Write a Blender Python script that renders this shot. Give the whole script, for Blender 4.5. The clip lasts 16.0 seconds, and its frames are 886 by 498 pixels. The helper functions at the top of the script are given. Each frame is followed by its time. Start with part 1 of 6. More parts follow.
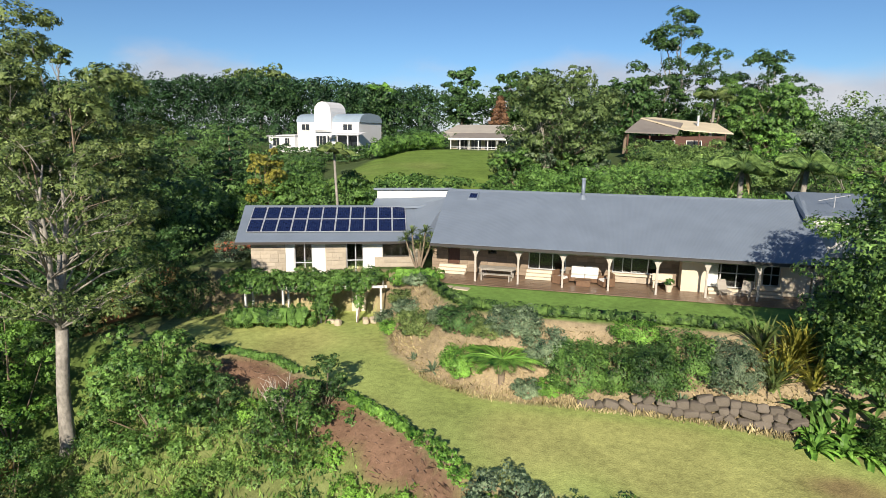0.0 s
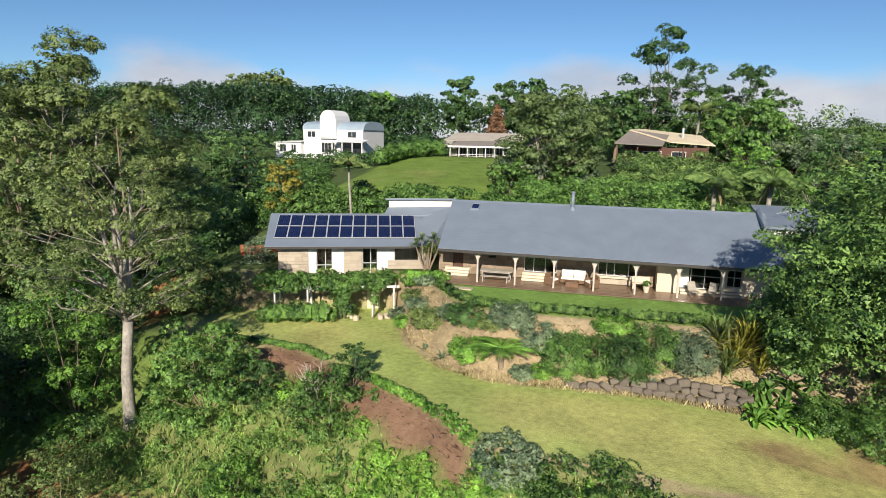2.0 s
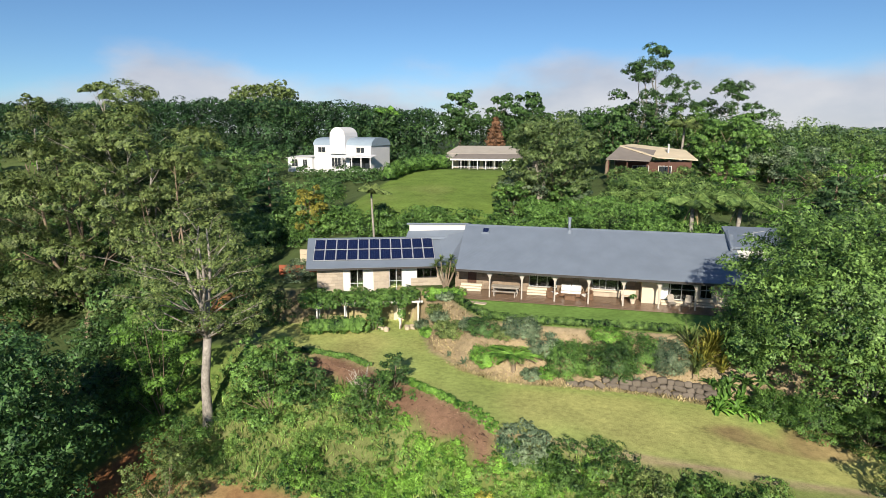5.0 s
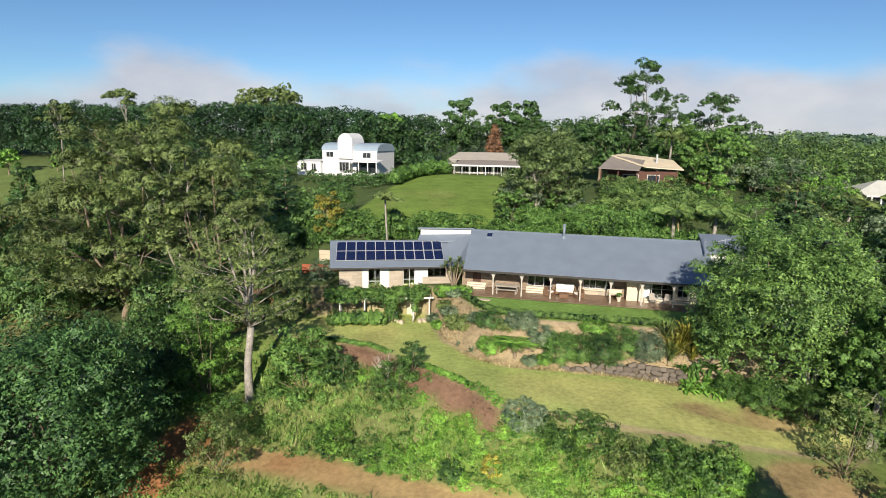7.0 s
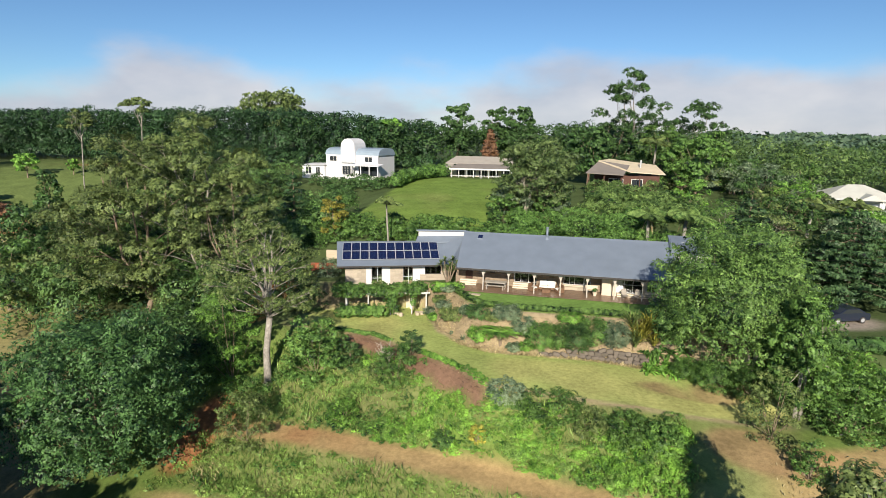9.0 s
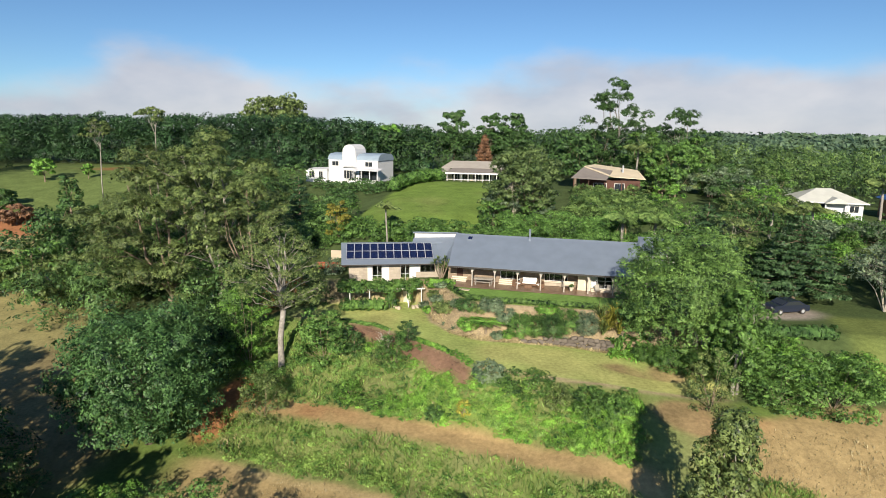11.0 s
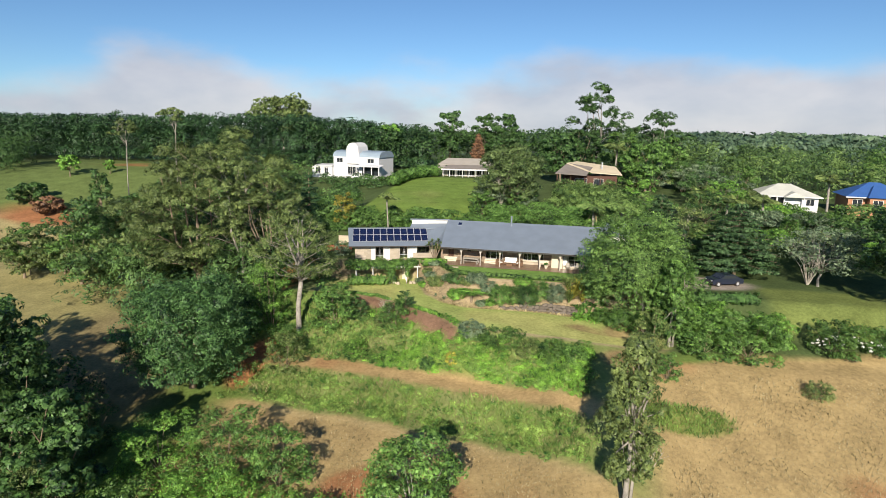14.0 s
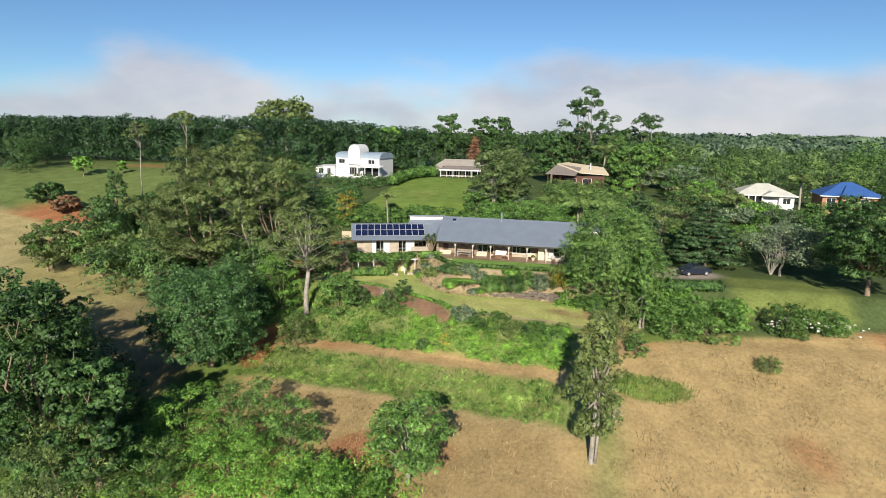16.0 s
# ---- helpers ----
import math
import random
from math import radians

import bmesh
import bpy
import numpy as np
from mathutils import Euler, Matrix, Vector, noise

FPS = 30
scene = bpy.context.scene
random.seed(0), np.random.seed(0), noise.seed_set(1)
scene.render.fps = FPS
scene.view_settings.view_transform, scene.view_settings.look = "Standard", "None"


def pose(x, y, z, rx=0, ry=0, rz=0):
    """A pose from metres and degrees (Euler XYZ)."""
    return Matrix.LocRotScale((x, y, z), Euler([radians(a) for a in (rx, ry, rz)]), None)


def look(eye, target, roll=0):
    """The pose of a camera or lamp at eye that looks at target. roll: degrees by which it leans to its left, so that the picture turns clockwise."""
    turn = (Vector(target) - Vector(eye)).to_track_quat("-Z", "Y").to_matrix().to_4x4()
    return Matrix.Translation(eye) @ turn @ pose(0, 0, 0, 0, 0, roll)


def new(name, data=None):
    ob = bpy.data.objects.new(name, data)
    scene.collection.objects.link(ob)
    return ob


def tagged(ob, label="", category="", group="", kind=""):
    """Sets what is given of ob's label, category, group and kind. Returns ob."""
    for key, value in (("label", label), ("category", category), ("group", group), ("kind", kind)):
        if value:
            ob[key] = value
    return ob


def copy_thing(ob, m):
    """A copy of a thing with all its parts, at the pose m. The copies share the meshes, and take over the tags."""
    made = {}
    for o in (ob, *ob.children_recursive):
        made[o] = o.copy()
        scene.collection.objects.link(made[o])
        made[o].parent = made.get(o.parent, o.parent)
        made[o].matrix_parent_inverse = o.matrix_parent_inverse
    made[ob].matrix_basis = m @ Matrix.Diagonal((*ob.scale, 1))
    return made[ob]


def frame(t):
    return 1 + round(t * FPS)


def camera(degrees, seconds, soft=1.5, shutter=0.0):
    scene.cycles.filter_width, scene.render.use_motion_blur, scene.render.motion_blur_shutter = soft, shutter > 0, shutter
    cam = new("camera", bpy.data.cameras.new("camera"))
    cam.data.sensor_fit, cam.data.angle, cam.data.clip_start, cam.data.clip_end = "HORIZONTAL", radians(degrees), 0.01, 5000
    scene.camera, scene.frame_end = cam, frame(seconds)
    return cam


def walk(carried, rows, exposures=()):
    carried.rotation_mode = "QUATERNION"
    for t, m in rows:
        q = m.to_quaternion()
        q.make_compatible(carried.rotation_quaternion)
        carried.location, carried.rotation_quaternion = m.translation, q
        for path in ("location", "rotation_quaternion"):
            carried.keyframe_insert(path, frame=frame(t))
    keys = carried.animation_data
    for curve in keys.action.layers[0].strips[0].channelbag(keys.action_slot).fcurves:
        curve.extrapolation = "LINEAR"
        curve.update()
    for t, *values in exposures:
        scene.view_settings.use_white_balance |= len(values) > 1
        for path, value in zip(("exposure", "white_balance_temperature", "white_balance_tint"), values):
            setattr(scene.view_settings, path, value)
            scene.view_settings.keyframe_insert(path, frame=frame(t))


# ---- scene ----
cam = camera(74.2, 16.0, 0.7)
PATH = [
    (0, (7.375, -36.241, 9.262), (6.875, -34.343, 8.881), 0.6),
    (0.5, (7.37, -37.509, 9.4), (6.879, -35.608, 9.02), 1.0),
    (1, (7.561, -38.805, 9.645), (7.071, -36.904, 9.266), 0.9),
    (1.5, (7.778, -40.151, 10.073), (7.289, -38.25, 9.692), 0.9),
    (2, (7.868, -41.358, 10.521), (7.384, -39.454, 10.143), 1.0),
    (2.5, (7.947, -42.449, 11.151), (7.466, -40.545, 10.77), 0.7),
    (3, (7.942, -43.456, 11.704), (7.461, -41.553, 11.321), 0.5),
    (3.5, (7.786, -44.67, 12.301), (7.311, -42.764, 11.919), 0.5),
    (4, (7.788, -45.781, 12.867), (7.312, -43.877, 12.482), 0.2),
    (6.5, (7.772, -53.521, 15.131), (7.319, -51.612, 14.741), 0.5),
    (7, (7.923, -55.168, 15.455), (7.473, -53.259, 15.066), 0.8),
    (7.5, (8.201, -57.002, 15.804), (7.756, -55.091, 15.415), 0.8),
    (8, (8.834, -58.327, 16.045), (8.383, -56.418, 15.656), 0.8),
    (8.5, (9.477, -60.068, 16.561), (9.024, -58.16, 16.168), 0.7),
    (9, (9.946, -61.523, 16.971), (9.496, -59.614, 16.577), 0.8),
    (11.5, (13.082, -70.634, 18.808), (12.634, -68.725, 18.411), 0.7),
    (12, (13.716, -72.613, 18.882), (13.268, -70.705, 18.483), 0.7),
    (12.5, (14.309, -74.579, 18.933), (13.863, -72.672, 18.53), 0.8),
    (13, (14.901, -76.401, 18.841), (14.455, -74.493, 18.44), 0.8),
    (13.5, (15.453, -78.292, 18.755), (15.007, -76.384, 18.355), 0.8),
    (14, (16.034, -80.053, 18.808), (15.588, -78.145, 18.408), 0.9),
    (14.5, (16.622, -81.782, 18.852), (16.176, -79.874, 18.453), 0.9),
    (15, (17.176, -83.47, 18.997), (16.731, -81.562, 18.598), 0.9),
    (15.5, (17.794, -85.202, 19.102), (17.348, -83.293, 18.705), 0.9),
    (16, (18.435, -86.97, 19.119), (17.988, -85.061, 18.723), 0.9),
]
walk(cam, [(t, look(eye, target, roll)) for t, eye, target, roll in PATH], [(0, 0.47), (16, 0.47)])

# ---- world, sun ----
SUN_EL, SUN_AZ = 25.5, 173.0          # azimuth clockwise from +y
world = bpy.data.worlds.new("sky")
scene.world = world
world.use_nodes = True
wn, wl = world.node_tree.nodes, world.node_tree.links
wn.clear()
sky = wn.new("ShaderNodeTexSky")
sky.sky_type, sky.sun_disc = "NISHITA", False
sky.sun_elevation, sky.sun_rotation = radians(SUN_EL), radians(SUN_AZ)
sky.altitude, sky.air_density, sky.dust_density, sky.ozone_density = 900, 0.85, 0.25, 2.6
tc = wn.new("ShaderNodeTexCoord")
mp = wn.new("ShaderNodeMapping")
mp.inputs["Scale"].default_value = (1.0, 1.0, 2.2)
mp.inputs["Location"].default_value = (0.35, 0.1, 0.22)
cn = wn.new("ShaderNodeTexNoise")
cn.inputs["Scale"].default_value, cn.inputs["Detail"].default_value, cn.inputs["Roughness"].default_value = 2.1, 7, 0.52
sep = wn.new("ShaderNodeSeparateXYZ")
low = wn.new("ShaderNodeMapRange")
low.inputs["From Min"].default_value, low.inputs["From Max"].default_value = 0.03, 0.19
low.inputs["To Min"].default_value, low.inputs["To Max"].default_value = 0.33, -0.20
add = wn.new("ShaderNodeMath")
ramp = wn.new("ShaderNodeMapRange")
ramp.interpolation_type = "SMOOTHSTEP"
ramp.inputs["From Min"].default_value, ramp.inputs["From Max"].default_value = 0.50, 0.72
ramp.inputs["To Max"].default_value = 0.88
mix = wn.new("ShaderNodeMix")
mix.data_type = "RGBA"
puff = wn.new("ShaderNodeTexNoise")
puff.inputs["Scale"].default_value, puff.inputs["Detail"].default_value = 5.5, 5
shade = wn.new("ShaderNodeMapRange")
shade.inputs["From Min"].default_value, shade.inputs["From Max"].default_value = 0.36, 0.62
tone = wn.new("ShaderNodeMix")
tone.data_type = "RGBA"
tone.inputs["A"].default_value, tone.inputs["B"].default_value = (5.2, 5.4, 6.2, 1), (7.1, 6.9, 7.2, 1)
bg = wn.new("ShaderNodeBackground")
bg.inputs["Strength"].default_value = 0.072
wo = wn.new("ShaderNodeOutputWorld")
wl.new(tc.outputs["Generated"], mp.inputs["Vector"])
wl.new(mp.outputs["Vector"], cn.inputs["Vector"])
wl.new(tc.outputs["Generated"], sep.inputs["Vector"])
wl.new(sep.outputs["Z"], low.inputs["Value"])
wl.new(mp.outputs["Vector"], puff.inputs["Vector"])
wl.new(puff.outputs["Fac"], shade.inputs["Value"])
wl.new(shade.outputs["Result"], tone.inputs["Factor"])
wl.new(tone.outputs["Result"], mix.inputs["B"])
wl.new(cn.outputs["Fac"], add.inputs[0])
wl.new(low.outputs["Result"], add.inputs[1])
side = wn.new("ShaderNodeMath")
side.operation = "MULTIPLY_ADD"
side.inputs[1].default_value = 0.22
wl.new(sep.outputs["X"], side.inputs[0])
wl.new(add.outputs["Value"], side.inputs[2])
wl.new(side.outputs["Value"], ramp.inputs["Value"])
wl.new(ramp.outputs["Result"], mix.inputs["Factor"])
tint = wn.new("ShaderNodeVectorMath")
tint.operation = "MULTIPLY"
tint.inputs[1].default_value = (0.74, 0.93, 1.06)
wl.new(sky.outputs["Color"], tint.inputs[0])
wl.new(tint.outputs["Vector"], mix.inputs["A"])
wl.new(mix.outputs["Result"], bg.inputs["Color"])
wl.new(bg.outputs["Background"], wo.inputs["Surface"])

sun = new("sun", bpy.data.lights.new("sun", "SUN"))
sun.data.energy, sun.data.angle, sun.data.color = 5.0, radians(0.6), (1.0, 0.90, 0.75)
az, el = radians(SUN_AZ), radians(SUN_EL)
sun_from = Vector((math.sin(az) * math.cos(el), math.cos(az) * math.cos(el), math.sin(el)))
sun.matrix_world = look(sun_from * 300, (0, 0, 0))

# ---- helpers ----
rng = np.random.default_rng(7)


def link(ob, parent=None):
    if parent is not None:
        ob.parent = parent
    return ob


def thing(name, label, category, loc=(0, 0, 0), rz=0.0, group="", kind=""):
    ob = new(name)
    ob.empty_display_size = 0.2
    ob.matrix_basis = pose(*loc, 0, 0, rz)
    return tagged(ob, label, category, group, kind)


def mesh_from(name, verts, faces, mat, smooth=False):
    me = bpy.data.meshes.new(name)
    me.from_pydata([tuple(v) for v in verts], [], faces)
    me.materials.append(mat)
    if smooth:
        me.polygons.foreach_set("use_smooth", [True] * len(me.polygons))
    me.update()
    return me


def part(name, geo, mat, parent, label="", smooth=False):
    """One mesh object under a thing or a part. geo: Geo or a finished mesh."""
    me = geo if isinstance(geo, bpy.types.Mesh) else mesh_from(name, geo.v, geo.f, mat, smooth)
    ob = link(new(name, me), parent)
    return tagged(ob, label)


def solo(name, geo, mat, label, category, kind="", group="", loc=(0, 0, 0), rz=0.0, smooth=False):
    me = geo if isinstance(geo, bpy.types.Mesh) else mesh_from(name, geo.v, geo.f, mat, smooth)
    ob = new(name, me)
    ob.matrix_basis = pose(*loc, 0, 0, rz)
    return tagged(ob, label, category, group, kind)


class Geo:
    def __init__(self):
        self.v, self.f = [], []

    def add(self, verts, faces):
        n = len(self.v)
        self.v += [tuple(p) for p in verts]
        self.f += [tuple(i + n for i in f) for f in faces]
        return self

    def box(self, x0, y0, z0, x1, y1, z1, bevel=0.0):
        """A box; bevel cuts its upright and top edges."""
        b = min(bevel, (x1 - x0) / 3, (y1 - y0) / 3, (z1 - z0) / 3)
        if b <= 0:
            p = [(x0, y0, z0), (x1, y0, z0), (x1, y1, z0), (x0, y1, z0), (x0, y0, z1), (x1, y0, z1), (x1, y1, z1), (x0, y1, z1)]
            return self.add(p, [(0, 3, 2, 1), (4, 5, 6, 7), (0, 1, 5, 4), (1, 2, 6, 5), (2, 3, 7, 6), (3, 0, 4, 7)])
        p = []
        for z, q in ((z0, 0), (z1 - b, 0), (z1, b)):
            X0, X1, Y0, Y1 = x0 + q, x1 - q, y0 + q, y1 - q
            p += [(X0 + b, Y0, z), (X1 - b, Y0, z), (X1, Y0 + b, z), (X1, Y1 - b, z), (X1 - b, Y1, z), (X0 + b, Y1, z), (X0, Y1 - b, z), (X0, Y0 + b, z)]
        f = [tuple(range(7, -1, -1)), tuple(range(16, 24))]
        for r in (0, 8):
            f += [(r + i, r + (i + 1) % 8, r + 8 + (i + 1) % 8, r + 8 + i) for i in range(8)]
        return self.add(p, f)

    def slab(self, poly, down):
        """A plate of a flat outline, thickened by the vector down."""
        n, d = len(poly), Vector(down)
        p = [Vector(q) for q in poly] + [Vector(q) + d for q in poly]
        f = [tuple(range(n)), tuple(range(2 * n - 1, n - 1, -1))] + [(i, i + n, (i + 1) % n + n, (i + 1) % n) for i in range(n)]
        return self.add(p, f)

    def tube(self, pts, radii, n=7):
        pts = [Vector(p) for p in pts]
        verts, faces = [], []
        for i, p in enumerate(pts):
            d = (pts[min(i + 1, len(pts) - 1)] - pts[max(i - 1, 0)]).normalized()
            a = d.cross(Vector((0.31, 0.95, 0.05))).normalized()
            b = d.cross(a)
            for k in range(n):
                w = 2 * math.pi * k / n
                verts.append(p + radii[i] * (a * math.cos(w) + b * math.sin(w)))
        for i in range(len(pts) - 1):
            faces += [(i * n + k, i * n + (k + 1) % n, (i + 1) * n + (k + 1) % n, (i + 1) * n + k) for k in range(n)]
        faces += [tuple(range(n - 1, -1, -1)), tuple(range((len(pts) - 1) * n, len(pts) * n))]
        return self.add(verts, faces)


def smooth01(a, b, x):
    t = np.clip((x - a) / (b - a), 0, 1)
    return t * t * (3 - 2 * t)


# ---- the lie of the land ----
TOE = np.array([(-60, -1), (-18, -2.3), (-8.2, 1.35), (-6.6, 0.3), (-3.7, -6.0), (-0.5, -8.9), (2.4, -10.2), (7, -10.0), (12, -9.9), (15.3, -10.4), (20, -12), (26, -14.5), (60, -13)])
TERRACE = np.array([(-60, 0), (-18, -1.8), (-8.2, 1.8), (-5.0, 0.6), (-2.2, -2.6), (-0.6, -4.9), (1.1, -6.4), (5, -6.7), (10, -6.4), (16, -6.1), (24, -7.5), (60, -7)])
EDGE = np.array([(-60, -6), (-16, -8.2), (-10, -8.8), (-3.6, -12.0), (0.6, -14.6), (3.3, -17.2), (12, -18.2), (18, -18.6), (25, -17.5), (40, -16), (80, -14)])

TRACK = np.array([(-60, -18), (-24, -19.3), (-14.2, -19.7), (-2.9, -20.9), (8.3, -23.9), (16.8, -27.4), (26, -30.5), (80, -34)])
FALL = np.array([(-60, 5.6), (-14, 5.5), (-3, 5.2), (8, 4.4), (17, 3.8), (80, 3.8)])  # from the lawn's edge down to the track


def along(table, x):
    return np.interp(x, table[:, 0], table[:, 1])


def wave(x, y, s, seed=0.0):
    return (np.sin(x / s + seed) * np.cos(y / (s * 1.3) + 1.7 * seed) + 0.6 * np.sin((x + y) / (s * 0.53) + 2.1 + seed) * np.cos((x - 0.7 * y) / (s * 0.71))) / 1.6


def land(x, y):
    """The ground's height."""
    x, y = np.asarray(x, float), np.asarray(y, float)
    toe, top, edge = along(TOE, x), along(TERRACE, x), along(EDGE, x)
    # behind the house the hill climbs
    back = np.interp(y, [8, 11, 15, 30, 60, 82, 130, 250, 600, 2000, 4000], [0, 1.0, 2.3, 4.3, 6.6, 7.0, 8, 8, 2, 0, 0])
    back = back - smooth01(18, 80, x) * 4.2 * smooth01(10, 60, y) * (1 - smooth01(150, 600, y))
    # garden bank and lower lawn
    bank = -3.1 * smooth01(0, 1, (top - y) / np.maximum(top - toe, 0.4))
    lawn = -3.1 - 0.7 * smooth01(14, 26, x)
    z = np.where(y > top, back, bank + np.where(y < toe, (lawn + 3.1) * smooth01(0, 3, toe - y), 0))
    d = edge - y
    track = along(TRACK, x)
    u, past = d / np.maximum(edge - track, 1.0), track - y
    left = -along(FALL, x) * np.interp(u, [0, 0.10, 0.70, 0.86, 1.0], [0, 0.06, 0.86, 0.975, 1.0])
    left = left + np.interp(past, [0, 1.4, 4.6, 8, 18, 50, 190], [0, -0.1, -1.9, -2.5, -3.9, -8.7, -25])
    right = np.interp(d, [0, 3, 6, 22, 60, 200], [0, -0.5, -1.4, -6.6, -15, -34])
    w = smooth01(9, 22, x)
    z = z + np.where(d > 0, left * (1 - w) + right * w, 0)
    # gully on the left
    g = smooth01(-19, -44, x) * (1 - smooth01(-95, -150, x) * 0.75)
    floor_y = np.interp(y, [-60, -25, 0, 18, 40, 62, 80], [-16, -11, -8.6, -5.5, 0.5, 5.4, 7.0])
    z = z * (1 - g) + g * np.where(y < 80, floor_y, back)
    z = z + 0.12 * wave(x, y, 7.0) * smooth01(1, 6, np.abs(y - 1) - 9) + 0.5 * wave(x, y, 31.0, 1.0) * smooth01(40, 120, np.hypot(x, y))
    z = z - 0.3 * smooth01(-3.6, -3.2, x) * (1 - smooth01(19.3, 19.6, x)) * smooth01(-0.95, -0.75, y) * (1 - smooth01(10, 11, y))
    far = smooth01(250, 1500, np.hypot(x, y))
    return z + far * (5 * wave(x, y, 230.0, 2.0) + 4 * wave(x, y, 97.0, 4.0))


def on(x, y):
    return float(land(x, y))


# ---- materials ----
def nodes_of(name):
    m = bpy.data.materials.new(name)
    m.use_nodes = True
    nt = m.node_tree
    return m, nt.nodes, nt.links, nt.nodes["Principled BSDF"]


def paint(name, colour, rough=0.6, vary=0.12, scale=3.0, fine=40.0, bump=0.0, metal=0.0, spec=0.4, stretch=(1, 1, 1), object_random=0.0):
    """A surface with two scales of colour variation and a fine relief."""
    m, n, l, b = nodes_of(name)
    t = n.new("ShaderNodeTexCoord")
    mp = n.new("ShaderNodeMapping")
    mp.inputs["Scale"].default_value = stretch
    l.new(t.outputs["Object"], mp.inputs["Vector"])
    n1, n2 = n.new("ShaderNodeTexNoise"), n.new("ShaderNodeTexNoise")
    n1.inputs["Scale"].default_value, n1.inputs["Detail"].default_value = scale, 4
    n2.inputs["Scale"].default_value, n2.inputs["Detail"].default_value = fine, 3
    l.new(mp.outputs["Vector"], n1.inputs["Vector"])
    l.new(mp.outputs["Vector"], n2.inputs["Vector"])
    a = n.new("ShaderNodeMath")
    a.operation = "ADD"
    l.new(n1.outputs["Fac"], a.inputs[0])
    l.new(n2.outputs["Fac"], a.inputs[1])
    src = a.outputs[0]
    if object_random:
        oi = n.new("ShaderNodeObjectInfo")
        k = n.new("ShaderNodeMath")
        k.operation = "MULTIPLY_ADD"
        k.inputs[1].default_value = object_random
        l.new(oi.outputs["Random"], k.inputs[0])
        l.new(src, k.inputs[2])
        src = k.outputs[0]
    r = n.new("ShaderNodeMapRange")
    r.inputs["From Min"].default_value, r.inputs["From Max"].default_value = 0.6, 1.4 + object_random
    r.inputs["To Min"].default_value, r.inputs["To Max"].default_value = 1 - vary, 1 + vary
    l.new(src, r.inputs["Value"])
    mx = n.new("ShaderNodeVectorMath")
    mx.operation = "SCALE"
    mx.inputs[0].default_value = colour
    l.new(r.outputs["Result"], mx.inputs["Scale"])
    l.new(mx.outputs["Vector"], b.inputs["Base Color"])
    b.inputs["Roughness"].default_value, b.inputs["Metallic"].default_value = rough, metal
    b.inputs["Specular IOR Level"].default_value = spec
    if bump:
        bp = n.new("ShaderNodeBump")
        bp.inputs["Strength"].default_value, bp.inputs["Distance"].default_value = bump, 0.02
        l.new(n2.outputs["Fac"], bp.inputs["Height"])
        l.new(bp.outputs["Normal"], b.inputs["Normal"])
    return m


def leafy(name, dark, light, rough=0.5, clump=0.5, through_light=0.11):
    """Leaves: each one has its own shade between two greens, in drifts."""
    m, n, l, b = nodes_of(name)
    g = n.new("ShaderNodeNewGeometry")
    t = n.new("ShaderNodeTexCoord")
    nz = n.new("ShaderNodeTexNoise")
    nz.inputs["Scale"].default_value, nz.inputs["Detail"].default_value = clump, 2
    l.new(t.outputs["Object"], nz.inputs["Vector"])
    nf = n.new("ShaderNodeTexNoise")
    nf.inputs["Scale"].default_value, nf.inputs["Detail"].default_value = clump * 4.5, 2
    l.new(t.outputs["Object"], nf.inputs["Vector"])
    a, a2 = n.new("ShaderNodeMath"), n.new("ShaderNodeMath")
    a.operation, a2.operation = "MULTIPLY_ADD", "MULTIPLY_ADD"
    a.inputs[1].default_value, a2.inputs[1].default_value = 0.3, 1.5
    l.new(g.outputs["Random Per Island"], a.inputs[0])
    l.new(nz.outputs["Fac"], a.inputs[2])
    l.new(nf.outputs["Fac"], a2.inputs[0])
    l.new(a.outputs[0], a2.inputs[2])
    r = n.new("ShaderNodeMapRange")
    r.inputs["From Min"].default_value, r.inputs["From Max"].default_value = 1.10, 1.72
    r.inputs["To Min"].default_value, r.inputs["To Max"].default_value = -0.1, 1.15
    r.clamp = False
    l.new(a2.outputs[0], r.inputs["Value"])
    mx = n.new("ShaderNodeMix")
    mx.data_type = "RGBA"
    mx.clamp_factor = False
    mx.inputs["A"].default_value, mx.inputs["B"].default_value = (*(0.85 * q for q in dark), 1), (*(1.2 * q for q in light), 1)
    l.new(r.outputs["Result"], mx.inputs["Factor"])
    oi = n.new("ShaderNodeObjectInfo")
    hs = n.new("ShaderNodeHueSaturation")
    hs.inputs["Saturation"].default_value = 0.91
    rr = n.new("ShaderNodeMapRange")
    rr.inputs["To Min"].default_value, rr.inputs["To Max"].default_value = 0.78, 1.22
    l.new(oi.outputs["Random"], rr.inputs["Value"])
    l.new(rr.outputs["Result"], hs.inputs["Value"])
    l.new(mx.outputs["Result"], hs.inputs["Color"])
    l.new(hs.outputs["Color"], b.inputs["Base Color"])
    b.inputs["Roughness"].default_value = rough
    b.inputs["Specular IOR Level"].default_value = 0.3
    tr = n.new("ShaderNodeBsdfTranslucent")
    l.new(hs.outputs["Color"], tr.inputs["Color"])
    ms = n.new("ShaderNodeMixShader")
    ms.inputs["Fac"].default_value = through_light
    l.new(b.outputs["BSDF"], ms.inputs[1])
    l.new(tr.outputs["BSDF"], ms.inputs[2])
    l.new(ms.outputs["Shader"], n["Material Output"].inputs["Surface"])
    return m


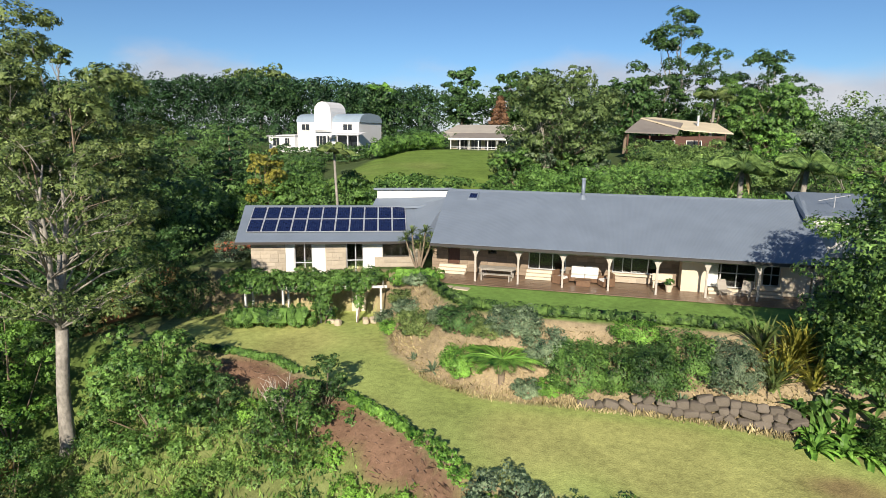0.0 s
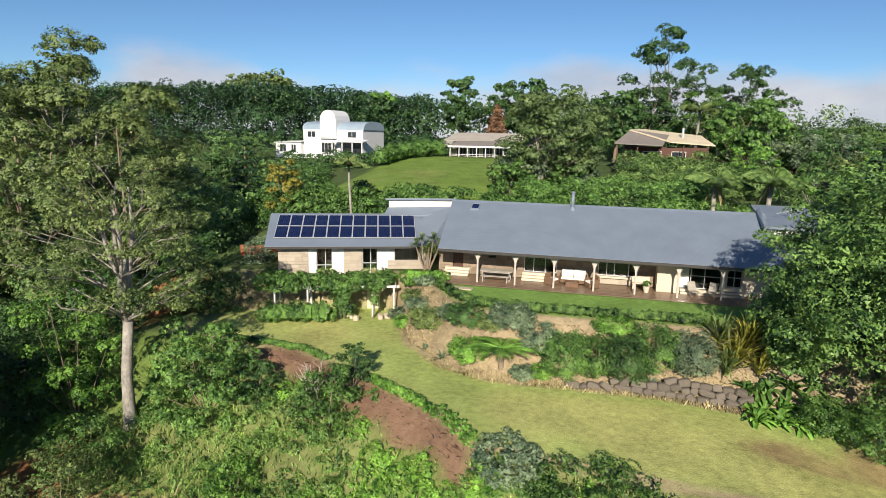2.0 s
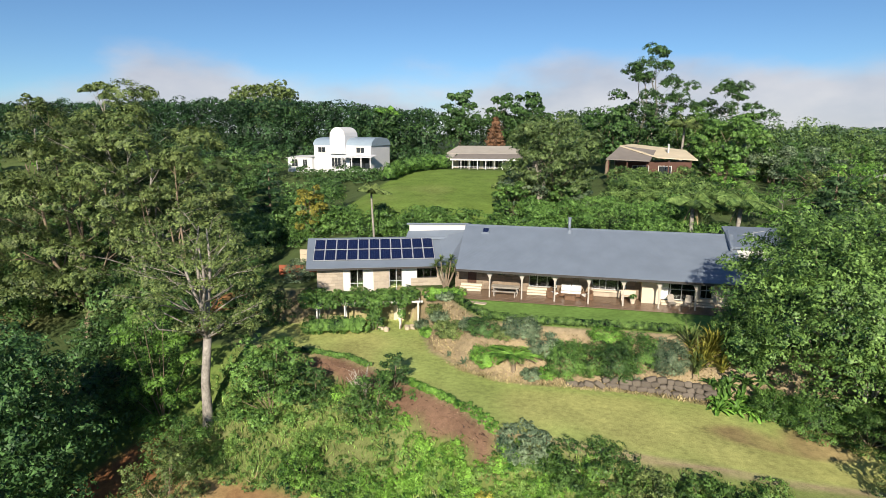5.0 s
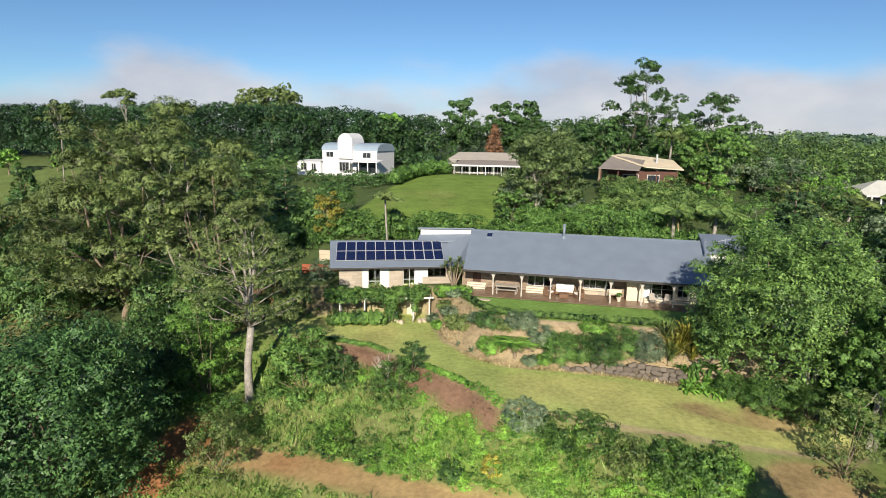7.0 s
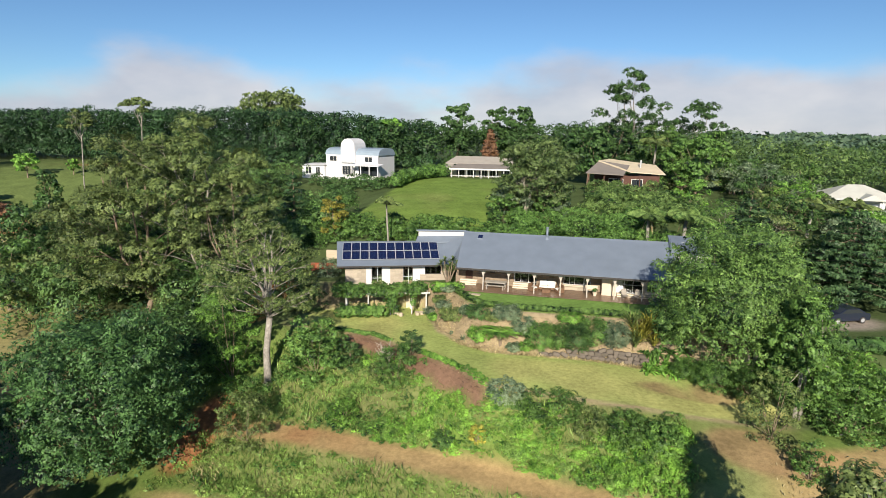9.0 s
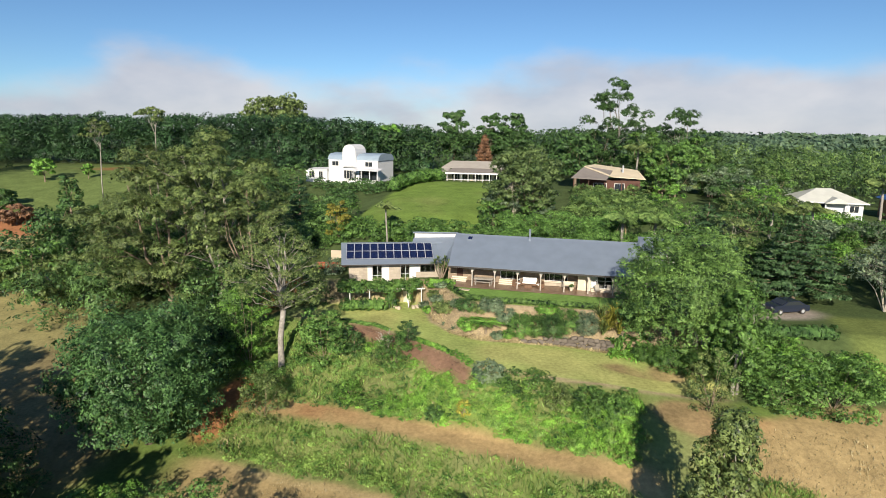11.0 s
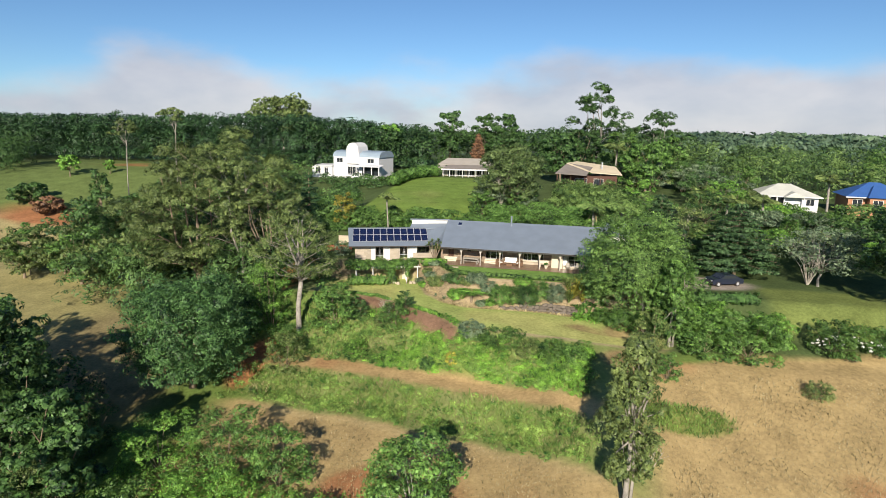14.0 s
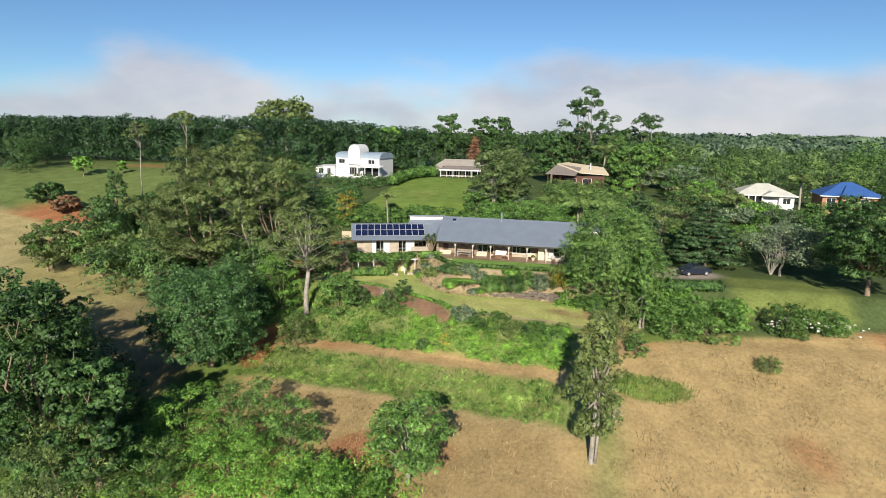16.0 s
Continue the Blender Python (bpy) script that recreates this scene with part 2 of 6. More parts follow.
def ground_material():
    m, n, l, b = nodes_of("ground")
    at = n.new("ShaderNodeAttribute")
    at.attribute_name = "cover"
    t = n.new("ShaderNodeTexCoord")
    n1, n2, n3 = (n.new("ShaderNodeTexNoise") for _ in range(3))
    for nn, s, d in ((n1, 0.35, 5), (n2, 2.6, 5), (n3, 14.0, 4)):
        nn.inputs["Scale"].default_value, nn.inputs["Detail"].default_value = s, d
        l.new(t.outputs["Object"], nn.inputs["Vector"])
    a1, a2 = n.new("ShaderNodeMath"), n.new("ShaderNodeMath")
    a1.operation = a2.operation = "ADD"
    l.new(n1.outputs["Fac"], a1.inputs[0])
    l.new(n2.outputs["Fac"], a1.inputs[1])
    l.new(a1.outputs[0], a2.inputs[0])
    l.new(n3.outputs["Fac"], a2.inputs[1])
    r = n.new("ShaderNodeMapRange")
    r.inputs["From Min"].default_value, r.inputs["From Max"].default_value = 1.05, 1.95
    r.inputs["To Min"].default_value, r.inputs["To Max"].default_value = 0.6, 1.4
    l.new(a2.outputs[0], r.inputs["Value"])
    mx = n.new("ShaderNodeVectorMath")
    mx.operation = "SCALE"
    l.new(at.outputs["Color"], mx.inputs[0])
    l.new(r.outputs["Result"], mx.inputs["Scale"])
    l.new(mx.outputs["Vector"], b.inputs["Base Color"])
    b.inputs["Roughness"].default_value = 0.95
    b.inputs["Specular IOR Level"].default_value = 0.1
    bp = n.new("ShaderNodeBump")
    bp.inputs["Strength"].default_value, bp.inputs["Distance"].default_value = 0.3, 0.08
    l.new(n3.outputs["Fac"], bp.inputs["Height"])
    l.new(bp.outputs["Normal"], b.inputs["Normal"])
    return m


GROUND = ground_material()
BARK = paint("bark", (0.22, 0.17, 0.12), 0.9, 0.35, 1.5, 12, 0.4, stretch=(1, 1, 0.3))
PALE_BARK = paint("pale_bark", (0.285, 0.262, 0.228), 0.9, 0.55, 1.6, 7, 0.5, stretch=(1, 1, 0.6))
GREY_TWIG = paint("grey_twig", (0.42, 0.38, 0.32), 0.9, 0.25, 2.0, 12, 0.2)
L_MID = leafy("leaf_mid", (0.032, 0.095, 0.014), (0.115, 0.235, 0.034))
L_DARK = leafy("leaf_dark", (0.020, 0.062, 0.014), (0.070, 0.155, 0.031))
L_OLIVE = leafy("leaf_olive", (0.055, 0.100, 0.022), (0.165, 0.225, 0.055))
L_OLIVED = leafy("leaf_dull_olive", (0.035, 0.070, 0.018), (0.110, 0.165, 0.044))
L_BRIGHT = leafy("leaf_bright", (0.055, 0.165, 0.012), (0.165, 0.350, 0.030))
L_YELLOW = leafy("leaf_yellow", (0.16, 0.17, 0.015), (0.36, 0.33, 0.03))
L_GREY = leafy("leaf_grey", (0.055, 0.105, 0.052), (0.170, 0.235, 0.125))
L_PINE = leafy("leaf_pine", (0.012, 0.044, 0.016), (0.046, 0.118, 0.034), clump=0.12)
# Distance haze is mixed into these paler, bluish leaf greens.
L_FAR_HAZED = leafy("leaf_far_hazed", (0.050, 0.100, 0.060), (0.105, 0.175, 0.090), clump=0.02)
L_CONIF = leafy("leaf_conifer", (0.014, 0.050, 0.016), (0.065, 0.135, 0.042))
L_RUST = leafy("leaf_rust", (0.10, 0.05, 0.025), (0.22, 0.11, 0.05))
L_GRASS = leafy("leaf_grass", (0.080, 0.185, 0.020), (0.21, 0.335, 0.050), clump=0.3)
L_WEED = leafy("leaf_weed", (0.090, 0.250, 0.014), (0.240, 0.500, 0.034), clump=0.35)
L_BANK = leafy("leaf_bank", (0.050, 0.130, 0.018), (0.155, 0.275, 0.042), clump=0.3)
L_BROWN = leafy("dead_litter", (0.11, 0.062, 0.040), (0.29, 0.175, 0.115), clump=0.8)
L_FROND = leafy("palm_frond", (0.060, 0.130, 0.022), (0.170, 0.270, 0.060), clump=0.6)
L_WOOD = leafy("leaf_wood", (0.016, 0.055, 0.014), (0.095, 0.185, 0.038), clump=0.13)
# Brighter copy of leaf_wood, the right hillside's sun put into its colour.
L_WOOD_SUNLIT = leafy("leaf_wood_sunlit", (0.040, 0.105, 0.020), (0.175, 0.285, 0.060), clump=0.13)
L_ROUND = leafy("leaf_round", (0.028, 0.078, 0.014), (0.122, 0.225, 0.038))
L_DENSE = leafy("leaf_dense", (0.022, 0.074, 0.020), (0.080, 0.185, 0.042))
L_DRY = leafy("leaf_dry", (0.24, 0.19, 0.08), (0.42, 0.34, 0.17), clump=0.4)

# ---- ground ----
def spread(parts):
    out = [parts[0][0]]
    for a, b, step in parts:
        k = max(1, int(round((b - a) / step)))
        out += [a + (b - a) * (i + 1) / k for i in range(k)]
    return np.array(out)


def soft_disc(x, y, cx, cy, rx, ry):
    return 1 - smooth01(0.75, 1.1, np.hypot((x - cx) / rx, (y - cy) / ry))


def mulch_strip(x, y):
    """The bare brown band under the edge of the lawn."""
    d = along(EDGE, x) - y
    return smooth01(0.1, 0.5, d) * (1 - smooth01(1.7, 2.5, d + 0.5 * wave(x, y, 0.9, 3.0))) * smooth01(-13.5, -11.5, x) * (1 - smooth01(2.6, 4.2, x))


def cover_colours(x, y):
    """The ground's own colour: lawn, bark mulch, dry paddock, red soil, rank grass, woods."""
    toe, top, edge = along(TOE, x), along(TERRACE, x), along(EDGE, x)
    wob = 0.5 * wave(x, y, 2.3) + 0.35 * wave(x, y, 0.9, 3.0)
    lawn, mulch, dry = np.array((0.355, 0.425, 0.110)), np.array((0.330, 0.255, 0.150)), np.array((0.355, 0.258, 0.112))
    soil, rank, litter = np.array((0.33, 0.130, 0.055)), np.array((0.135, 0.205, 0.038)), np.array((0.075, 0.110, 0.036))
    wood, green = np.array((0.045, 0.068, 0.026)), np.array((0.185, 0.320, 0.062))
    c = np.broadcast_to(litter, x.shape + (3,)).copy()

    def lay(col, w):
        nonlocal c
        c = c * (1 - w[..., None]) + col * w[..., None]

    inside = smooth01(-21, -17, x) * (1 - smooth01(24, 27, x))
    lay(mulch, smooth01(-0.3, 0.3, top - y + 0.2 * wob) * inside)
    lay(lawn, smooth01(-0.2, 0.5, toe - y + 0.35 * wob) * smooth01(-0.1, 0.5, y - edge + 0.15 * wob) * inside)
    worn = np.array((0.50, 0.455, 0.150))
    lay(worn, 0.6 * smooth01(-0.3, 0.6, wave(x, y, 3.1, 5.0) + 0.5 * smooth01(2, 10, x)) * smooth01(0.5, 1.5, toe - y) * smooth01(0.0, 0.7, y - edge) * inside)
    lay(green, smooth01(-0.2, 0.2, y - top) * (1 - smooth01(-0.9, -0.4, y)) * smooth01(-2.6, -1.6, x) * (1 - smooth01(17.5, 19, x)))
    d = edge - y
    lower = smooth01(0, 0.6, d) * smooth01(-60, -30, x + 12)
    lay(rank, lower * (0.75 + 0.25 * wob))
    beyond = along(TRACK, x) - y
    lay(np.array((0.150, 0.255, 0.040)), 0.8 * smooth01(-0.2, 0.7, wave(x, y, 3.4, 4.0) + 0.2) * smooth01(1.6, 3.0, d) * (1 - smooth01(-2.2, -1.2, beyond)) * smooth01(-14, -9, x) * (1 - smooth01(14, 18, x)))
    lay(np.array((0.205, 0.120, 0.075)), mulch_strip(x, y))
    run = np.exp(-(np.abs(beyond + 0.35 * wob) / 1.25) ** 3) * (1 - smooth01(17.5, 21, x)) * smooth01(-22, -18, x)
    lay(dry * np.array((1.22, 1.17, 1.15)), np.clip(run * 1.3, 0, 1))
    lay(soil, (0.10 + 0.45 * (1 - smooth01(-12, -4, x))) * np.clip(run, 0, 1) * smooth01(-0.5, 0.6, wob))
    past = smooth01(6.6, 7.6, beyond + 0.7 * wob) * smooth01(-24, -18, x)
    lay(dry, past * (1 - smooth01(19, 24, x)))
    lay(np.array((0.40, 0.315, 0.150)), 0.5 * np.exp(-((beyond - 7.6 + 0.5 * wob) / 0.5) ** 2) * smooth01(-20, -16, x) * (1 - smooth01(19, 22, x)))
    pad = smooth01(21, 25, x + 0.5 * wob) * smooth01(-0.7, 0.7, d + 0.6 * wob - 2.7 + 2.7 * smooth01(26, 36, x) + 2.5 * smooth01(40, 52, x))
    lay(dry, pad)
    lay(np.array((0.30, 0.185, 0.095)), 0.75 * soft_disc(x, y, 22.6, -20.8, 3.6, 2.2) * smooth01(-0.6, 0.2, wob + 0.3))
    lay(np.array((0.27, 0.160, 0.090)), 0.7 * soft_disc(x, y, 19.6, -14.2, 4.6, 1.5) * smooth01(-0.5, 0.3, wob + 0.1))
    lay(rank, 0.7 * soft_disc(x, y, 26.5, -27.5, 4.2, 1.9))
    lay(soil, 0.8 * soft_disc(x, y, -1.0, -37.5, 4.0, 3.0))
    lay(soil, 0.45 * smooth01(0.55, 0.9, wave(x, y, 4.7, 9.0)) * np.clip(past + pad, 0, 1))
    lay(soil, 0.9 * soft_disc(x, y, -21.5, -20.0, 2.6, 5.0))
    lay(soil, 0.8 * soft_disc(x, y, -30, -3, 9, 6) * smooth01(-0.1, 0.4, wob))
    # drive and side lawn on the right
    lay(np.array((0.16, 0.20, 0.05)), smooth01(37, 39, x) * (1 - smooth01(50, 52, x)) * smooth01(-13, -11.5, y) * (1 - smooth01(-3, -1, y)))
    lay(np.array((0.33, 0.28, 0.23)), soft_disc(x, y, 30, -1.5, 8.5, 3.6))
    # gully grass on the left
    lay(np.array((0.26, 0.195, 0.095)), 0.85 * smooth01(-27, -31, x + 2 * wob) * smooth01(-36, -30, y) * (1 - smooth01(-9, -4, y + 2 * wob)))
    lay(np.array((0.29, 0.255, 0.10)), smooth01(-50, -58, x + 3 * wob) * smooth01(-30, -22, y) * (1 - smooth01(2, 8, y)))
    lay(np.array((0.34, 0.285, 0.125)), smooth01(-84, -92, x + 3 * wob) * smooth01(-40, -30, y) * (1 - smooth01(24, 30, y)))
    lay(np.array((0.135, 0.185, 0.050)), smooth01(-80, -95, x) * smooth01(26, 31, y) * (1 - smooth01(96, 102, y)))
    lay(soil, soft_disc(x, y, -104, 29, 14, 5) * 0.9)
    lay(soil, soft_disc(x, y, -118, 74, 10, 3) * 0.8)
    # the neighbour's lawn
    nb = smooth01(-28, -26.4, x + 0.8 * wob) * (1 - smooth01(-3.2, -2, x + (y - 25) * 0.12 + 0.3 * wob)) * smooth01(18, 20, y) * (1 - smooth01(67, 68, y))
    lay(np.array((0.165, 0.255, 0.042)), nb)
    lay(np.array((0.25, 0.28, 0.075)), 0.5 * nb * smooth01(0.1, 0.8, wave(x, y, 5.0, 2.0)))
    lay(wood, smooth01(140, 200, np.hypot(x, y)))
    return c * 0.92 + 0.08 * c.mean(-1, keepdims=True)


def build_ground():
    xs = spread([(-3600, -1200, 300), (-1200, -300, 60), (-300, -110, 9), (-110, -50, 2.0), (-50, -22, 0.8), (-22, 28, 0.34), (28, 60, 0.8), (60, 130, 4), (130, 400, 18), (400, 1500, 60), (1500, 3600, 300)])
    ys = spread([(-900, -120, 80), (-120, -58, 5), (-58, -32, 0.7), (-32, 4, 0.34), (4, 40, 1.2), (40, 110, 3.0), (110, 300, 12), (300, 1400, 50), (1400, 4200, 280)])
    X, Y = np.meshgrid(xs, ys)
    Z = land(X, Y)
    nx, ny = len(xs), len(ys)
    co = np.stack([X, Y, Z], -1).reshape(-1, 3)
    i = (np.arange(ny - 1)[:, None] * nx + np.arange(nx - 1)).reshape(-1)
    q = np.stack([i, i + 1, i + 1 + nx, i + nx], -1)
    me = bpy.data.meshes.new("ground")
    me.from_pydata(co.tolist(), [], q.tolist())
    col = me.color_attributes.new("cover", "FLOAT_COLOR", "POINT")
    rgb = cover_colours(X, Y).reshape(-1, 3)
    col.data.foreach_set("color", np.concatenate([rgb, np.ones((len(rgb), 1))], 1).astype(np.float32).ravel())
    me.polygons.foreach_set("use_smooth", [True] * len(me.polygons))
    me.materials.append(GROUND)
    me.update()
    tagged(new("ground", me), "hillside with mown lawns, dry paddock and red soil", "ground", kind="structure")


build_ground()

# ---- plants ----
def leaf_mesh(name, clumps, count, size, mat, seed, low=-0.35, up=0.25, aspect=0.55, rough=0.30, inner=0.12, more=1.6):
    """Leaves in tufts on the skins of clumps (x, y, z, rx, ry, rz): each a pointed blade facing roughly out."""
    r = np.random.default_rng(seed)
    c = np.asarray(clumps, float)
    n, size = int(count * more), size * 0.86
    w = (c[:, 3] * c[:, 4] + c[:, 3] * c[:, 5] + c[:, 4] * c[:, 5])
    pick = r.choice(len(c), size=n, p=w / w.sum())
    tufts_per = 18
    sd = r.normal(size=(len(c) * tufts_per * 4, 3))
    sd /= np.linalg.norm(sd, axis=1)[:, None]
    sd = sd[sd[:, 2] > low - 0.25 * r.random(len(sd))]
    sd = np.resize(sd, (len(c), tufts_per, 3))
    cc = c[pick]
    which = r.integers(0, tufts_per, n)
    main = sd[pick, which]
    d = r.normal(size=(n, 3))
    d /= np.linalg.norm(d, axis=1)[:, None]
    d = np.where((np.einsum("ij,ij->i", d, main) < -0.2)[:, None], -d, d)
    depth = 0.80 + 0.05 * r.normal(size=n) - (r.random(n) < inner) * r.random(n) * 0.5
    lump = (0.17 + 0.14 * r.random(len(c) * tufts_per)).reshape(len(c), tufts_per)[pick, which]
    p = cc[:, :3] + main * cc[:, 3:] * depth[:, None] + d * cc[:, 3:] * (lump * (0.75 + 0.35 * r.random(n)))[:, None]
    nor = main * 0.85 + d * 0.6 + rough * r.normal(size=(n, 3)) + (0, 0, up)
    nor /= np.linalg.norm(nor, axis=1)[:, None]
    a = np.cross(nor, r.normal(size=(n, 3)))
    a /= np.linalg.norm(a, axis=1)[:, None]
    b = np.cross(nor, a)
    s = size * (0.55 + 0.9 * r.random(n))[:, None]
    v = np.stack([p - a * s * 0.6 + b * s * aspect, p - a * s * 0.6 - b * s * aspect, p + a * s * 1.1], 1).reshape(-1, 3)
    me = bpy.data.meshes.new(name)
    me.vertices.add(len(v))
    me.vertices.foreach_set("co", v.astype(np.float32).ravel())
    me.loops.add(3 * n)
    me.loops.foreach_set("vertex_index", np.arange(3 * n, dtype=np.int32))
    me.polygons.add(n)
    me.polygons.foreach_set("loop_start", np.arange(0, 3 * n, 3, dtype=np.int32))
    me.materials.append(mat)
    me.update(calc_edges=True)
    return me


def bough_clumps(r, w, h0, h1, k, uneven=0.22):
    """A rounded crown of k boughs, each a cluster of leaf clumps, with gaps between them."""
    out = []
    cz, hz = (h0 + h1) / 2, (h1 - h0) / 2
    for i in range(k):
        u = 1 - 2 * (i + 0.5) / k
        th = i * 2.39996 + r.random() * 0.8
        q = math.sqrt(max(0, 1 - u * u)) if u > 0 else math.sqrt(1 - u ** 4)
        rad = 1 - uneven + 2 * uneven * r.random() ** 1.3
        s = w * (0.13 + 0.08 * r.random())
        hs = s * min(1.0, 1.3 * hz / w + 0.35)
        bx, by = math.cos(th) * q * (w / 2 - s * 0.8) * rad, math.sin(th) * q * (w / 2 - s * 0.8) * rad
        bz = cz + u * (hz - hs * 0.6) * (1 - 0.5 * uneven + uneven * r.random())
        out.append((bx, by, bz, s * 0.8, s * 0.8, hs * 0.6))
        for j in range(5):
            t2, rise = th + (j - 2) * 0.75 + 0.3 * r.normal(), 0.75 * r.random() - 0.1
            m = s * (0.42 + 0.24 * r.random())
            out.append((bx + math.cos(t2) * s * 0.75, by + math.sin(t2) * s * 0.75, bz + rise * hs, m, m, m * 0.62))
    out.append((0, 0, cz - hz * 0.12, w * 0.24, w * 0.24, hz * 0.55))
    return out


def spreading(geo, r, h, w, trunk, k, girth, lean=0.03, mass=(0.085, 0.06), mid=0.62):
    """A forked tree: a trunk, main limbs and branches in the geometry; returns the leaf clumps at their ends."""
    cl, tips = [], []
    z0 = h * trunk
    while len(tips) < k:
        th, u = r.random() * 6.283, r.random() ** 0.85
        wide = math.sin(math.pi * min(1, (u * 0.86 + 0.14)) ** (0.5 / (1 - mid + 0.12))) ** 0.6
        q = wide * (0.35 + 0.65 * math.sqrt(r.random()))
        p = Vector((math.cos(th) * q * w / 2, math.sin(th) * q * w / 2, z0 + (h - z0) * (0.08 + 0.86 * u)))
        if all((p - t).length > w * 0.16 for t in tips) or r.random() < 0.01:
            tips.append(p)
    fork = Vector((lean * h, 0, z0 * 0.97))
    base = Vector((0, 0, 0))
    r0 = (0.016 * h + 0.04) * girth
    geo.tube([base - Vector((0, 0, 0.5)), base + Vector((0, 0, 0.3)), base.lerp(fork, 0.5) + Vector((-0.02 * h, 0.01 * h, 0)), fork], [r0 * 1.6, r0 * 1.15, r0 * 0.95, r0 * 0.85], 9)
    mains = []
    nm = 5
    for i in range(nm):
        th = i * 6.283 / nm + 0.5 * r.normal()
        out = w * (0.10 + 0.16 * r.random())
        e = Vector((math.cos(th) * out, math.sin(th) * out, z0 + (h - z0) * (0.45 + 0.4 * r.random())))
        if i == 0:
            e = Vector((lean * h, 0, h * 0.9))
        st = base.lerp(fork, 0.82 + 0.18 * r.random())
        m1 = st.lerp(e, 0.35) + Vector((e.x - st.x, e.y - st.y, 0)) * 0.16 + Vector((r.normal(), r.normal(), 0)) * 0.02 * h
        m2 = st.lerp(e, 0.7) + Vector((r.normal(), r.normal(), r.normal())) * 0.02 * h
        rr = r0 * (0.42 + 0.22 * r.random())
        pts, rad = [st, m1, m2, e], [rr, rr * 0.8, rr * 0.55, rr * 0.22]
        geo.tube(pts, rad, 7)
        mains.append(pts)
    for p in tips:
        best = min(((m[a].lerp(m[a + 1], f), a) for m in mains for a in range(3) for f in (0.3, 0.8)), key=lambda q: (q[0] - p).length + 1.5 * max(0, q[0].z - p.z + 0.1 * h))
        st, a = best
        L = (p - st).length
        mm = st.lerp(p, 0.5) + Vector((r.normal(), r.normal(), r.normal() + 0.4)) * L * 0.10
        rr = r0 * (0.20, 0.15, 0.11)[a]
        geo.tube([st, mm, p], [rr, rr * 0.7, rr * 0.25], 5)
        for j in range(3):
            e = p + Vector((r.normal(), r.normal(), 0.5 + 0.6 * r.random())) * w * 0.05
            geo.tube([mm.lerp(p, 0.3 * j + 0.2), e], [rr * 0.4, 0.008], 4)
        s = w * (mass[0] + mass[1] * r.random())
        cl.append((p.x, p.y, p.z, s, s, s * 0.78))
        for j in range(4):
            t2 = r.random() * 6.283
            m = s * (0.42 + 0.25 * r.random())
            cl.append((p.x + math.cos(t2) * s * 0.8, p.y + math.sin(t2) * s * 0.8, p.z + s * (0.6 * r.random() - 0.4), m, m, m * 0.72))
    return cl


def limbs(geo, r, base, ends, r0, fork, bend=0.25, n=6, thin=0.02):
    """A trunk to the fork and limbs that curve from it to the ends."""
    base, fork = Vector(base), Vector(fork)
    mid = base.lerp(fork, 0.5) + Vector((r.normal() * 0.12, r.normal() * 0.12, 0)) * (fork - base).length * 0.25
    geo.tube([base - Vector((0, 0, 0.4)), base + Vector((0, 0, 0.3)), mid, fork], [r0 * 1.5, r0 * 1.1, r0 * 0.85, r0 * 0.7], 9)
    for e in ends:
        e = Vector(e)
        st = base.lerp(fork, 0.75 + 0.25 * r.random()) if len(ends) > 2 else fork
        m = st.lerp(e, 0.5) + Vector((r.normal(), r.normal(), abs(r.normal()) * 0.6)) * (e - st).length * bend * 0.4
        k = r0 * (0.3 + 0.2 * r.random())
        geo.tube([st, st.lerp(m, 0.6), m, e], [k, k * 0.75, k * 0.5, thin], n)
    return geo


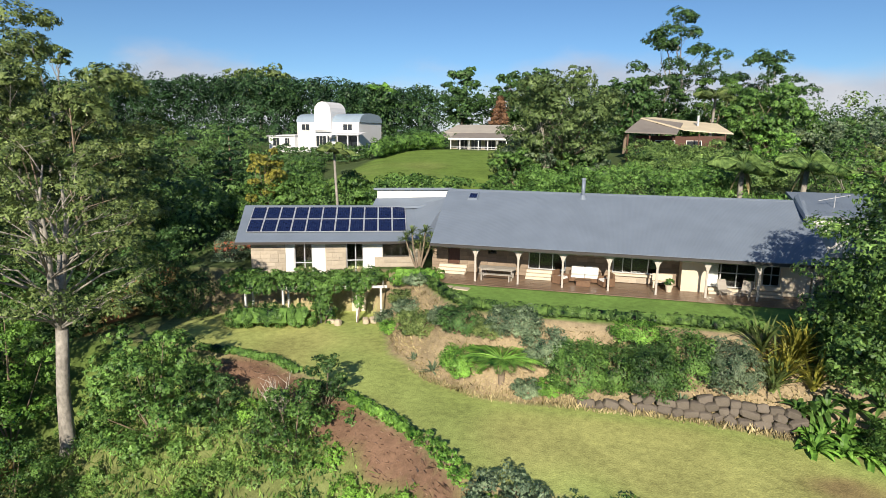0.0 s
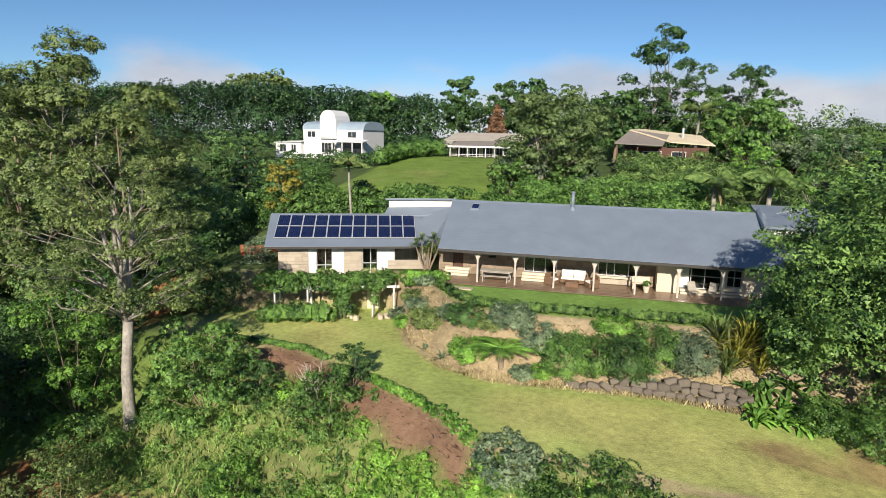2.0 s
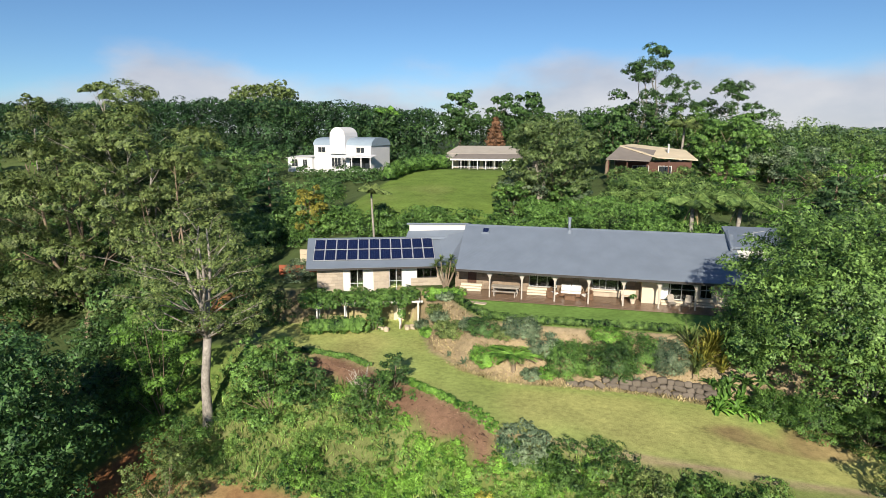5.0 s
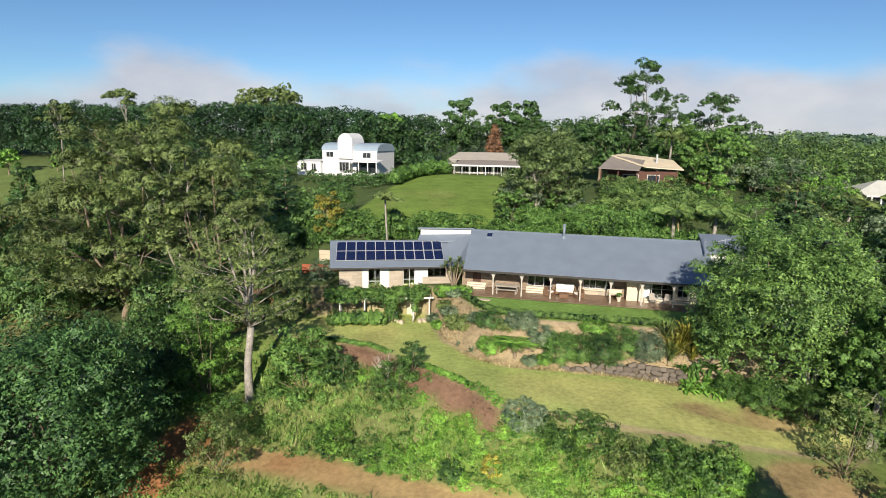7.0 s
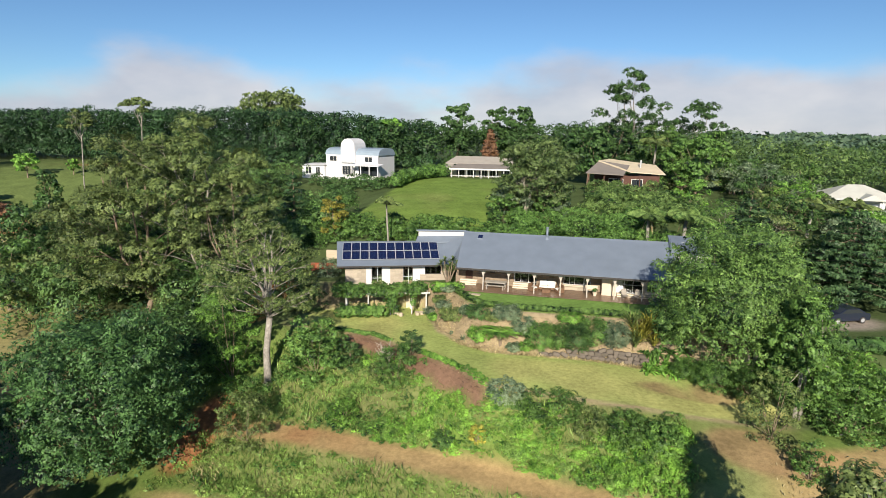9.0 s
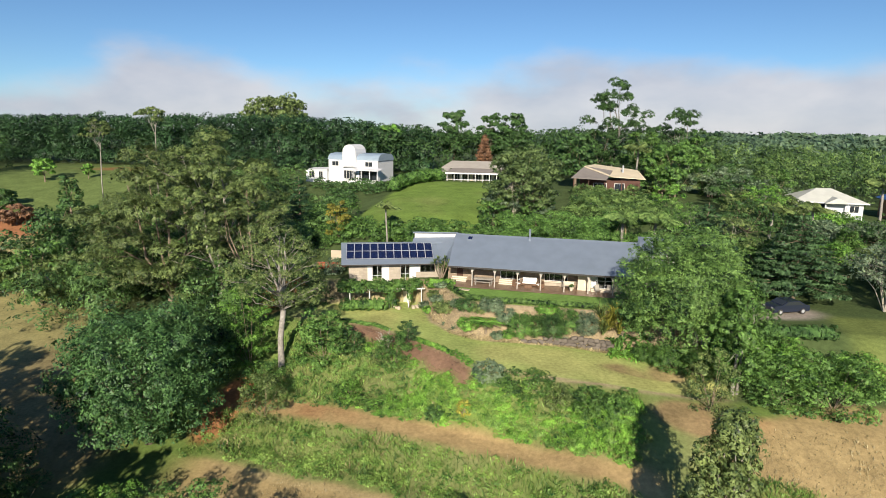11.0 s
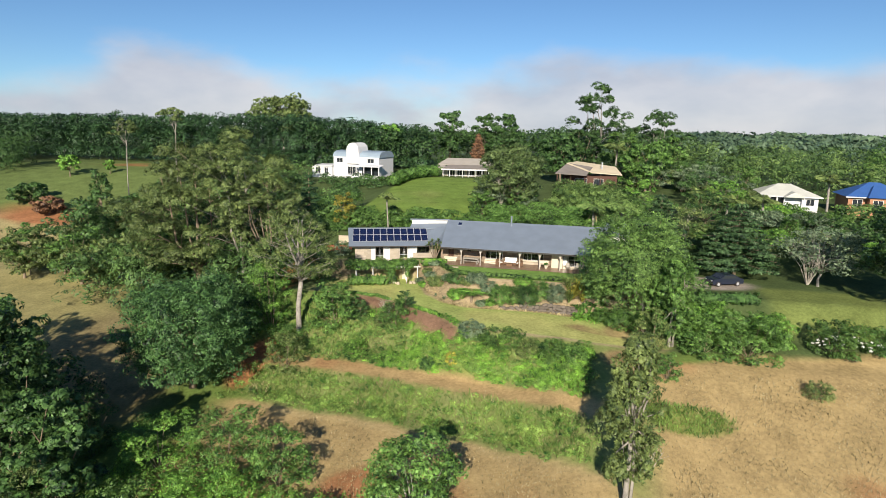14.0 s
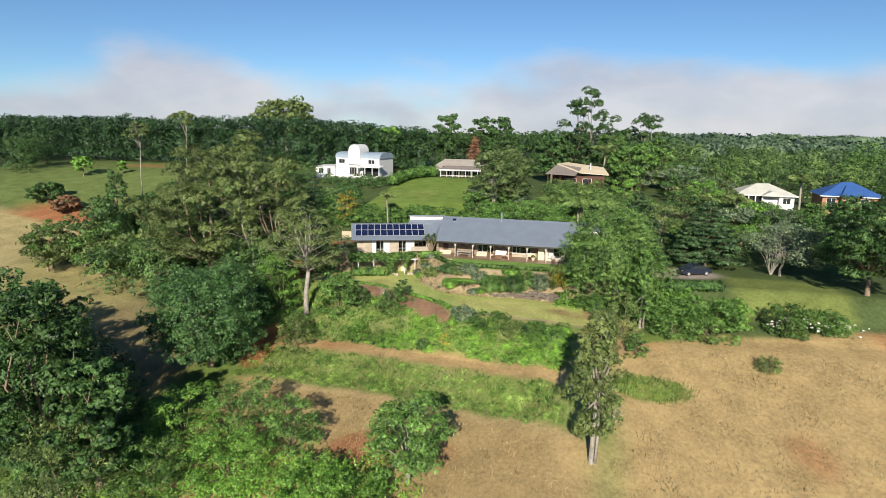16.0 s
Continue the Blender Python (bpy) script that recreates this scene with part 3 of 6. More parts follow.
def tree(name, x, y, w, h, kind="dome", mat=None, label="", bark=None, leaves=6000, leaf=0.22, clumps=40, seed=1, z=None, trunk=0.22, group="", girth=1.0, mass=(0.085, 0.05), tight=False):
    """A tree of width w and height h: a trunk with limbs, and a crown of small leaves."""
    r = np.random.default_rng(seed)
    z = on(x, y) - 0.05 if z is None else z
    t = thing(name, label, "shrub" if name.endswith("shrub") else "tree", (x, y, z), 0, group)
    g = Geo()
    mat, bark = mat or L_MID, bark or BARK
    if kind == "dome":
        cl = bough_clumps(r, w, h * trunk, h, max(10, int(clumps * 0.45)), 0.08 if tight else 0.2)
        if tight:
            cl += [(0.03 * w * r.normal(), 0.03 * w * r.normal(), h * (0.5 + trunk * 0.5), w * 0.42, w * 0.42, h * (0.44 - trunk * 0.44)) for _ in range(4)]
        ends = [c[:3] for c in cl[:-1:max(1, len(cl) // 60 * 6)]]
        limbs(g, r, (0, 0, 0), ends, 0.022 * h + 0.03, (0, 0, h * (trunk + 0.12)))
        me = leaf_mesh("crown", cl, leaves, leaf, mat, seed + 50)
    elif kind == "gum":
        cl = spreading(g, r, h, w, trunk, clumps, girth, mass=mass)
        me = leaf_mesh("crown", cl, leaves, leaf, mat, seed + 50, low=-0.05, up=0.35, aspect=0.5, inner=0.03)
    elif kind == "cone":
        cl = []
        lv = clumps // 6
        for i in range(lv):
            u = i / lv
            zz, rad = h * (trunk + (1 - trunk) * u), w / 2 * (1 - u) ** 0.8 + 0.15
            for k in range(6):
                th = k * 1.047 + i * 0.7 + 0.4 * r.normal()
                q = rad * (0.45 + 0.3 * r.random())
                cl.append((math.cos(th) * q, math.sin(th) * q, zz - q * 0.12, rad * 0.42 + 0.08, rad * 0.42 + 0.08, h * 0.028 + 0.05))
                g.tube([(0, 0, zz), (math.cos(th) * q * 1.6, math.sin(th) * q * 1.6, zz - q * 0.1)], [0.05, 0.015], 4)
        g.tube([(0, 0, -0.4), (0, 0, h * 0.5), (0, 0, h * 0.98)], [0.02 * h + 0.05, 0.012 * h + 0.03, 0.02], 8)
        me = leaf_mesh("crown", cl, leaves, leaf, mat, seed + 50, low=-0.8, up=0.3, aspect=0.35, rough=0.5, inner=0.3)
    else:  # column: a narrow crown on one or two bare stems
        cl = []
        for i in range(clumps):
            u = (i + r.random()) / clumps
            th, rad = r.random() * 6.283, w / 2 * (0.35 + 0.5 * r.random()) * (1.05 - 0.75 * abs(u - 0.4) ** 1.2 * 1.6)
            s = w * (0.10 + 0.07 * r.random())
            cl.append((math.cos(th) * rad, math.sin(th) * rad, h * (trunk + (0.96 - trunk) * u), s, s, s * 1.1))
        limbs(g, r, (0, 0, 0), [c[:3] for c in cl[::3]], 0.013 * h + 0.03, (0.1, 0, h * 0.55), 0.2)
        g.tube([(0.35, 0.1, -0.3), (0.45, 0.1, h * 0.2), (0.25, 0, h * 0.6)], [0.16, 0.13, 0.05], 7)
        me = leaf_mesh("crown", cl, leaves, leaf, mat, seed + 50, low=-0.6, inner=0.35)
    part("trunk", g, bark, t, smooth=True)
    part("crown", me, mat, t)
    return t

# ---- house materials ----
def roof_metal(name, colour, rough=0.45):
    m, n, l, b = nodes_of(name)
    t = n.new("ShaderNodeTexCoord")
    wv = n.new("ShaderNodeTexWave")
    wv.inputs["Scale"].default_value, wv.inputs["Distortion"].default_value = 4.2, 0.0
    l.new(t.outputs["Object"], wv.inputs["Vector"])
    nz = n.new("ShaderNodeTexNoise")
    nz.inputs["Scale"].default_value, nz.inputs["Detail"].default_value = 0.7, 5
    l.new(t.outputs["Object"], nz.inputs["Vector"])
    r = n.new("ShaderNodeMapRange")
    r.inputs["From Min"].default_value, r.inputs["From Max"].default_value = 0.3, 0.7
    r.inputs["To Min"].default_value, r.inputs["To Max"].default_value = 0.93, 1.07
    l.new(nz.outputs["Fac"], r.inputs["Value"])
    mx = n.new("ShaderNodeVectorMath")
    mx.operation = "SCALE"
    mx.inputs[0].default_value = colour
    l.new(r.outputs["Result"], mx.inputs["Scale"])
    l.new(mx.outputs["Vector"], b.inputs["Base Color"])
    b.inputs["Roughness"].default_value = rough
    bp = n.new("ShaderNodeBump")
    bp.inputs["Strength"].default_value, bp.inputs["Distance"].default_value = 0.25, 0.03
    l.new(wv.outputs["Fac"], bp.inputs["Height"])
    l.new(bp.outputs["Normal"], b.inputs["Normal"])
    return m


ROOF = roof_metal("grey_roof_metal", (0.175, 0.210, 0.262))
WHITE = paint("white_paint", (0.66, 0.65, 0.62), 0.5, 0.05, 1.5, 20)
CREAM = paint("cream_render", (0.62, 0.54, 0.42), 0.85, 0.12, 1.2, 25, 0.15)
SANDSTONE = paint("sandstone", (0.42, 0.36, 0.285), 0.9, 0.25, 1.8, 16, 0.35, object_random=0.9)
BROWNSTONE = paint("brown_stone", (0.26, 0.20, 0.145), 0.9, 0.35, 1.8, 16, 0.4, object_random=0.9)
BASALT = paint("basalt", (0.140, 0.118, 0.096), 0.95, 0.35, 1.4, 10, 0.5, object_random=0.8)
PAVER = paint("brown_paver", (0.215, 0.145, 0.098), 0.32, 0.28, 0.8, 9, 0.2, object_random=0.8)
SLATE_PAVER = paint("pale_slab", (0.50, 0.42, 0.31), 0.8, 0.15, 1.0, 14, 0.2)
TIMBER = paint("weathered_timber", (0.34, 0.31, 0.27), 0.8, 0.2, 2.0, 30, 0.2, stretch=(0.3, 2, 2))
POST = paint("pale_post", (0.46, 0.42, 0.37), 0.7, 0.14, 2.0, 25, 0.1)
DARK_FRAME = paint("dark_frame", (0.05, 0.045, 0.042), 0.5, 0.1)
ALU = paint("grey_alloy", (0.55, 0.56, 0.58), 0.4, 0.05, metal=0.4)
BROWN_DOOR = paint("brown_door", (0.085, 0.04, 0.026), 0.5, 0.2, 2, 20, stretch=(6, 6, 1))
# Near-black colour carries the shade of the rooms behind the glass.
ROOM_SHADE = paint("room_shade", (0.045, 0.042, 0.040), 0.9, 0.2)
CURTAIN = paint("white_curtain", (0.75, 0.74, 0.72), 0.9, 0.06, 3, 12)
TERRACOTTA_RED = paint("red_timber", (0.30, 0.085, 0.04), 0.7, 0.2, 2, 16)


def glass_material():
    m, n, l, b = nodes_of("window_glass")
    b.inputs["Base Color"].default_value = (0.9, 0.95, 0.95, 1)
    b.inputs["Roughness"].default_value = 0.03
    b.inputs["Transmission Weight"].default_value = 1.0
    b.inputs["IOR"].default_value = 1.45
    return m


GLASS = glass_material()


def panel_material():
    m, n, l, b = nodes_of("solar_cells")
    t = n.new("ShaderNodeTexCoord")
    br = n.new("ShaderNodeTexBrick")
    br.offset = 0
    br.inputs["Color1"].default_value = (0.006, 0.011, 0.045, 1)
    br.inputs["Color2"].default_value = (0.008, 0.015, 0.055, 1)
    br.inputs["Mortar"].default_value = (0.035, 0.05, 0.11, 1)
    br.inputs["Scale"].default_value, br.inputs["Mortar Size"].default_value = 1.0, 0.006
    br.inputs["Brick Width"].default_value = br.inputs["Row Height"].default_value = 0.16
    l.new(t.outputs["Object"], br.inputs["Vector"])
    l.new(br.outputs["Color"], b.inputs["Base Color"])
    b.inputs["Roughness"].default_value = 0.12
    b.inputs["Specular IOR Level"].default_value = 0.35
    return m


CELLS = panel_material()

# ---- the house ----
U = Vector((0.938, 0.347, 0))          # along the angled wing
N = Vector((0.347, -0.938, 0))         # out of its front
EL = Vector((-16.25, -2.05, 2.02))     # lower left corner of the wing's roof
FLOOR_Z = 0.5


def wing(s, out, z):
    """A place by distance along the wing, out of its front wall, and height."""
    p = Vector((-15.7, -1.05, 0)) + U * s + N * out
    return Vector((p.x, p.y, z))


def box_on(geo, s0, s1, o0, o1, z0, z1):
    q = [wing(s0, o1, 0), wing(s1, o1, 0), wing(s1, o0, 0), wing(s0, o0, 0)]
    v = [(p.x, p.y, z0) for p in q] + [(p.x, p.y, z1) for p in q]
    return geo.add(v, [(0, 3, 2, 1), (4, 5, 6, 7), (0, 1, 5, 4), (1, 2, 6, 5), (2, 3, 7, 6), (3, 0, 4, 7)])


house = thing("house", "long single-storey stone house with blue-grey metal roof and verandah", "house")
THICK = (0, 0, -0.16)
EY, EZ, RY, RZ = -0.5, 2.47, 5.62, 5.40
BX = 20.1
roof = part("roof", Geo().slab([(-2.9, EY, EZ), (BX, EY, EZ), (BX, RY, RZ), (-3.3, RY, RZ)], THICK), ROOF, house, "blue-grey sheet metal roof")
part("roof", Geo().slab([(-3.3, RY, RZ), (BX, RY, RZ), (BX, 11.5, 2.6), (-3.3, 11.5, 2.6)], THICK), ROOF, house)
ridge_l, ridge_r = EL + N * -4.35 + U * -0.2 + Vector((0, 0, 1.98)), EL + N * -4.35 + U * 12.3 + Vector((0, 0, 1.98))
er = EL + U * 12.6
part("roof", Geo().slab([EL, er, ridge_r, ridge_l], THICK), ROOF, house)
back_l, back_r = ridge_l - N * 4.2 - Vector((0, 0, 1.9)), ridge_r - N * 4.2 - Vector((0, 0, 1.9))
part("roof", Geo().slab([ridge_l, ridge_r, back_r, back_l], THICK), ROOF, house)
# the bent part between wing and main roof
hip = Geo()
hip.slab([tuple(er), (-2.85, 0.35, 2.62), (-3.25, 5.5, 4.75)], THICK)
hip.slab([tuple(er), (-3.25, 5.5, 4.75), tuple(ridge_r)], THICK)
part("roof", hip, ROOF, house)
part("roof", Geo().slab([(-9.3, 5.95, 5.24), (-3.2, 6.35, 5.42), (-3.2, 8.4, 5.0), (-9.3, 8.4, 4.9)], THICK), ROOF, house)
part("gable_wall", Geo().slab([(-9.1, 6.2, 4.42), (-3.3, 6.6, 4.72), (-3.3, 6.6, 5.28), (-9.1, 6.2, 5.10)], (0, 0.15, 0)), WHITE, house, "white weatherboard wall under the raised roof")
part("roof", Geo().slab([(-9.2, 5.2, 3.85), (-5.6, 5.7, 4.02), (-3.3, 5.6, 4.4), (-3.3, 6.62, 4.74), (-9.2, 6.22, 4.44)], THICK), ROOF, house)
part("ridge_cap", Geo().slab([(-3.3, RY - 0.16, RZ - 0.06), (BX, RY - 0.16, RZ - 0.06), (BX, RY, RZ + 0.03), (-3.3, RY, RZ + 0.03)], (0, 0, -0.04)), ROOF, house)
gut = Geo().box(-2.9, EY - 0.12, EZ - 0.20, BX, EY + 0.002, EZ - 0.03, 0.02)
part("gutter", gut, DARK_FRAME, house, "dark metal gutter")
gw = Geo()
for q0, q1 in ((EL, er),):
    a, b = q0 + N * 0.1, q1 + N * 0.1
    gw.slab([(a.x, a.y, 1.98), (b.x, b.y, 1.98), (q1.x, q1.y, 1.98), (q0.x, q0.y, 1.98)], (0, 0, -0.15))
part("gutter", gw, DARK_FRAME, house)
part("beam", Geo().box(-2.7, -0.09, 2.12, 19.9, 0.07, 2.29), POST, house, "pale timber verandah beam")
part("ceiling", Geo().box(-2.7, -0.4, 2.30, 19.9, 5.0, 2.34), CREAM, house)

# verandah posts with curved brackets
for i in range(8):
    g = Geo().box(-0.06, -0.06, 0, 0.06, 0.06, 2.12)
    for sgn in (-1, 1):
        arc = [(0.055, 1.45)] + [(0.055 + 0.36 * (1 - math.cos(a)), 1.45 + 0.66 * math.sin(a)) for a in (0.35, 0.7, 1.05, 1.4)] + [(0.40, 2.12), (0.055, 2.12)]
        pts = [(sgn * px, 0.03, pz) for px, pz in (arc if sgn < 0 else arc[::-1])]
        g.slab(pts, (0, -0.06, 0))
    ob = part("post", g, POST, house)
    ob.location = (2.768 * i, 0, 0)

# walls: main front behind the verandah, in bays
ZW = 2.31
def wall(name, x0, x1, y, z0, z1, mat, thick=0.22, label=""):
    return part(name, Geo().box(x0, y, z0, x1, y + thick, z1), mat, house, label)


YB, YC = 2.5, 1.75
SILL, HEAD = 0.62, 1.98
wall("wall", -3.6, -2.45, YB, 0, ZW, BROWNSTONE, label="rough brown stone wall")
wall("wall", -1.62, 0.35, YB, 0, ZW, BROWNSTONE)
wall("wall", 0.35, 0.95, YB, 0, 1.35, BROWNSTONE)
wall("wall", 0.35, 0.95, YB, HEAD, ZW, BROWNSTONE)
wall("wall", 0.95, 3.1, YB, 0, ZW, BROWNSTONE)
wall("wall", 5.6, 8.55, YB, 0, ZW, BROWNSTONE)
wall("wall", 8.55, 11.45, YB, 0, SILL - 0.14, SANDSTONE, label="pale stone wall")
wall("wall", 11.45, 12.62, YB, 0, ZW, BROWNSTONE)
part("wall", Geo().box(12.62, YC - 0.4, 0, 14.15, YC + 1.0, ZW), CREAM, house, "cream rendered wall")
wall("wall", 16.9, 17.2, YC, 0, ZW, CREAM)
wall("wall", 17.2, 18.2, YC, 0, 0.55, CREAM)
wall("wall", 18.2, 20.0, YC, 0, ZW, CREAM)
for x0, x1, y in ((-2.45, -1.62, YB), (3.1, 5.6, YB), (8.55, 11.45, YB), (14.15, 16.9, YC), (17.2, 18.2, YC)):
    wall("lintel", x0, x1, y, HEAD + 0.05, ZW, BROWNSTONE if x0 < 12 else CREAM)
part("wall", Geo().box(19.8, YC, -1.2, 20.0, 11.2, ZW + 0.1), SANDSTONE, house)
part("wall", Geo().box(-3.6, 10.9, 0, 19.8, 11.1, ZW), SANDSTONE, house)
part("floor", Geo().box(-3.4, YB + 0.22, 0.02, 19.8, 10.9, FLOOR_Z), ROOM_SHADE, house, "interior floor, room shade put into its dark colour")
part("inner_wall", Geo().box(-3.4, 5.0, FLOOR_Z, 19.8, 5.1, ZW), ROOM_SHADE, house)


def glazing(parent, x0, x1, y, z0, z1, bars, trim=ALU, mid=None, name="window", label="dark window with pale metal frame"):
    """A framed opening with upright bars and panes set into a wall that faces -y."""
    w = new(name)
    w.empty_display_size = 0.1
    link(w, parent)
    tagged(w, label)
    b = 0.055
    fr = Geo().box(x0, y, z0, x1, y + 0.08, z0 + b).box(x0, y, z1 - b, x1, y + 0.08, z1)
    xs = [x0] + list(bars) + [x1]
    for k, xx in enumerate(xs):
        c = min(max(xx, x0 + b / 2), x1 - b / 2)
        fr.box(c - b / 2, y + 0.003, z0 + b, c + b / 2, y + 0.077, z1 - b)
    if mid:
        fr.box(x0 + b, y + 0.006, mid - 0.025, x1 - b, y + 0.074, mid + 0.025)
    part("window_frame", fr, trim, w)
    for k in range(len(xs) - 1):
        p = part("pane", Geo().box(xs[k] + 0.03, y + 0.035, z0 + 0.04, xs[k + 1] - 0.03, y + 0.045, z1 - 0.04), GLASS, w)
        p.visible_shadow = False
    return w


door = link(new("door"), house)
tagged(door, "dark brown timber front door")
dg = Geo().box(-2.42, YB + 0.04, FLOOR_Z, -1.65, YB + 0.10, HEAD + 0.05)
for zz in (0.62, 1.3):
    dg.box(-2.30, YB + 0.025, zz, -1.77, YB + 0.045, zz + 0.55, 0.01)
part("leaf", dg, BROWN_DOOR, door)
glazing(house, 0.37, 0.93, YB + 0.06, 1.37, HEAD, [], DARK_FRAME, label="small dark window")
glazing(house, 3.12, 5.58, YB + 0.06, FLOOR_Z, HEAD + 0.04, [3.85, 4.72], ALU, 1.75, "sliding_door", "dark glass sliding door in an alloy frame")
glazing(house, 8.57, 11.43, YB + 0.06, SILL, HEAD + 0.04, [9.2, 9.75, 10.75], ALU, None)
glazing(house, 14.17, 16.88, YC + 0.06, 0.3, HEAD + 0.04, [14.9, 15.8], ALU, 1.2, "sliding_door", "open glass sliding door with white curtain")
glazing(house, 17.22, 18.18, YC + 0.06, 0.56, HEAD + 0.04, [17.7], ALU, 1.25)
part("sill", Geo().box(8.4, YB - 0.22, SILL - 0.14, 11.6, YB + 0.2, SILL - 0.01, 0.02), CREAM, house, "cream window ledge")
cur = Geo()
for k in range(9):
    cur.box(14.25 + 0.06 * k, YC + 0.24 + 0.03 * (k % 2), 0.32, 14.31 + 0.06 * k, YC + 0.27 + 0.03 * (k % 2), HEAD)
part("curtain", cur, CURTAIN, house, "white gathered curtain")


def steps(x0, x1, y, n, top, mat=CREAM):
    s = link(new("steps"), house)
    tagged(s, "cream stone steps")
    for k in range(n):
        part("step", Geo().box(x0, y - 0.32 * (n - k), 0.0, x1, y - 0.32 * (n - k - 1) + 0.0, top * (k + 1) / n, 0.02), mat, s)


steps(-3.0, -1.05, YB, 3, FLOOR_Z)
steps(3.05, 4.95, YB, 3, FLOOR_Z)
steps(14.2, 18.3, YC, 2, 0.28)

# the wing's front, on its higher base
box = box_on
zb, zt = -0.75, 1.88
part("wall", box(Geo(), -0.1, 12.2, -0.25, 0.0, -3.4, zb), CREAM, house, "cream base wall of the wing")
for s0, s1, k in ((0, 2.35, "s"), (2.35, 2.95, "w"), (4.2, 5.1, "w"), (5.1, 6.55, "s"), (7.75, 8.55, "w"), (8.55, 11.9, "u")):
    if k == "u":
        part("wall", box(Geo(), 8.55, 11.9, -0.22, 0.0, zb, 0.72), SANDSTONE, house, "pale sandstone wall")
        part("wall", box(Geo(), 8.55, 9.1, -0.215, -0.005, 0.72, zt), WHITE, house)
        part("wall", box(Geo(), 11.0, 11.9, -0.215, -0.005, 0.72, zt), SANDSTONE, house)
    else:
        part("wall", box(Geo(), s0, s1, -0.22, 0.0, zb, zt), SANDSTONE if k == "s" else WHITE, house)
part("wall", box(Geo(), 0.0, 0.25, -7.5, -0.22, -3.4, zt), SANDSTONE, house)
part("inner_wall", box(Geo(), 0.25, 11.8, -2.5, -2.4, zb, zt), ROOM_SHADE, house)
part("floor", box(Geo(), 0.25, 11.8, -2.4, -0.25, zb, zb + 0.05), ROOM_SHADE, house)


def wing_glazing(s0, s1, z0, z1, bars, mid, trim, label):
    w = link(new("window"), house)
    tagged(w, label)
    fr = Geo()
    for a, b in ((z0, z0 + 0.06), (z1 - 0.06, z1)):
        box_on(fr, s0, s1, -0.14, -0.06, a, b)
    xs = [s0 + 0.03] + bars + [s1 - 0.03]
    for q in xs:
        box_on(fr, q - 0.03, q + 0.03, -0.137, -0.063, z0 + 0.06, z1 - 0.06)
    if mid:
        box_on(fr, s0 + 0.06, s1 - 0.06, -0.134, -0.066, mid - 0.03, mid + 0.03)
    part("window_frame", fr, trim, w)
    for k in range(len(xs) - 1):
        p = part("pane", box_on(Geo(), xs[k] + 0.03, xs[k + 1] - 0.03, -0.105, -0.095, z0 + 0.05, z1 - 0.05), GLASS, w)
        p.visible_shadow = False


wing_glazing(2.95, 4.2, zb, zt - 0.02, [3.65], 0.35, ALU, "dark glass door of the wing")
wing_glazing(6.55, 7.75, zb, zt - 0.02, [7.2], 0.5, ALU, "dark glass door of the wing")
wing_glazing(9.1, 11.0, 0.74, zt - 0.02, [9.75, 10.4], None, DARK_FRAME, "long dark bedroom window")

# solar panels
slope = (N * 4.35 - Vector((0, 0, 1.98))).normalized()
normal = U.cross(-slope).normalized()
top_left = ridge_l + U * 0.75 + slope * 0.40 + normal * 0.10
rot = Matrix((U, -slope, normal)).transposed().to_4x4()
first = None
for row in range(2):
    for k in range(11):
        corner = top_left + U * (1.012 * k) + slope * (1.67 * (row + 1))
        m = Matrix.Translation(corner) @ rot
        if first is None:
            first = thing("solar_panel", "dark blue solar panel in an alloy frame on the roof", "solar panel", group="solar panels")
            first.matrix_basis = m
            fr = Geo().box(0, 0, -0.03, 1.0, 0.045, 0.012).box(0, 1.605, -0.03, 1.0, 1.65, 0.012).box(0, 0.045, -0.03, 0.045, 1.605, 0.012).box(0.955, 0.045, -0.03, 1.0, 1.605, 0.012)
            part("panel_frame", fr, ALU, first)
            part("cell_sheet", Geo().box(0.045, 0.045, -0.025, 0.955, 1.605, 0.004), CELLS, first)
            part("rail", Geo().box(0.0, 0.35, -0.09, 1.0, 0.39, -0.03).box(0.0, 1.25, -0.09, 1.0, 1.29, -0.03), ALU, first)
        else:
            copy_thing(first, m)

# skylight, flue, rear wing and dormer
sl_s = (RZ - EZ) / (RY - EY)
def on_roof(x, y, up=0.0):
    return (x, y, EZ + sl_s * (y - EY) + up)


sk = thing("skylight", "small dark roof window in a pale frame", "skylight")
fr = Geo()
for x0, x1, y0, y1 in ((-1.55, -0.85, 4.35, 4.43), (-1.55, -0.85, 5.05, 5.13), (-1.55, -1.47, 4.43, 5.05), (-0.93, -0.85, 4.43, 5.05)):
    fr.slab([on_roof(x0, y0, 0.11), on_roof(x1, y0, 0.11), on_roof(x1, y1, 0.11), on_roof(x0, y1, 0.11)], (0, 0, -0.13))
part("skylight_frame", fr, ROOF, sk)
part("pane", Geo().slab([on_roof(-1.5, 4.38, 0.07), on_roof(-0.9, 4.38, 0.07), on_roof(-0.9, 5.1, 0.07), on_roof(-1.5, 5.1, 0.07)], (0, 0, -0.05)), CELLS, sk)
fl = thing("flue", "grey metal chimney flue on the roof", "chimney", on_roof(6.4, 5.1))
part("pipe", Geo().tube([(0, 0, -0.2), (0, 0, 1.25)], [0.13, 0.13], 12), ROOF, fl, smooth=True)
part("cap", Geo().tube([(0, 0, 1.22), (0, 0, 1.34)], [0.17, 0.15], 12), ROOF, fl)
part("flashing", Geo().tube([(0, 0, -0.12), (0, 0, 0.18)], [0.28, 0.14], 12), ROOF, fl)
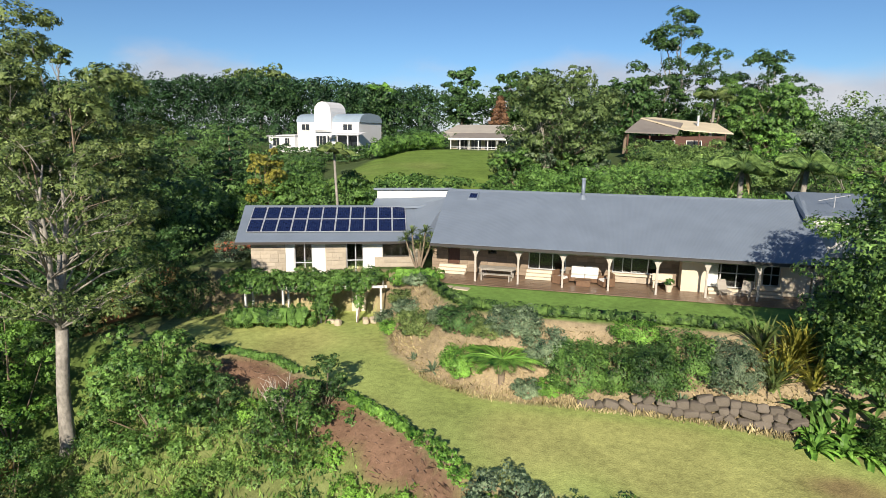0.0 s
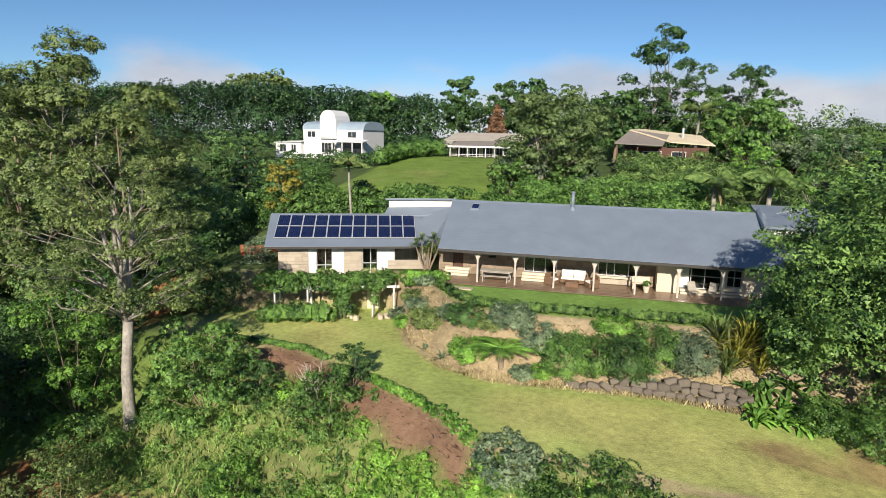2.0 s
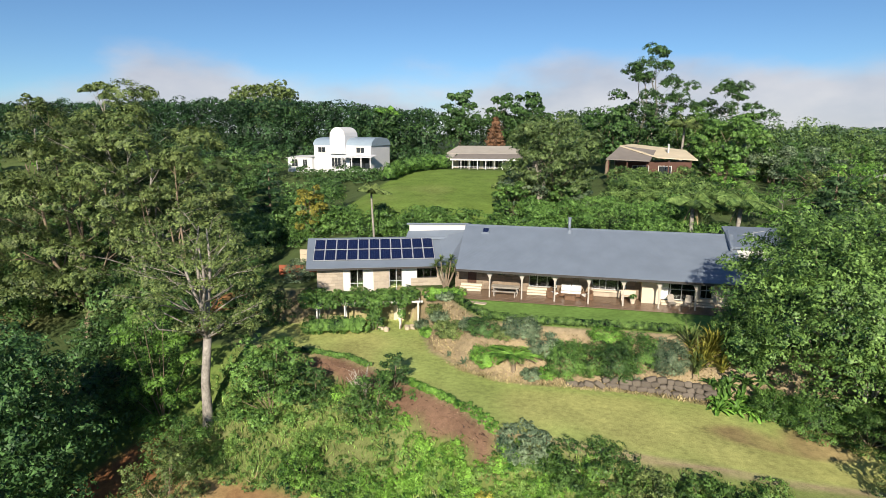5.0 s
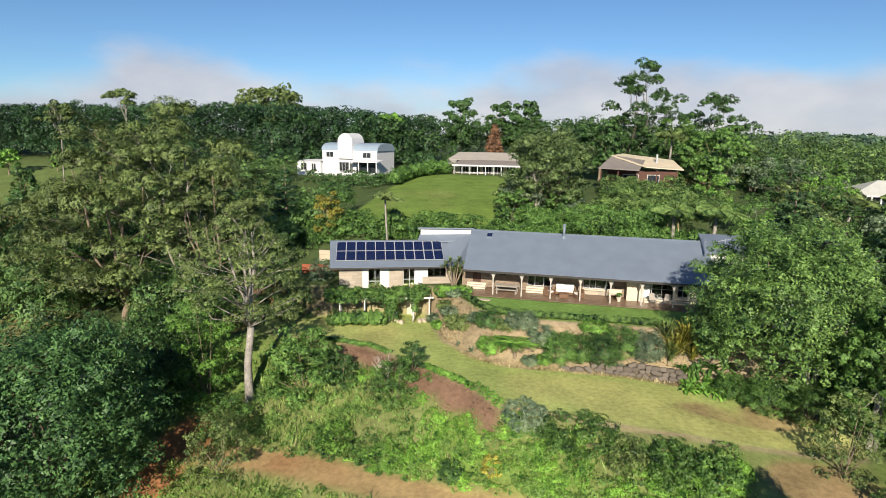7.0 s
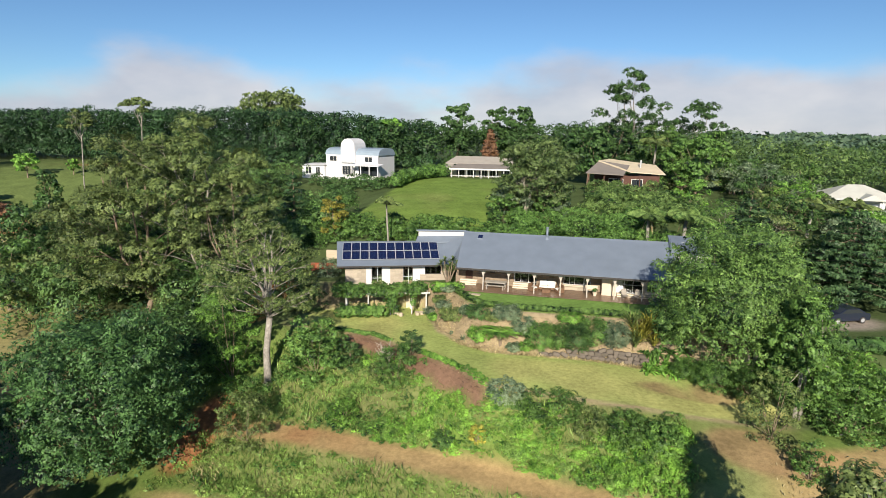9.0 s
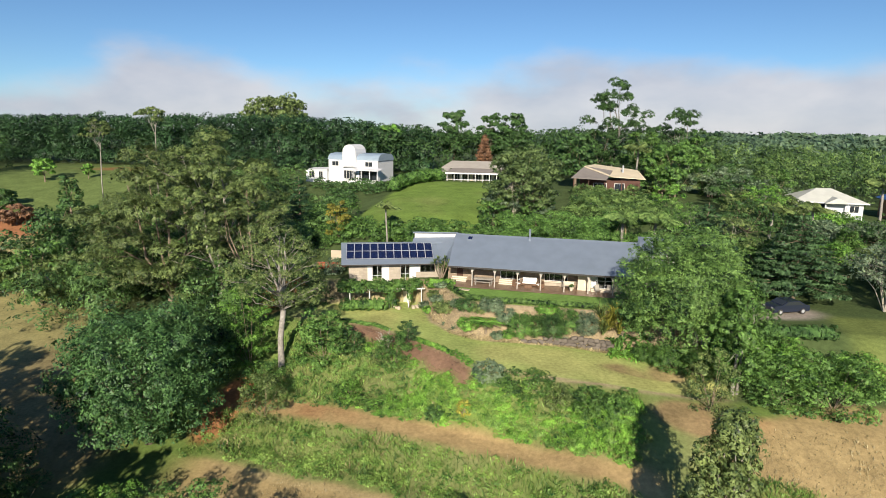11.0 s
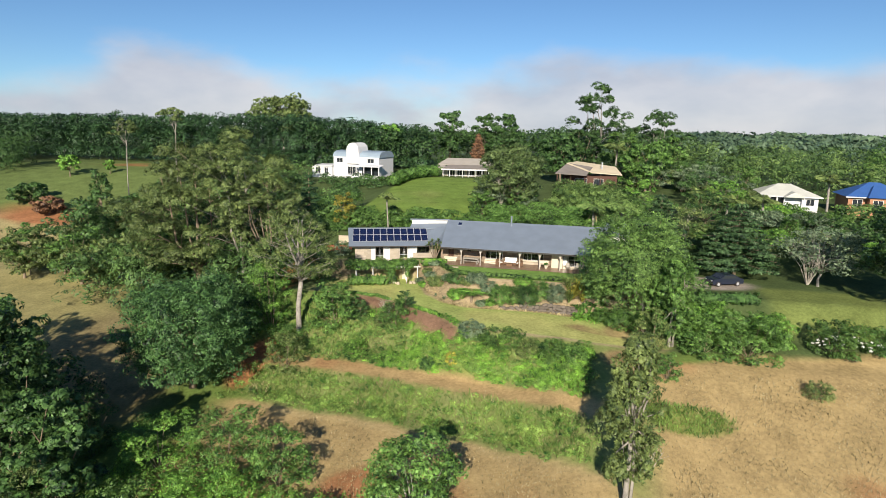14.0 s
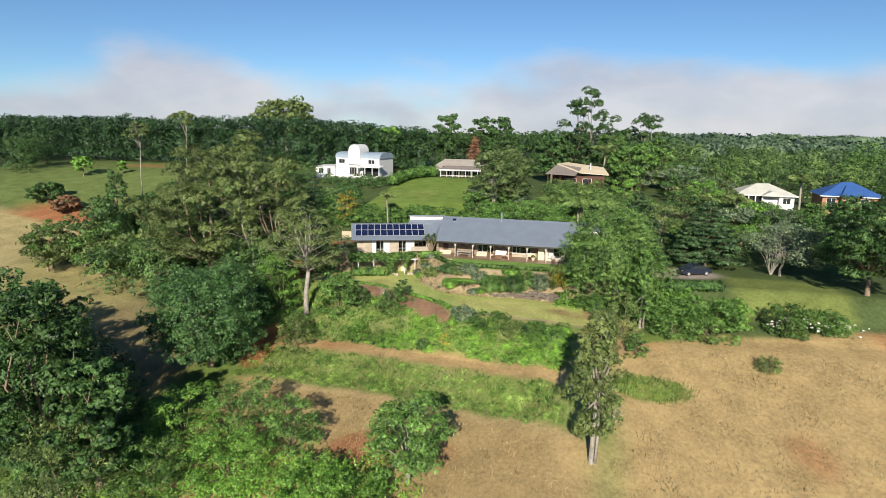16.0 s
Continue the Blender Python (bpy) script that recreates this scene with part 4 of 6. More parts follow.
part("roof", Geo().slab([(19.7, 3.3, 4.75), (24.6, 3.3, 4.75), (24.6, 8.2, 5.75), (19.7, 8.2, 5.75)], (0, 0, -0.18)), ROOF, house)
part("fascia", Geo().slab([(19.5, 3.15, 4.80), (19.72, 3.15, 4.80), (19.72, 5.7, 5.85), (19.5, 5.7, 5.65)], (0, 0, -0.35)), ROOF, house)
part("gable_wall", Geo().box(19.75, 3.6, 2.2, 24.4, 3.8, 4.62), WHITE, house, "white wall of the rear wing")
part("wall", Geo().box(20.0, 3.8, -0.5, 24.4, 8.0, 4.55), SANDSTONE, house)
dish = thing("antenna", "white television antenna on the rear wing roof", "antenna", (21.6, 5.0, 5.05))
part("mast", Geo().tube([(0, 0, -0.1), (0, 0, 0.8)], [0.025, 0.025], 6), ALU, dish)
part("boom", Geo().tube([(-0.9, 0, 0.45), (0.8, 0, 0.85)], [0.02, 0.02], 6), ALU, dish)

# ---- paving of the verandah ----
pv = tagged(new("verandah_paving", mesh_from("verandah_paving", *(lambda g: (g.v, g.f))(Geo().box(-3.6, -1.0, -0.35, 19.6, 3.0, -0.03)), PAVER)), "brown paved verandah floor", "paving", kind="structure")

# ---- trees ----
tree("forked_tree", -18.1, -14.5, 10.2, 16.2, "gum", L_OLIVE, "tall half-bare tree with pale forked trunk and olive leaves", PALE_BARK, 15000, 0.10, 46, 11, trunk=0.42, girth=1.1, mass=(0.07, 0.05))
tree("gum_tree", -45, 2, 20, 25, "gum", L_OLIVE, "tall eucalypt with olive crown and pale limbs", BARK, 42000, 0.17, 38, 21, trunk=0.14, girth=0.9, mass=(0.092, 0.05))
tree("gum_tree", -36, 1, 18, 25.0, "gum", L_OLIVE, "tall eucalypt with olive crown and pale limbs", PALE_BARK, 40000, 0.17, 36, 22, trunk=0.14, girth=0.8, mass=(0.092, 0.05))
tree("gum_tree", -29.5, -2, 12, 18, "gum", L_OLIVE, "slender eucalypt with olive leaves", BARK, 17000, 0.15, 28, 23, trunk=0.2, girth=0.8)
tree("dense_tree", -25.2, -26.5, 13.2, 12.4, "dome", L_DENSE, "dense dark green rounded tree reaching the ground", BARK, 36000, 0.15, 100, 31, z=-9.7, trunk=-0.02, tight=True)
tree("shade_tree", -29, -46, 10, 19, "dome", L_DARK, "tall dark green tree on the slope", BARK, 15000, 0.22, 60, 32, trunk=0.08)
tree("shade_tree", -36, -42, 11, 18, "dome", L_DARK, "tall dark green tree on the slope", BARK, 11000, 0.24, 60, 33, trunk=0.08)
# Next two trees stand out of view, added for the shadows they cast.
tree("shade_tree", -44, -45, 11, 18, "dome", L_DARK, "tall dark green tree on the slope", BARK, 7000, 0.3, 50, 56, trunk=0.08)
tree("shade_tree", -52, -40, 11, 17, "dome", L_DARK, "tall dark green tree on the slope", BARK, 7000, 0.3, 50, 57, trunk=0.08)
tree("hill_tree", 16.5, 69, 9, 13.5, "dome", L_DARK, "dark tree below the tall gums", BARK, 4000, 0.3, 36, 58, trunk=0.05)
tree("hill_tree", 25.5, 71, 10, 13, "dome", L_MID, "green tree below the tall gums", BARK, 4000, 0.3, 36, 59, trunk=0.05)
tree("hill_tree", 36, 76, 11, 12, "dome", L_MID, "green tree below the tall gums", BARK, 4000, 0.3, 36, 60, trunk=0.05)
tree("shade_tree", -23, -47, 7, 13, "dome", L_DARK, "dark green tree on the slope", BARK, 11000, 0.20, 50, 34, trunk=0.08)
tree("slope_tree", 4.9, -41.6, 7.2, 8.2, "dome", L_MID, "small loose tree on the dry slope", PALE_BARK, 11000, 0.12, 55, 35, trunk=0.12)
tree("column_tree", 20.7, -38.1, 5.4, 14.2, "column", L_OLIVE, "narrow tree with pale bare stems beside the paddock", PALE_BARK, 16000, 0.12, 100, 36, trunk=0.2)
tree("round_tree", 22.4, -9.8, 11.8, 11.2, "dome", L_ROUND, "dense round green tree beside the house", BARK, 50000, 0.115, 96, 37, trunk=-0.12, tight=True)
tree("light_tree", 26.2, -16.5, 6.0, 9.6, "column", L_MID, "light green loose tree on the bank", PALE_BARK, 10000, 0.13, 40, 38, trunk=0.15)
tree("conifer", 37.0, 4.6, 11, 10.2, "cone", L_CONIF, "dark feathery conifer above the drive", BARK, 14000, 0.24, 72, 39, trunk=0.2)
tree("conifer", 26.8, 3.5, 10, 11.2, "cone", L_CONIF, "dark feathery conifer above the drive", BARK, 12000, 0.28, 72, 40, trunk=0.1)
tree("bare_tree", 46, 1, 10, 7.5, "gum", L_GREY, "grey half-bare spreading tree", PALE_BARK, 2500, 0.18, 40, 41, trunk=0.25)
tree("shade_tree", 53.5, -7, 12, 12.0, "dome", L_DARK, "large dark green tree by the side lawn", BARK, 18000, 0.2, 64, 42, trunk=0.1)
tree("hill_tree", 3.6, 28, 12, 12.0, "dome", L_OLIVED, "rounded olive-green tree behind the house", BARK, 17000, 0.19, 60, 43, trunk=0.1)
tree("tall_gum", 19, 75, 15, 24, "gum", L_DARK, "tall open-crowned eucalypt on the skyline", PALE_BARK, 10000, 0.24, 24, 44, trunk=0.34, girth=0.7)
tree("tall_gum", 35, 82, 15, 18.5, "gum", L_DARK, "tall open-crowned eucalypt on the skyline", PALE_BARK, 10000, 0.24, 22, 45, trunk=0.3, girth=0.7)


def woods(name, spots, mat, label, size, per, leaf, seed):
    """Far woods as one mass of crowns: rows of x, y, width, height."""
    r = np.random.default_rng(seed)
    cl = []
    for x, y, w, h in spots:
        z = on(x, y)
        for k in range(10):
            th, q = r.random() * 6.28, r.random() ** 0.5 * w * 0.42
            m = w * (0.13 + 0.09 * r.random())
            cl.append((x + math.cos(th) * q, y + math.sin(th) * q, z + h * (0.9 - 0.5 * (q / w * 2.2) ** 2 * r.random() - 0.12 * r.random()), m, m, min(m * 0.7, h * 0.2)))
        cl.append((x, y, z + h * 0.38, w * 0.45, w * 0.45, h * 0.4))
        cl.append((x, y - w * 0.2, z + h * 0.12, w * 0.4, w * 0.4, h * 0.2))
    me = leaf_mesh(name, cl, per * len(spots), leaf * 0.72, mat, seed, low=-0.05, inner=0.05, more=2.0)
    ob = tagged(new(name, me), label, "woods", kind="stuff")
    return ob


def scatter(n, x0, x1, y0, y1, w, h, seed):
    r = np.random.default_rng(seed)
    return [(x0 + (x1 - x0) * r.random(), y0 + (y1 - y0) * r.random(), w * (0.7 + 0.6 * r.random()), h * (0.75 + 0.4 * r.random())) for _ in range(n)]


r = np.random.default_rng(3)
belt = []
for i in range(76):
    x = -235 + i * 2.7
    for row in range(3):
        belt.append((x + r.normal(), np.interp(x, [-235, -150, -90, -30], [90, 86, 83, 86]) + row * 6 + r.normal(), 9.0, np.interp(x, [-235, -70, -30], [16.2, 16.4, 12.6]) + 0.45 * r.normal()))
woods("pine_belt", belt, L_PINE, "dark dense belt of pines along the ridge", 3, 430, 0.5, 61)
woods("hill_woods", scatter(46, -60, 20, 84, 112, 10, 12.5, 62), L_DARK, "mixed woods behind the hilltop houses", 3, 420, 0.55, 62)
woods("hill_woods", scatter(44, 22, 150, 70, 150, 12, 11.5, 63), L_WOOD_SUNLIT, "green woods on the far slope", 3, 460, 0.42, 63)
woods("hill_woods", scatter(40, 22, 150, 68, 150, 12, 12, 636), L_WOOD, "dark green woods on the far slope", 3, 460, 0.42, 636)
woods("far_woods", scatter(240, 0, 420, 150, 520, 22, 11, 64), L_FAR_HAZED, "far forest on the hills, haze tinted into its leaves", 3, 120, 1.8, 64)
woods("far_woods", scatter(260, 100, 1500, 520, 1800, 70, 17, 65), L_FAR_HAZED, "far forest on the hills, haze tinted into its leaves", 3, 90, 5.0, 65)
woods("slope_woods", scatter(30, -0.5, 21, 13, 24, 5, 3.9, 67), L_MID, "thick green shrubs behind the house", 3, 900, 0.17, 67)


def grove(spots, mats, label, seed, leaves=2100, leaf=0.17):
    """Single trees of mixed habit, each its own: rows of x, y, width, height."""
    r = np.random.default_rng(seed)
    habits = ("dome", "dome", "gum", "dome", "column", "dome")
    for k, (x, y, w, h) in enumerate(spots):
        if 14 < y < 57 and min(abs(x - 14 - (y + 78) * q) for q in (0.29, 0.34, 0.42, 0.47)) < 4.5:
            h = min(h, 2.9)  # low growth before the far houses
        kind = habits[r.integers(len(habits))]
        m = mats[r.integers(len(mats))]
        tint = {L_MID: "green", L_DARK: "dark green", L_OLIVE: "olive-green", L_BRIGHT: "bright green", L_GREY: "grey-green", L_YELLOW: "yellow-green", L_RUST: "russet"}[m]
        tree("hillside_tree", x, y, w * (0.75 if kind == "column" else 1), h * (1.15 if kind == "gum" else 1), kind, m, tint + " " + label, PALE_BARK if kind == "gum" else BARK, leaves, leaf, 28, seed + 7 * k, trunk=0.2 if kind == "gum" else 0.03, girth=0.6)


grove(scatter(34, 26, 68, 8, 46, 7.0, 5.6, 68), (L_MID, L_OLIVE, L_BRIGHT, L_MID, L_GREY, L_DARK), "tree on the far side of the drive", 700, 2200)
grove(scatter(16, 28, 52, 44, 70, 8.0, 7.0, 69), (L_MID, L_OLIVE, L_GREY, L_DARK), "tree below the hilltop", 1000, 2200, 0.22)
grove(scatter(12, -3, 9, 22, 44, 6.0, 5.5, 70), (L_MID, L_OLIVE, L_GREY), "tree on the slope behind the house", 1200, 2600, 0.19)
grove(scatter(20, -86, -54, 0, 30, 9.0, 11, 71), (L_MID, L_DARK, L_DARK, L_OLIVE), "tree in the gully", 1400, 3000, 0.26)


def shrub(x, y, w, h, mat, label, leaves=2200, leaf=0.12, clumps=22, seed=1, name="garden_shrub", group="", z=None, tight=False):
    """A low rounded bush with leaves to the ground and short stems; tight: clipped or naturally dense."""
    r = np.random.default_rng(seed)
    t = thing(name, label, "shrub", (x, y, (on(x, y) if z is None else z) - 0.04), 0, group)
    cl = bough_clumps(r, w, -h * 0.25, h, max(12, int(clumps * 0.62)), 0.05 if tight else 0.12)
    g = Geo()
    for c in cl[:-1:12]:
        g.tube([(0, 0, -0.2), (c[0] * 0.5, c[1] * 0.5, c[2] * 0.45), c[:3]], [0.04, 0.03, 0.012], 5)
    if tight:
        cl += [(0.05 * w * r.normal(), 0.05 * w * r.normal(), h * 0.33, w * 0.46, w * 0.46, h * 0.62) for _ in range(3)]
    part("stem", g, BARK, t)
    part("foliage", leaf_mesh("foliage", cl, leaves, leaf, mat, seed + 9, low=-0.3), mat, t)
    return t


def blade(geo, base, yaw, length, width, rise, droop, n=5):
    """A strap leaf that rises from its base and bows over."""
    d, side = Vector((math.cos(yaw), math.sin(yaw), 0)), Vector((-math.sin(yaw), math.cos(yaw), 0))
    v = []
    for i in range(n + 1):
        u = i / n
        p = Vector(base) + d * length * u * math.cos(rise) + Vector((0, 0, length * (u * math.sin(rise) - droop * u * u)))
        w = width * (0.55 + 0.9 * u) * (1 - u) ** 0.6 + 0.004
        v += [p - side * w + Vector((0, 0, w * 0.4)), p, p + side * w + Vector((0, 0, w * 0.4))]
    f = []
    for i in range(n):
        a = 3 * i
        f += [(a, a + 1, a + 4, a + 3), (a + 1, a + 2, a + 5, a + 4)]
    return geo.add(v, f)


def rosette(name, x, y, k, length, width, mat, label, rise=(0.3, 1.3), droop=0.5, seed=1, z=None, category="plant", group=""):
    r = np.random.default_rng(seed)
    t = thing(name, label, category, (x, y, (on(x, y) if z is None else z)), 0, group)
    for i in range(k):
        g = blade(Geo(), (0.05 * r.normal(), 0.05 * r.normal(), 0), i * 2.4 + 0.3 * r.normal(), length * (0.7 + 0.5 * r.random()), width, rise[0] + (rise[1] - rise[0]) * r.random(), droop * (0.5 + r.random()))
        part("leaf", g, mat, t)
    return t


def frond(geo, base, yaw, length, rise, droop, mates=16, leaf=0.6, wide=0.05, hang=0.4):
    """A feather leaf: a bowed rib with leaflets on both sides."""
    d, side = Vector((math.cos(yaw), math.sin(yaw), 0)), Vector((-math.sin(yaw), math.cos(yaw), 0))
    rib = [Vector(base) + d * length * u * math.cos(rise) + Vector((0, 0, length * (u * math.sin(rise) - droop * u * u))) for u in [i / 6 for i in range(7)]]
    geo.tube(rib, [0.04 - 0.005 * i for i in range(7)], 4)
    for i in range(mates):
        u = 0.12 + 0.88 * (i + 0.5) / mates
        k = min(int(u * 6), 5)
        p = rib[k].lerp(rib[k + 1], u * 6 - k)
        L = leaf * math.sin(math.pi * (0.18 + 0.75 * u)) + 0.05
        for s in (-1, 1):
            tip = p + side * s * L * 0.85 + d * L * 0.45 - Vector((0, 0, L * hang))
            m = p.lerp(tip, 0.45)
            geo.add([p, m + d * wide, tip, m - d * wide], [(0, 1, 2, 3)])


def palm(x, y, h, fronds, length, mat, label, seed=1, trunk_r=0.13, dead=0, z=None, name="palm"):
    r = np.random.default_rng(seed)
    t = thing(name, label, "palm tree", (x, y, on(x, y) if z is None else z))
    g = Geo()
    k = 10
    g.tube([(0.1 * math.sin(i * 0.4 + seed), 0, h * i / k - (0.3 if i == 0 else 0)) for i in range(k + 1)], [trunk_r * (1.15 - 0.25 * i / k) * (1 + 0.05 * (i % 2)) for i in range(k + 1)], 9)
    part("trunk", g, PALE_BARK, t, smooth=True)
    for i in range(fronds):
        crown = Geo()
        rise = 0.15 + 1.15 * ((i * 0.618) % 1)
        frond(crown, (0.1 * math.sin(4 + seed), 0, h), i * 2.4 + 0.2 * r.normal(), length * (0.8 + 0.35 * r.random()), rise, 0.28 + 0.36 * rise, 26, length * 0.34, 0.10, 0.75)
        part("frond", crown, mat, t)
    if dead:
        sk_ = Geo()
        for i in range(dead):
            blade(sk_, (0, 0, h - 0.1), i * 1.7, 1.6, 0.22, -0.9, 0.55)
        part("dead_skirt", sk_, L_DRY, t, "dry brown hanging fronds")
    return t


def hedge_row(name, pts, w, h, mat, label, leaves=3000, leaf=0.07, seed=1, z=None, wob=0.04):
    """A clipped hedge along a line: leaves on a rounded bar, over a dense core."""
    r = np.random.default_rng(seed)
    P = [Vector((*p, 0)) for p in pts]
    segs = [(P[i], P[i + 1], (P[i + 1] - P[i]).length) for i in range(len(P) - 1)]
    total = sum(s[2] for s in segs)
    cl, core = [], Geo()
    step = max(w * 0.42, 0.18)
    k = int(total / step) + 1
    for i in range(k + 1):
        d = min(total * i / k, total - 1e-4)
        for a, b, L in segs:
            if d <= L:
                p = a.lerp(b, d / L)
                break
            d -= L
        zz = on(p.x, p.y) if z is None else z
        cl.append((p.x + wob * r.normal(), p.y + wob * r.normal(), zz + h * 0.5, w * 0.5, w * 0.5, h * 0.52 * (1 + 0.06 * r.normal())))
    t = thing(name, label, "hedge")
    for i in range(len(cl) - 1):
        a, b = Vector(cl[i][:3]), Vector(cl[i + 1][:3])
        core.tube([a, b], [min(w, h) * 0.38] * 2, 6)
    part("core", core, mat, t)
    part("foliage", leaf_mesh("foliage", cl, leaves, leaf, mat, seed + 3, low=-0.9, inner=0.05, rough=0.4), mat, t)
    return t


def tufts(name, n, x0, x1, y0, y1, mask, mat, label, height, width, seed, lean=0.35):
    """Upright blades standing on the ground wherever the mask allows, as one mass."""
    r = np.random.default_rng(seed)
    x, y = x0 + (x1 - x0) * r.random(n), y0 + (y1 - y0) * r.random(n)
    keep = mask(x, y) > r.random(n)
    x, y = x[keep], y[keep]
    n = len(x)
    z = land(x, y)
    h = height * (0.5 + r.random(n)) * (0.75 + 0.5 * (wave(x, y, 1.9, seed) > 0))
    th = r.random(n) * 6.283
    p = np.stack([x, y, z - 0.03], 1)
    tip = p + np.stack([lean * h * r.normal(size=n), lean * h * r.normal(size=n), h], 1)
    s = np.stack([np.cos(th), np.sin(th), np.zeros(n)], 1) * (width * (0.6 + 0.8 * r.random(n)))[:, None]
    mid = p * 0.45 + tip * 0.55
    v = np.stack([p, mid + s, tip, mid - s], 1).reshape(-1, 3)
    me = bpy.data.meshes.new(name)
    me.vertices.add(4 * n)
    me.vertices.foreach_set("co", v.astype(np.float32).ravel())
    me.loops.add(4 * n)
    me.loops.foreach_set("vertex_index", np.arange(4 * n, dtype=np.int32))
    me.polygons.add(n)
    me.polygons.foreach_set("loop_start", np.arange(0, 4 * n, 4, dtype=np.int32))
    me.materials.append(mat)
    me.update(calc_edges=True)
    return tagged(new(name, me), label, "grass", kind="stuff")


# ---- garden on the bank ----
hedge_line = [(float(a), float(b) + 0.25) for a, b in TERRACE[4:10]]
hedge_row("box_hedge", [(-2.5, -1.9)] + hedge_line[:-1] + [(15.6, -5.9)], 0.75, 0.66, L_ROUND, "low clipped box hedge edging the upper lawn", 18000, 0.06, 71)
hedge_row("clipped_hedge", [(-5.0, -0.9), (-3.6, -0.7), (-2.5, -0.4)], 1.5, 1.15, L_BRIGHT, "bright green clipped hedge at the verandah corner", 6000, 0.07, 72, z=-0.35)
hedge_row("border_hedge", [(-3.5, -12.2), (-1.4, -13.5), (0.5, -14.75)], 0.75, 0.5, L_BRIGHT, "low clipped hedge along the lawn edge", 4000, 0.06, 73)
for k, (x, y) in enumerate(((1.2, -15.2), (1.9, -15.9), (2.5, -16.5), (3.1, -17.2))):
    shrub(x, y, 0.95, 0.6, L_BRIGHT, "clipped round box bush along the lawn edge", 700, 0.055, 10, 80 + k, "box_ball", "box balls")
hedge_row("border_hedge", [(-14.6, -8.5), (-12, -8.65), (-9.6, -9.0), (-7.4, -10.1)], 0.7, 0.42, L_MID, "low hedge along the lawn edge", 4200, 0.06, 74)

BED = [  # x, y, width, height, leaves, kind
    (-1.8, -5.6, 1.9, 1.5, L_OLIVE, "brown-green rounded shrub on the bank"),
    (-3.4, -3.4, 2.2, 0.8, L_GREY, "pale grey-green ground cover on the bank"),
    (-2.7, -5.0, 1.5, 0.7, L_OLIVE, "straggly ground cover on the bank"),
    (0.7, -7.2, 2.4, 1.7, L_DARK, "dark green rounded shrub under the hedge"),
    (3.6, -7.5, 3.0, 1.5, L_GREY, "blue-grey lavender shrub under the hedge"),
    (1.3, -8.7, 2.6, 1.5, L_BRIGHT, "light green rounded shrub on the bank"),
    (5.4, -8.3, 2.6, 1.8, L_GREY, "grey-green shrub on the bank"),
    (6.9, -9.0, 3.2, 2.8, L_MID, "large mid-green clipped shrub on the bank"),
    (8.6, -8.8, 2.6, 2.5, L_MID, "large mid-green clipped shrub on the bank"),
    (10.2, -8.8, 3.0, 2.9, L_DARK, "blue-green dense shrub on the bank"),
    (11.8, -8.3, 2.9, 2.8, L_MID, "glossy green shrub on the bank"),
    (13.7, -8.4, 2.9, 2.5, L_GREY, "grey-green rounded shrub on the bank"),
    (4.6, -9.6, 1.5, 0.9, L_GREY, "pale low shrub above the lawn"),
    (5.7, -9.4, 1.4, 0.9, L_BRIGHT, "soft light green ground cover"),
    (9.6, -7.2, 2.6, 1.0, L_BRIGHT, "bright green ground cover under the hedge"),
    (18.6, -8.4, 3.0, 2.4, L_MID, "green shrub beside the round tree"),
    (19.0, -6.6, 2.6, 1.8, L_MID, "green shrub at the house corner"),
    (-5.4, -1.6, 1.8, 0.9, L_GREY, "pale grey-green ground cover on the bank"),
    (-4.2, -2.2, 1.8, 1.0, L_OLIVE, "straggly olive ground cover on the bank"),
    (-4.7, -3.0, 1.6, 0.8, L_BRIGHT, "light green ground cover on the bank"),
    (-3.0, -4.3, 1.8, 1.0, L_OLIVE, "straggly olive shrub on the bank"),
    (-3.6, -1.4, 1.6, 0.8, L_GREY, "pale ground cover below the hedge"),
    (-0.6, -6.2, 1.5, 1.0, L_GREY, "grey-green shrub on the bank"),
    (21.4, -12.9, 3.6, 2.2, L_MID, "green shrub at the foot of the round tree"),
    (23.8, -13.8, 3.6, 2.6, L_MID, "green shrub at the foot of the round tree"),
    (19.4, -11.4, 2.6, 1.7, L_MID, "green shrub at the foot of the round tree"),
    (2.3, -7.7, 1.6, 1.0, L_OLIVE, "low olive shrub under the hedge"),
    (17.4, -6.8, 2.2, 1.6, L_MID, "green shrub at the end of the hedge"),
    (20.4, -11.6, 2.2, 1.2, L_BRIGHT, "low bright green growth under the tree"),
]
for k, (x, y, w, h, m, lab) in enumerate(BED):
    h *= 0.82 if x < 16 else 1.0
    shrub(x, y, w, h, m, lab, int(1700 + 1300 * w * h), 0.054, 30, 100 + k, tight=True)
for k, (x, y, n, L) in enumerate(((-4.6, -3.4, 26, 0.7), (11.7, -9.2, 30, 0.75), (-0.5, -8.3, 26, 0.65), (-1.9, -7.0, 20, 0.5))):
    rosette("agave", x, y, n, L, 0.06, L_GREY, "pale blue-green agave rosette in mulch", (0.2, 1.4), 0.2, 120 + k)
g = Geo()
tf = thing("tree_fern", "tree fern with light green arching fronds", "fern", (3.3, -9.3, on(3.3, -9.3)))
g.tube([(0, 0, -0.3), (0.02, 0, 0.6), (0, 0, 1.15)], [0.17, 0.15, 0.13], 9)
part("trunk", g, BARK, tf)
for i in range(15):
    g = Geo()
    frond(g, (0, 0, 1.15), i * 2.4, 2.3 + 0.4 * math.sin(i * 3.1), 0.5, 0.42, 20, 0.5, 0.05, 0.2)
    part("frond", g, L_BRIGHT, tf)
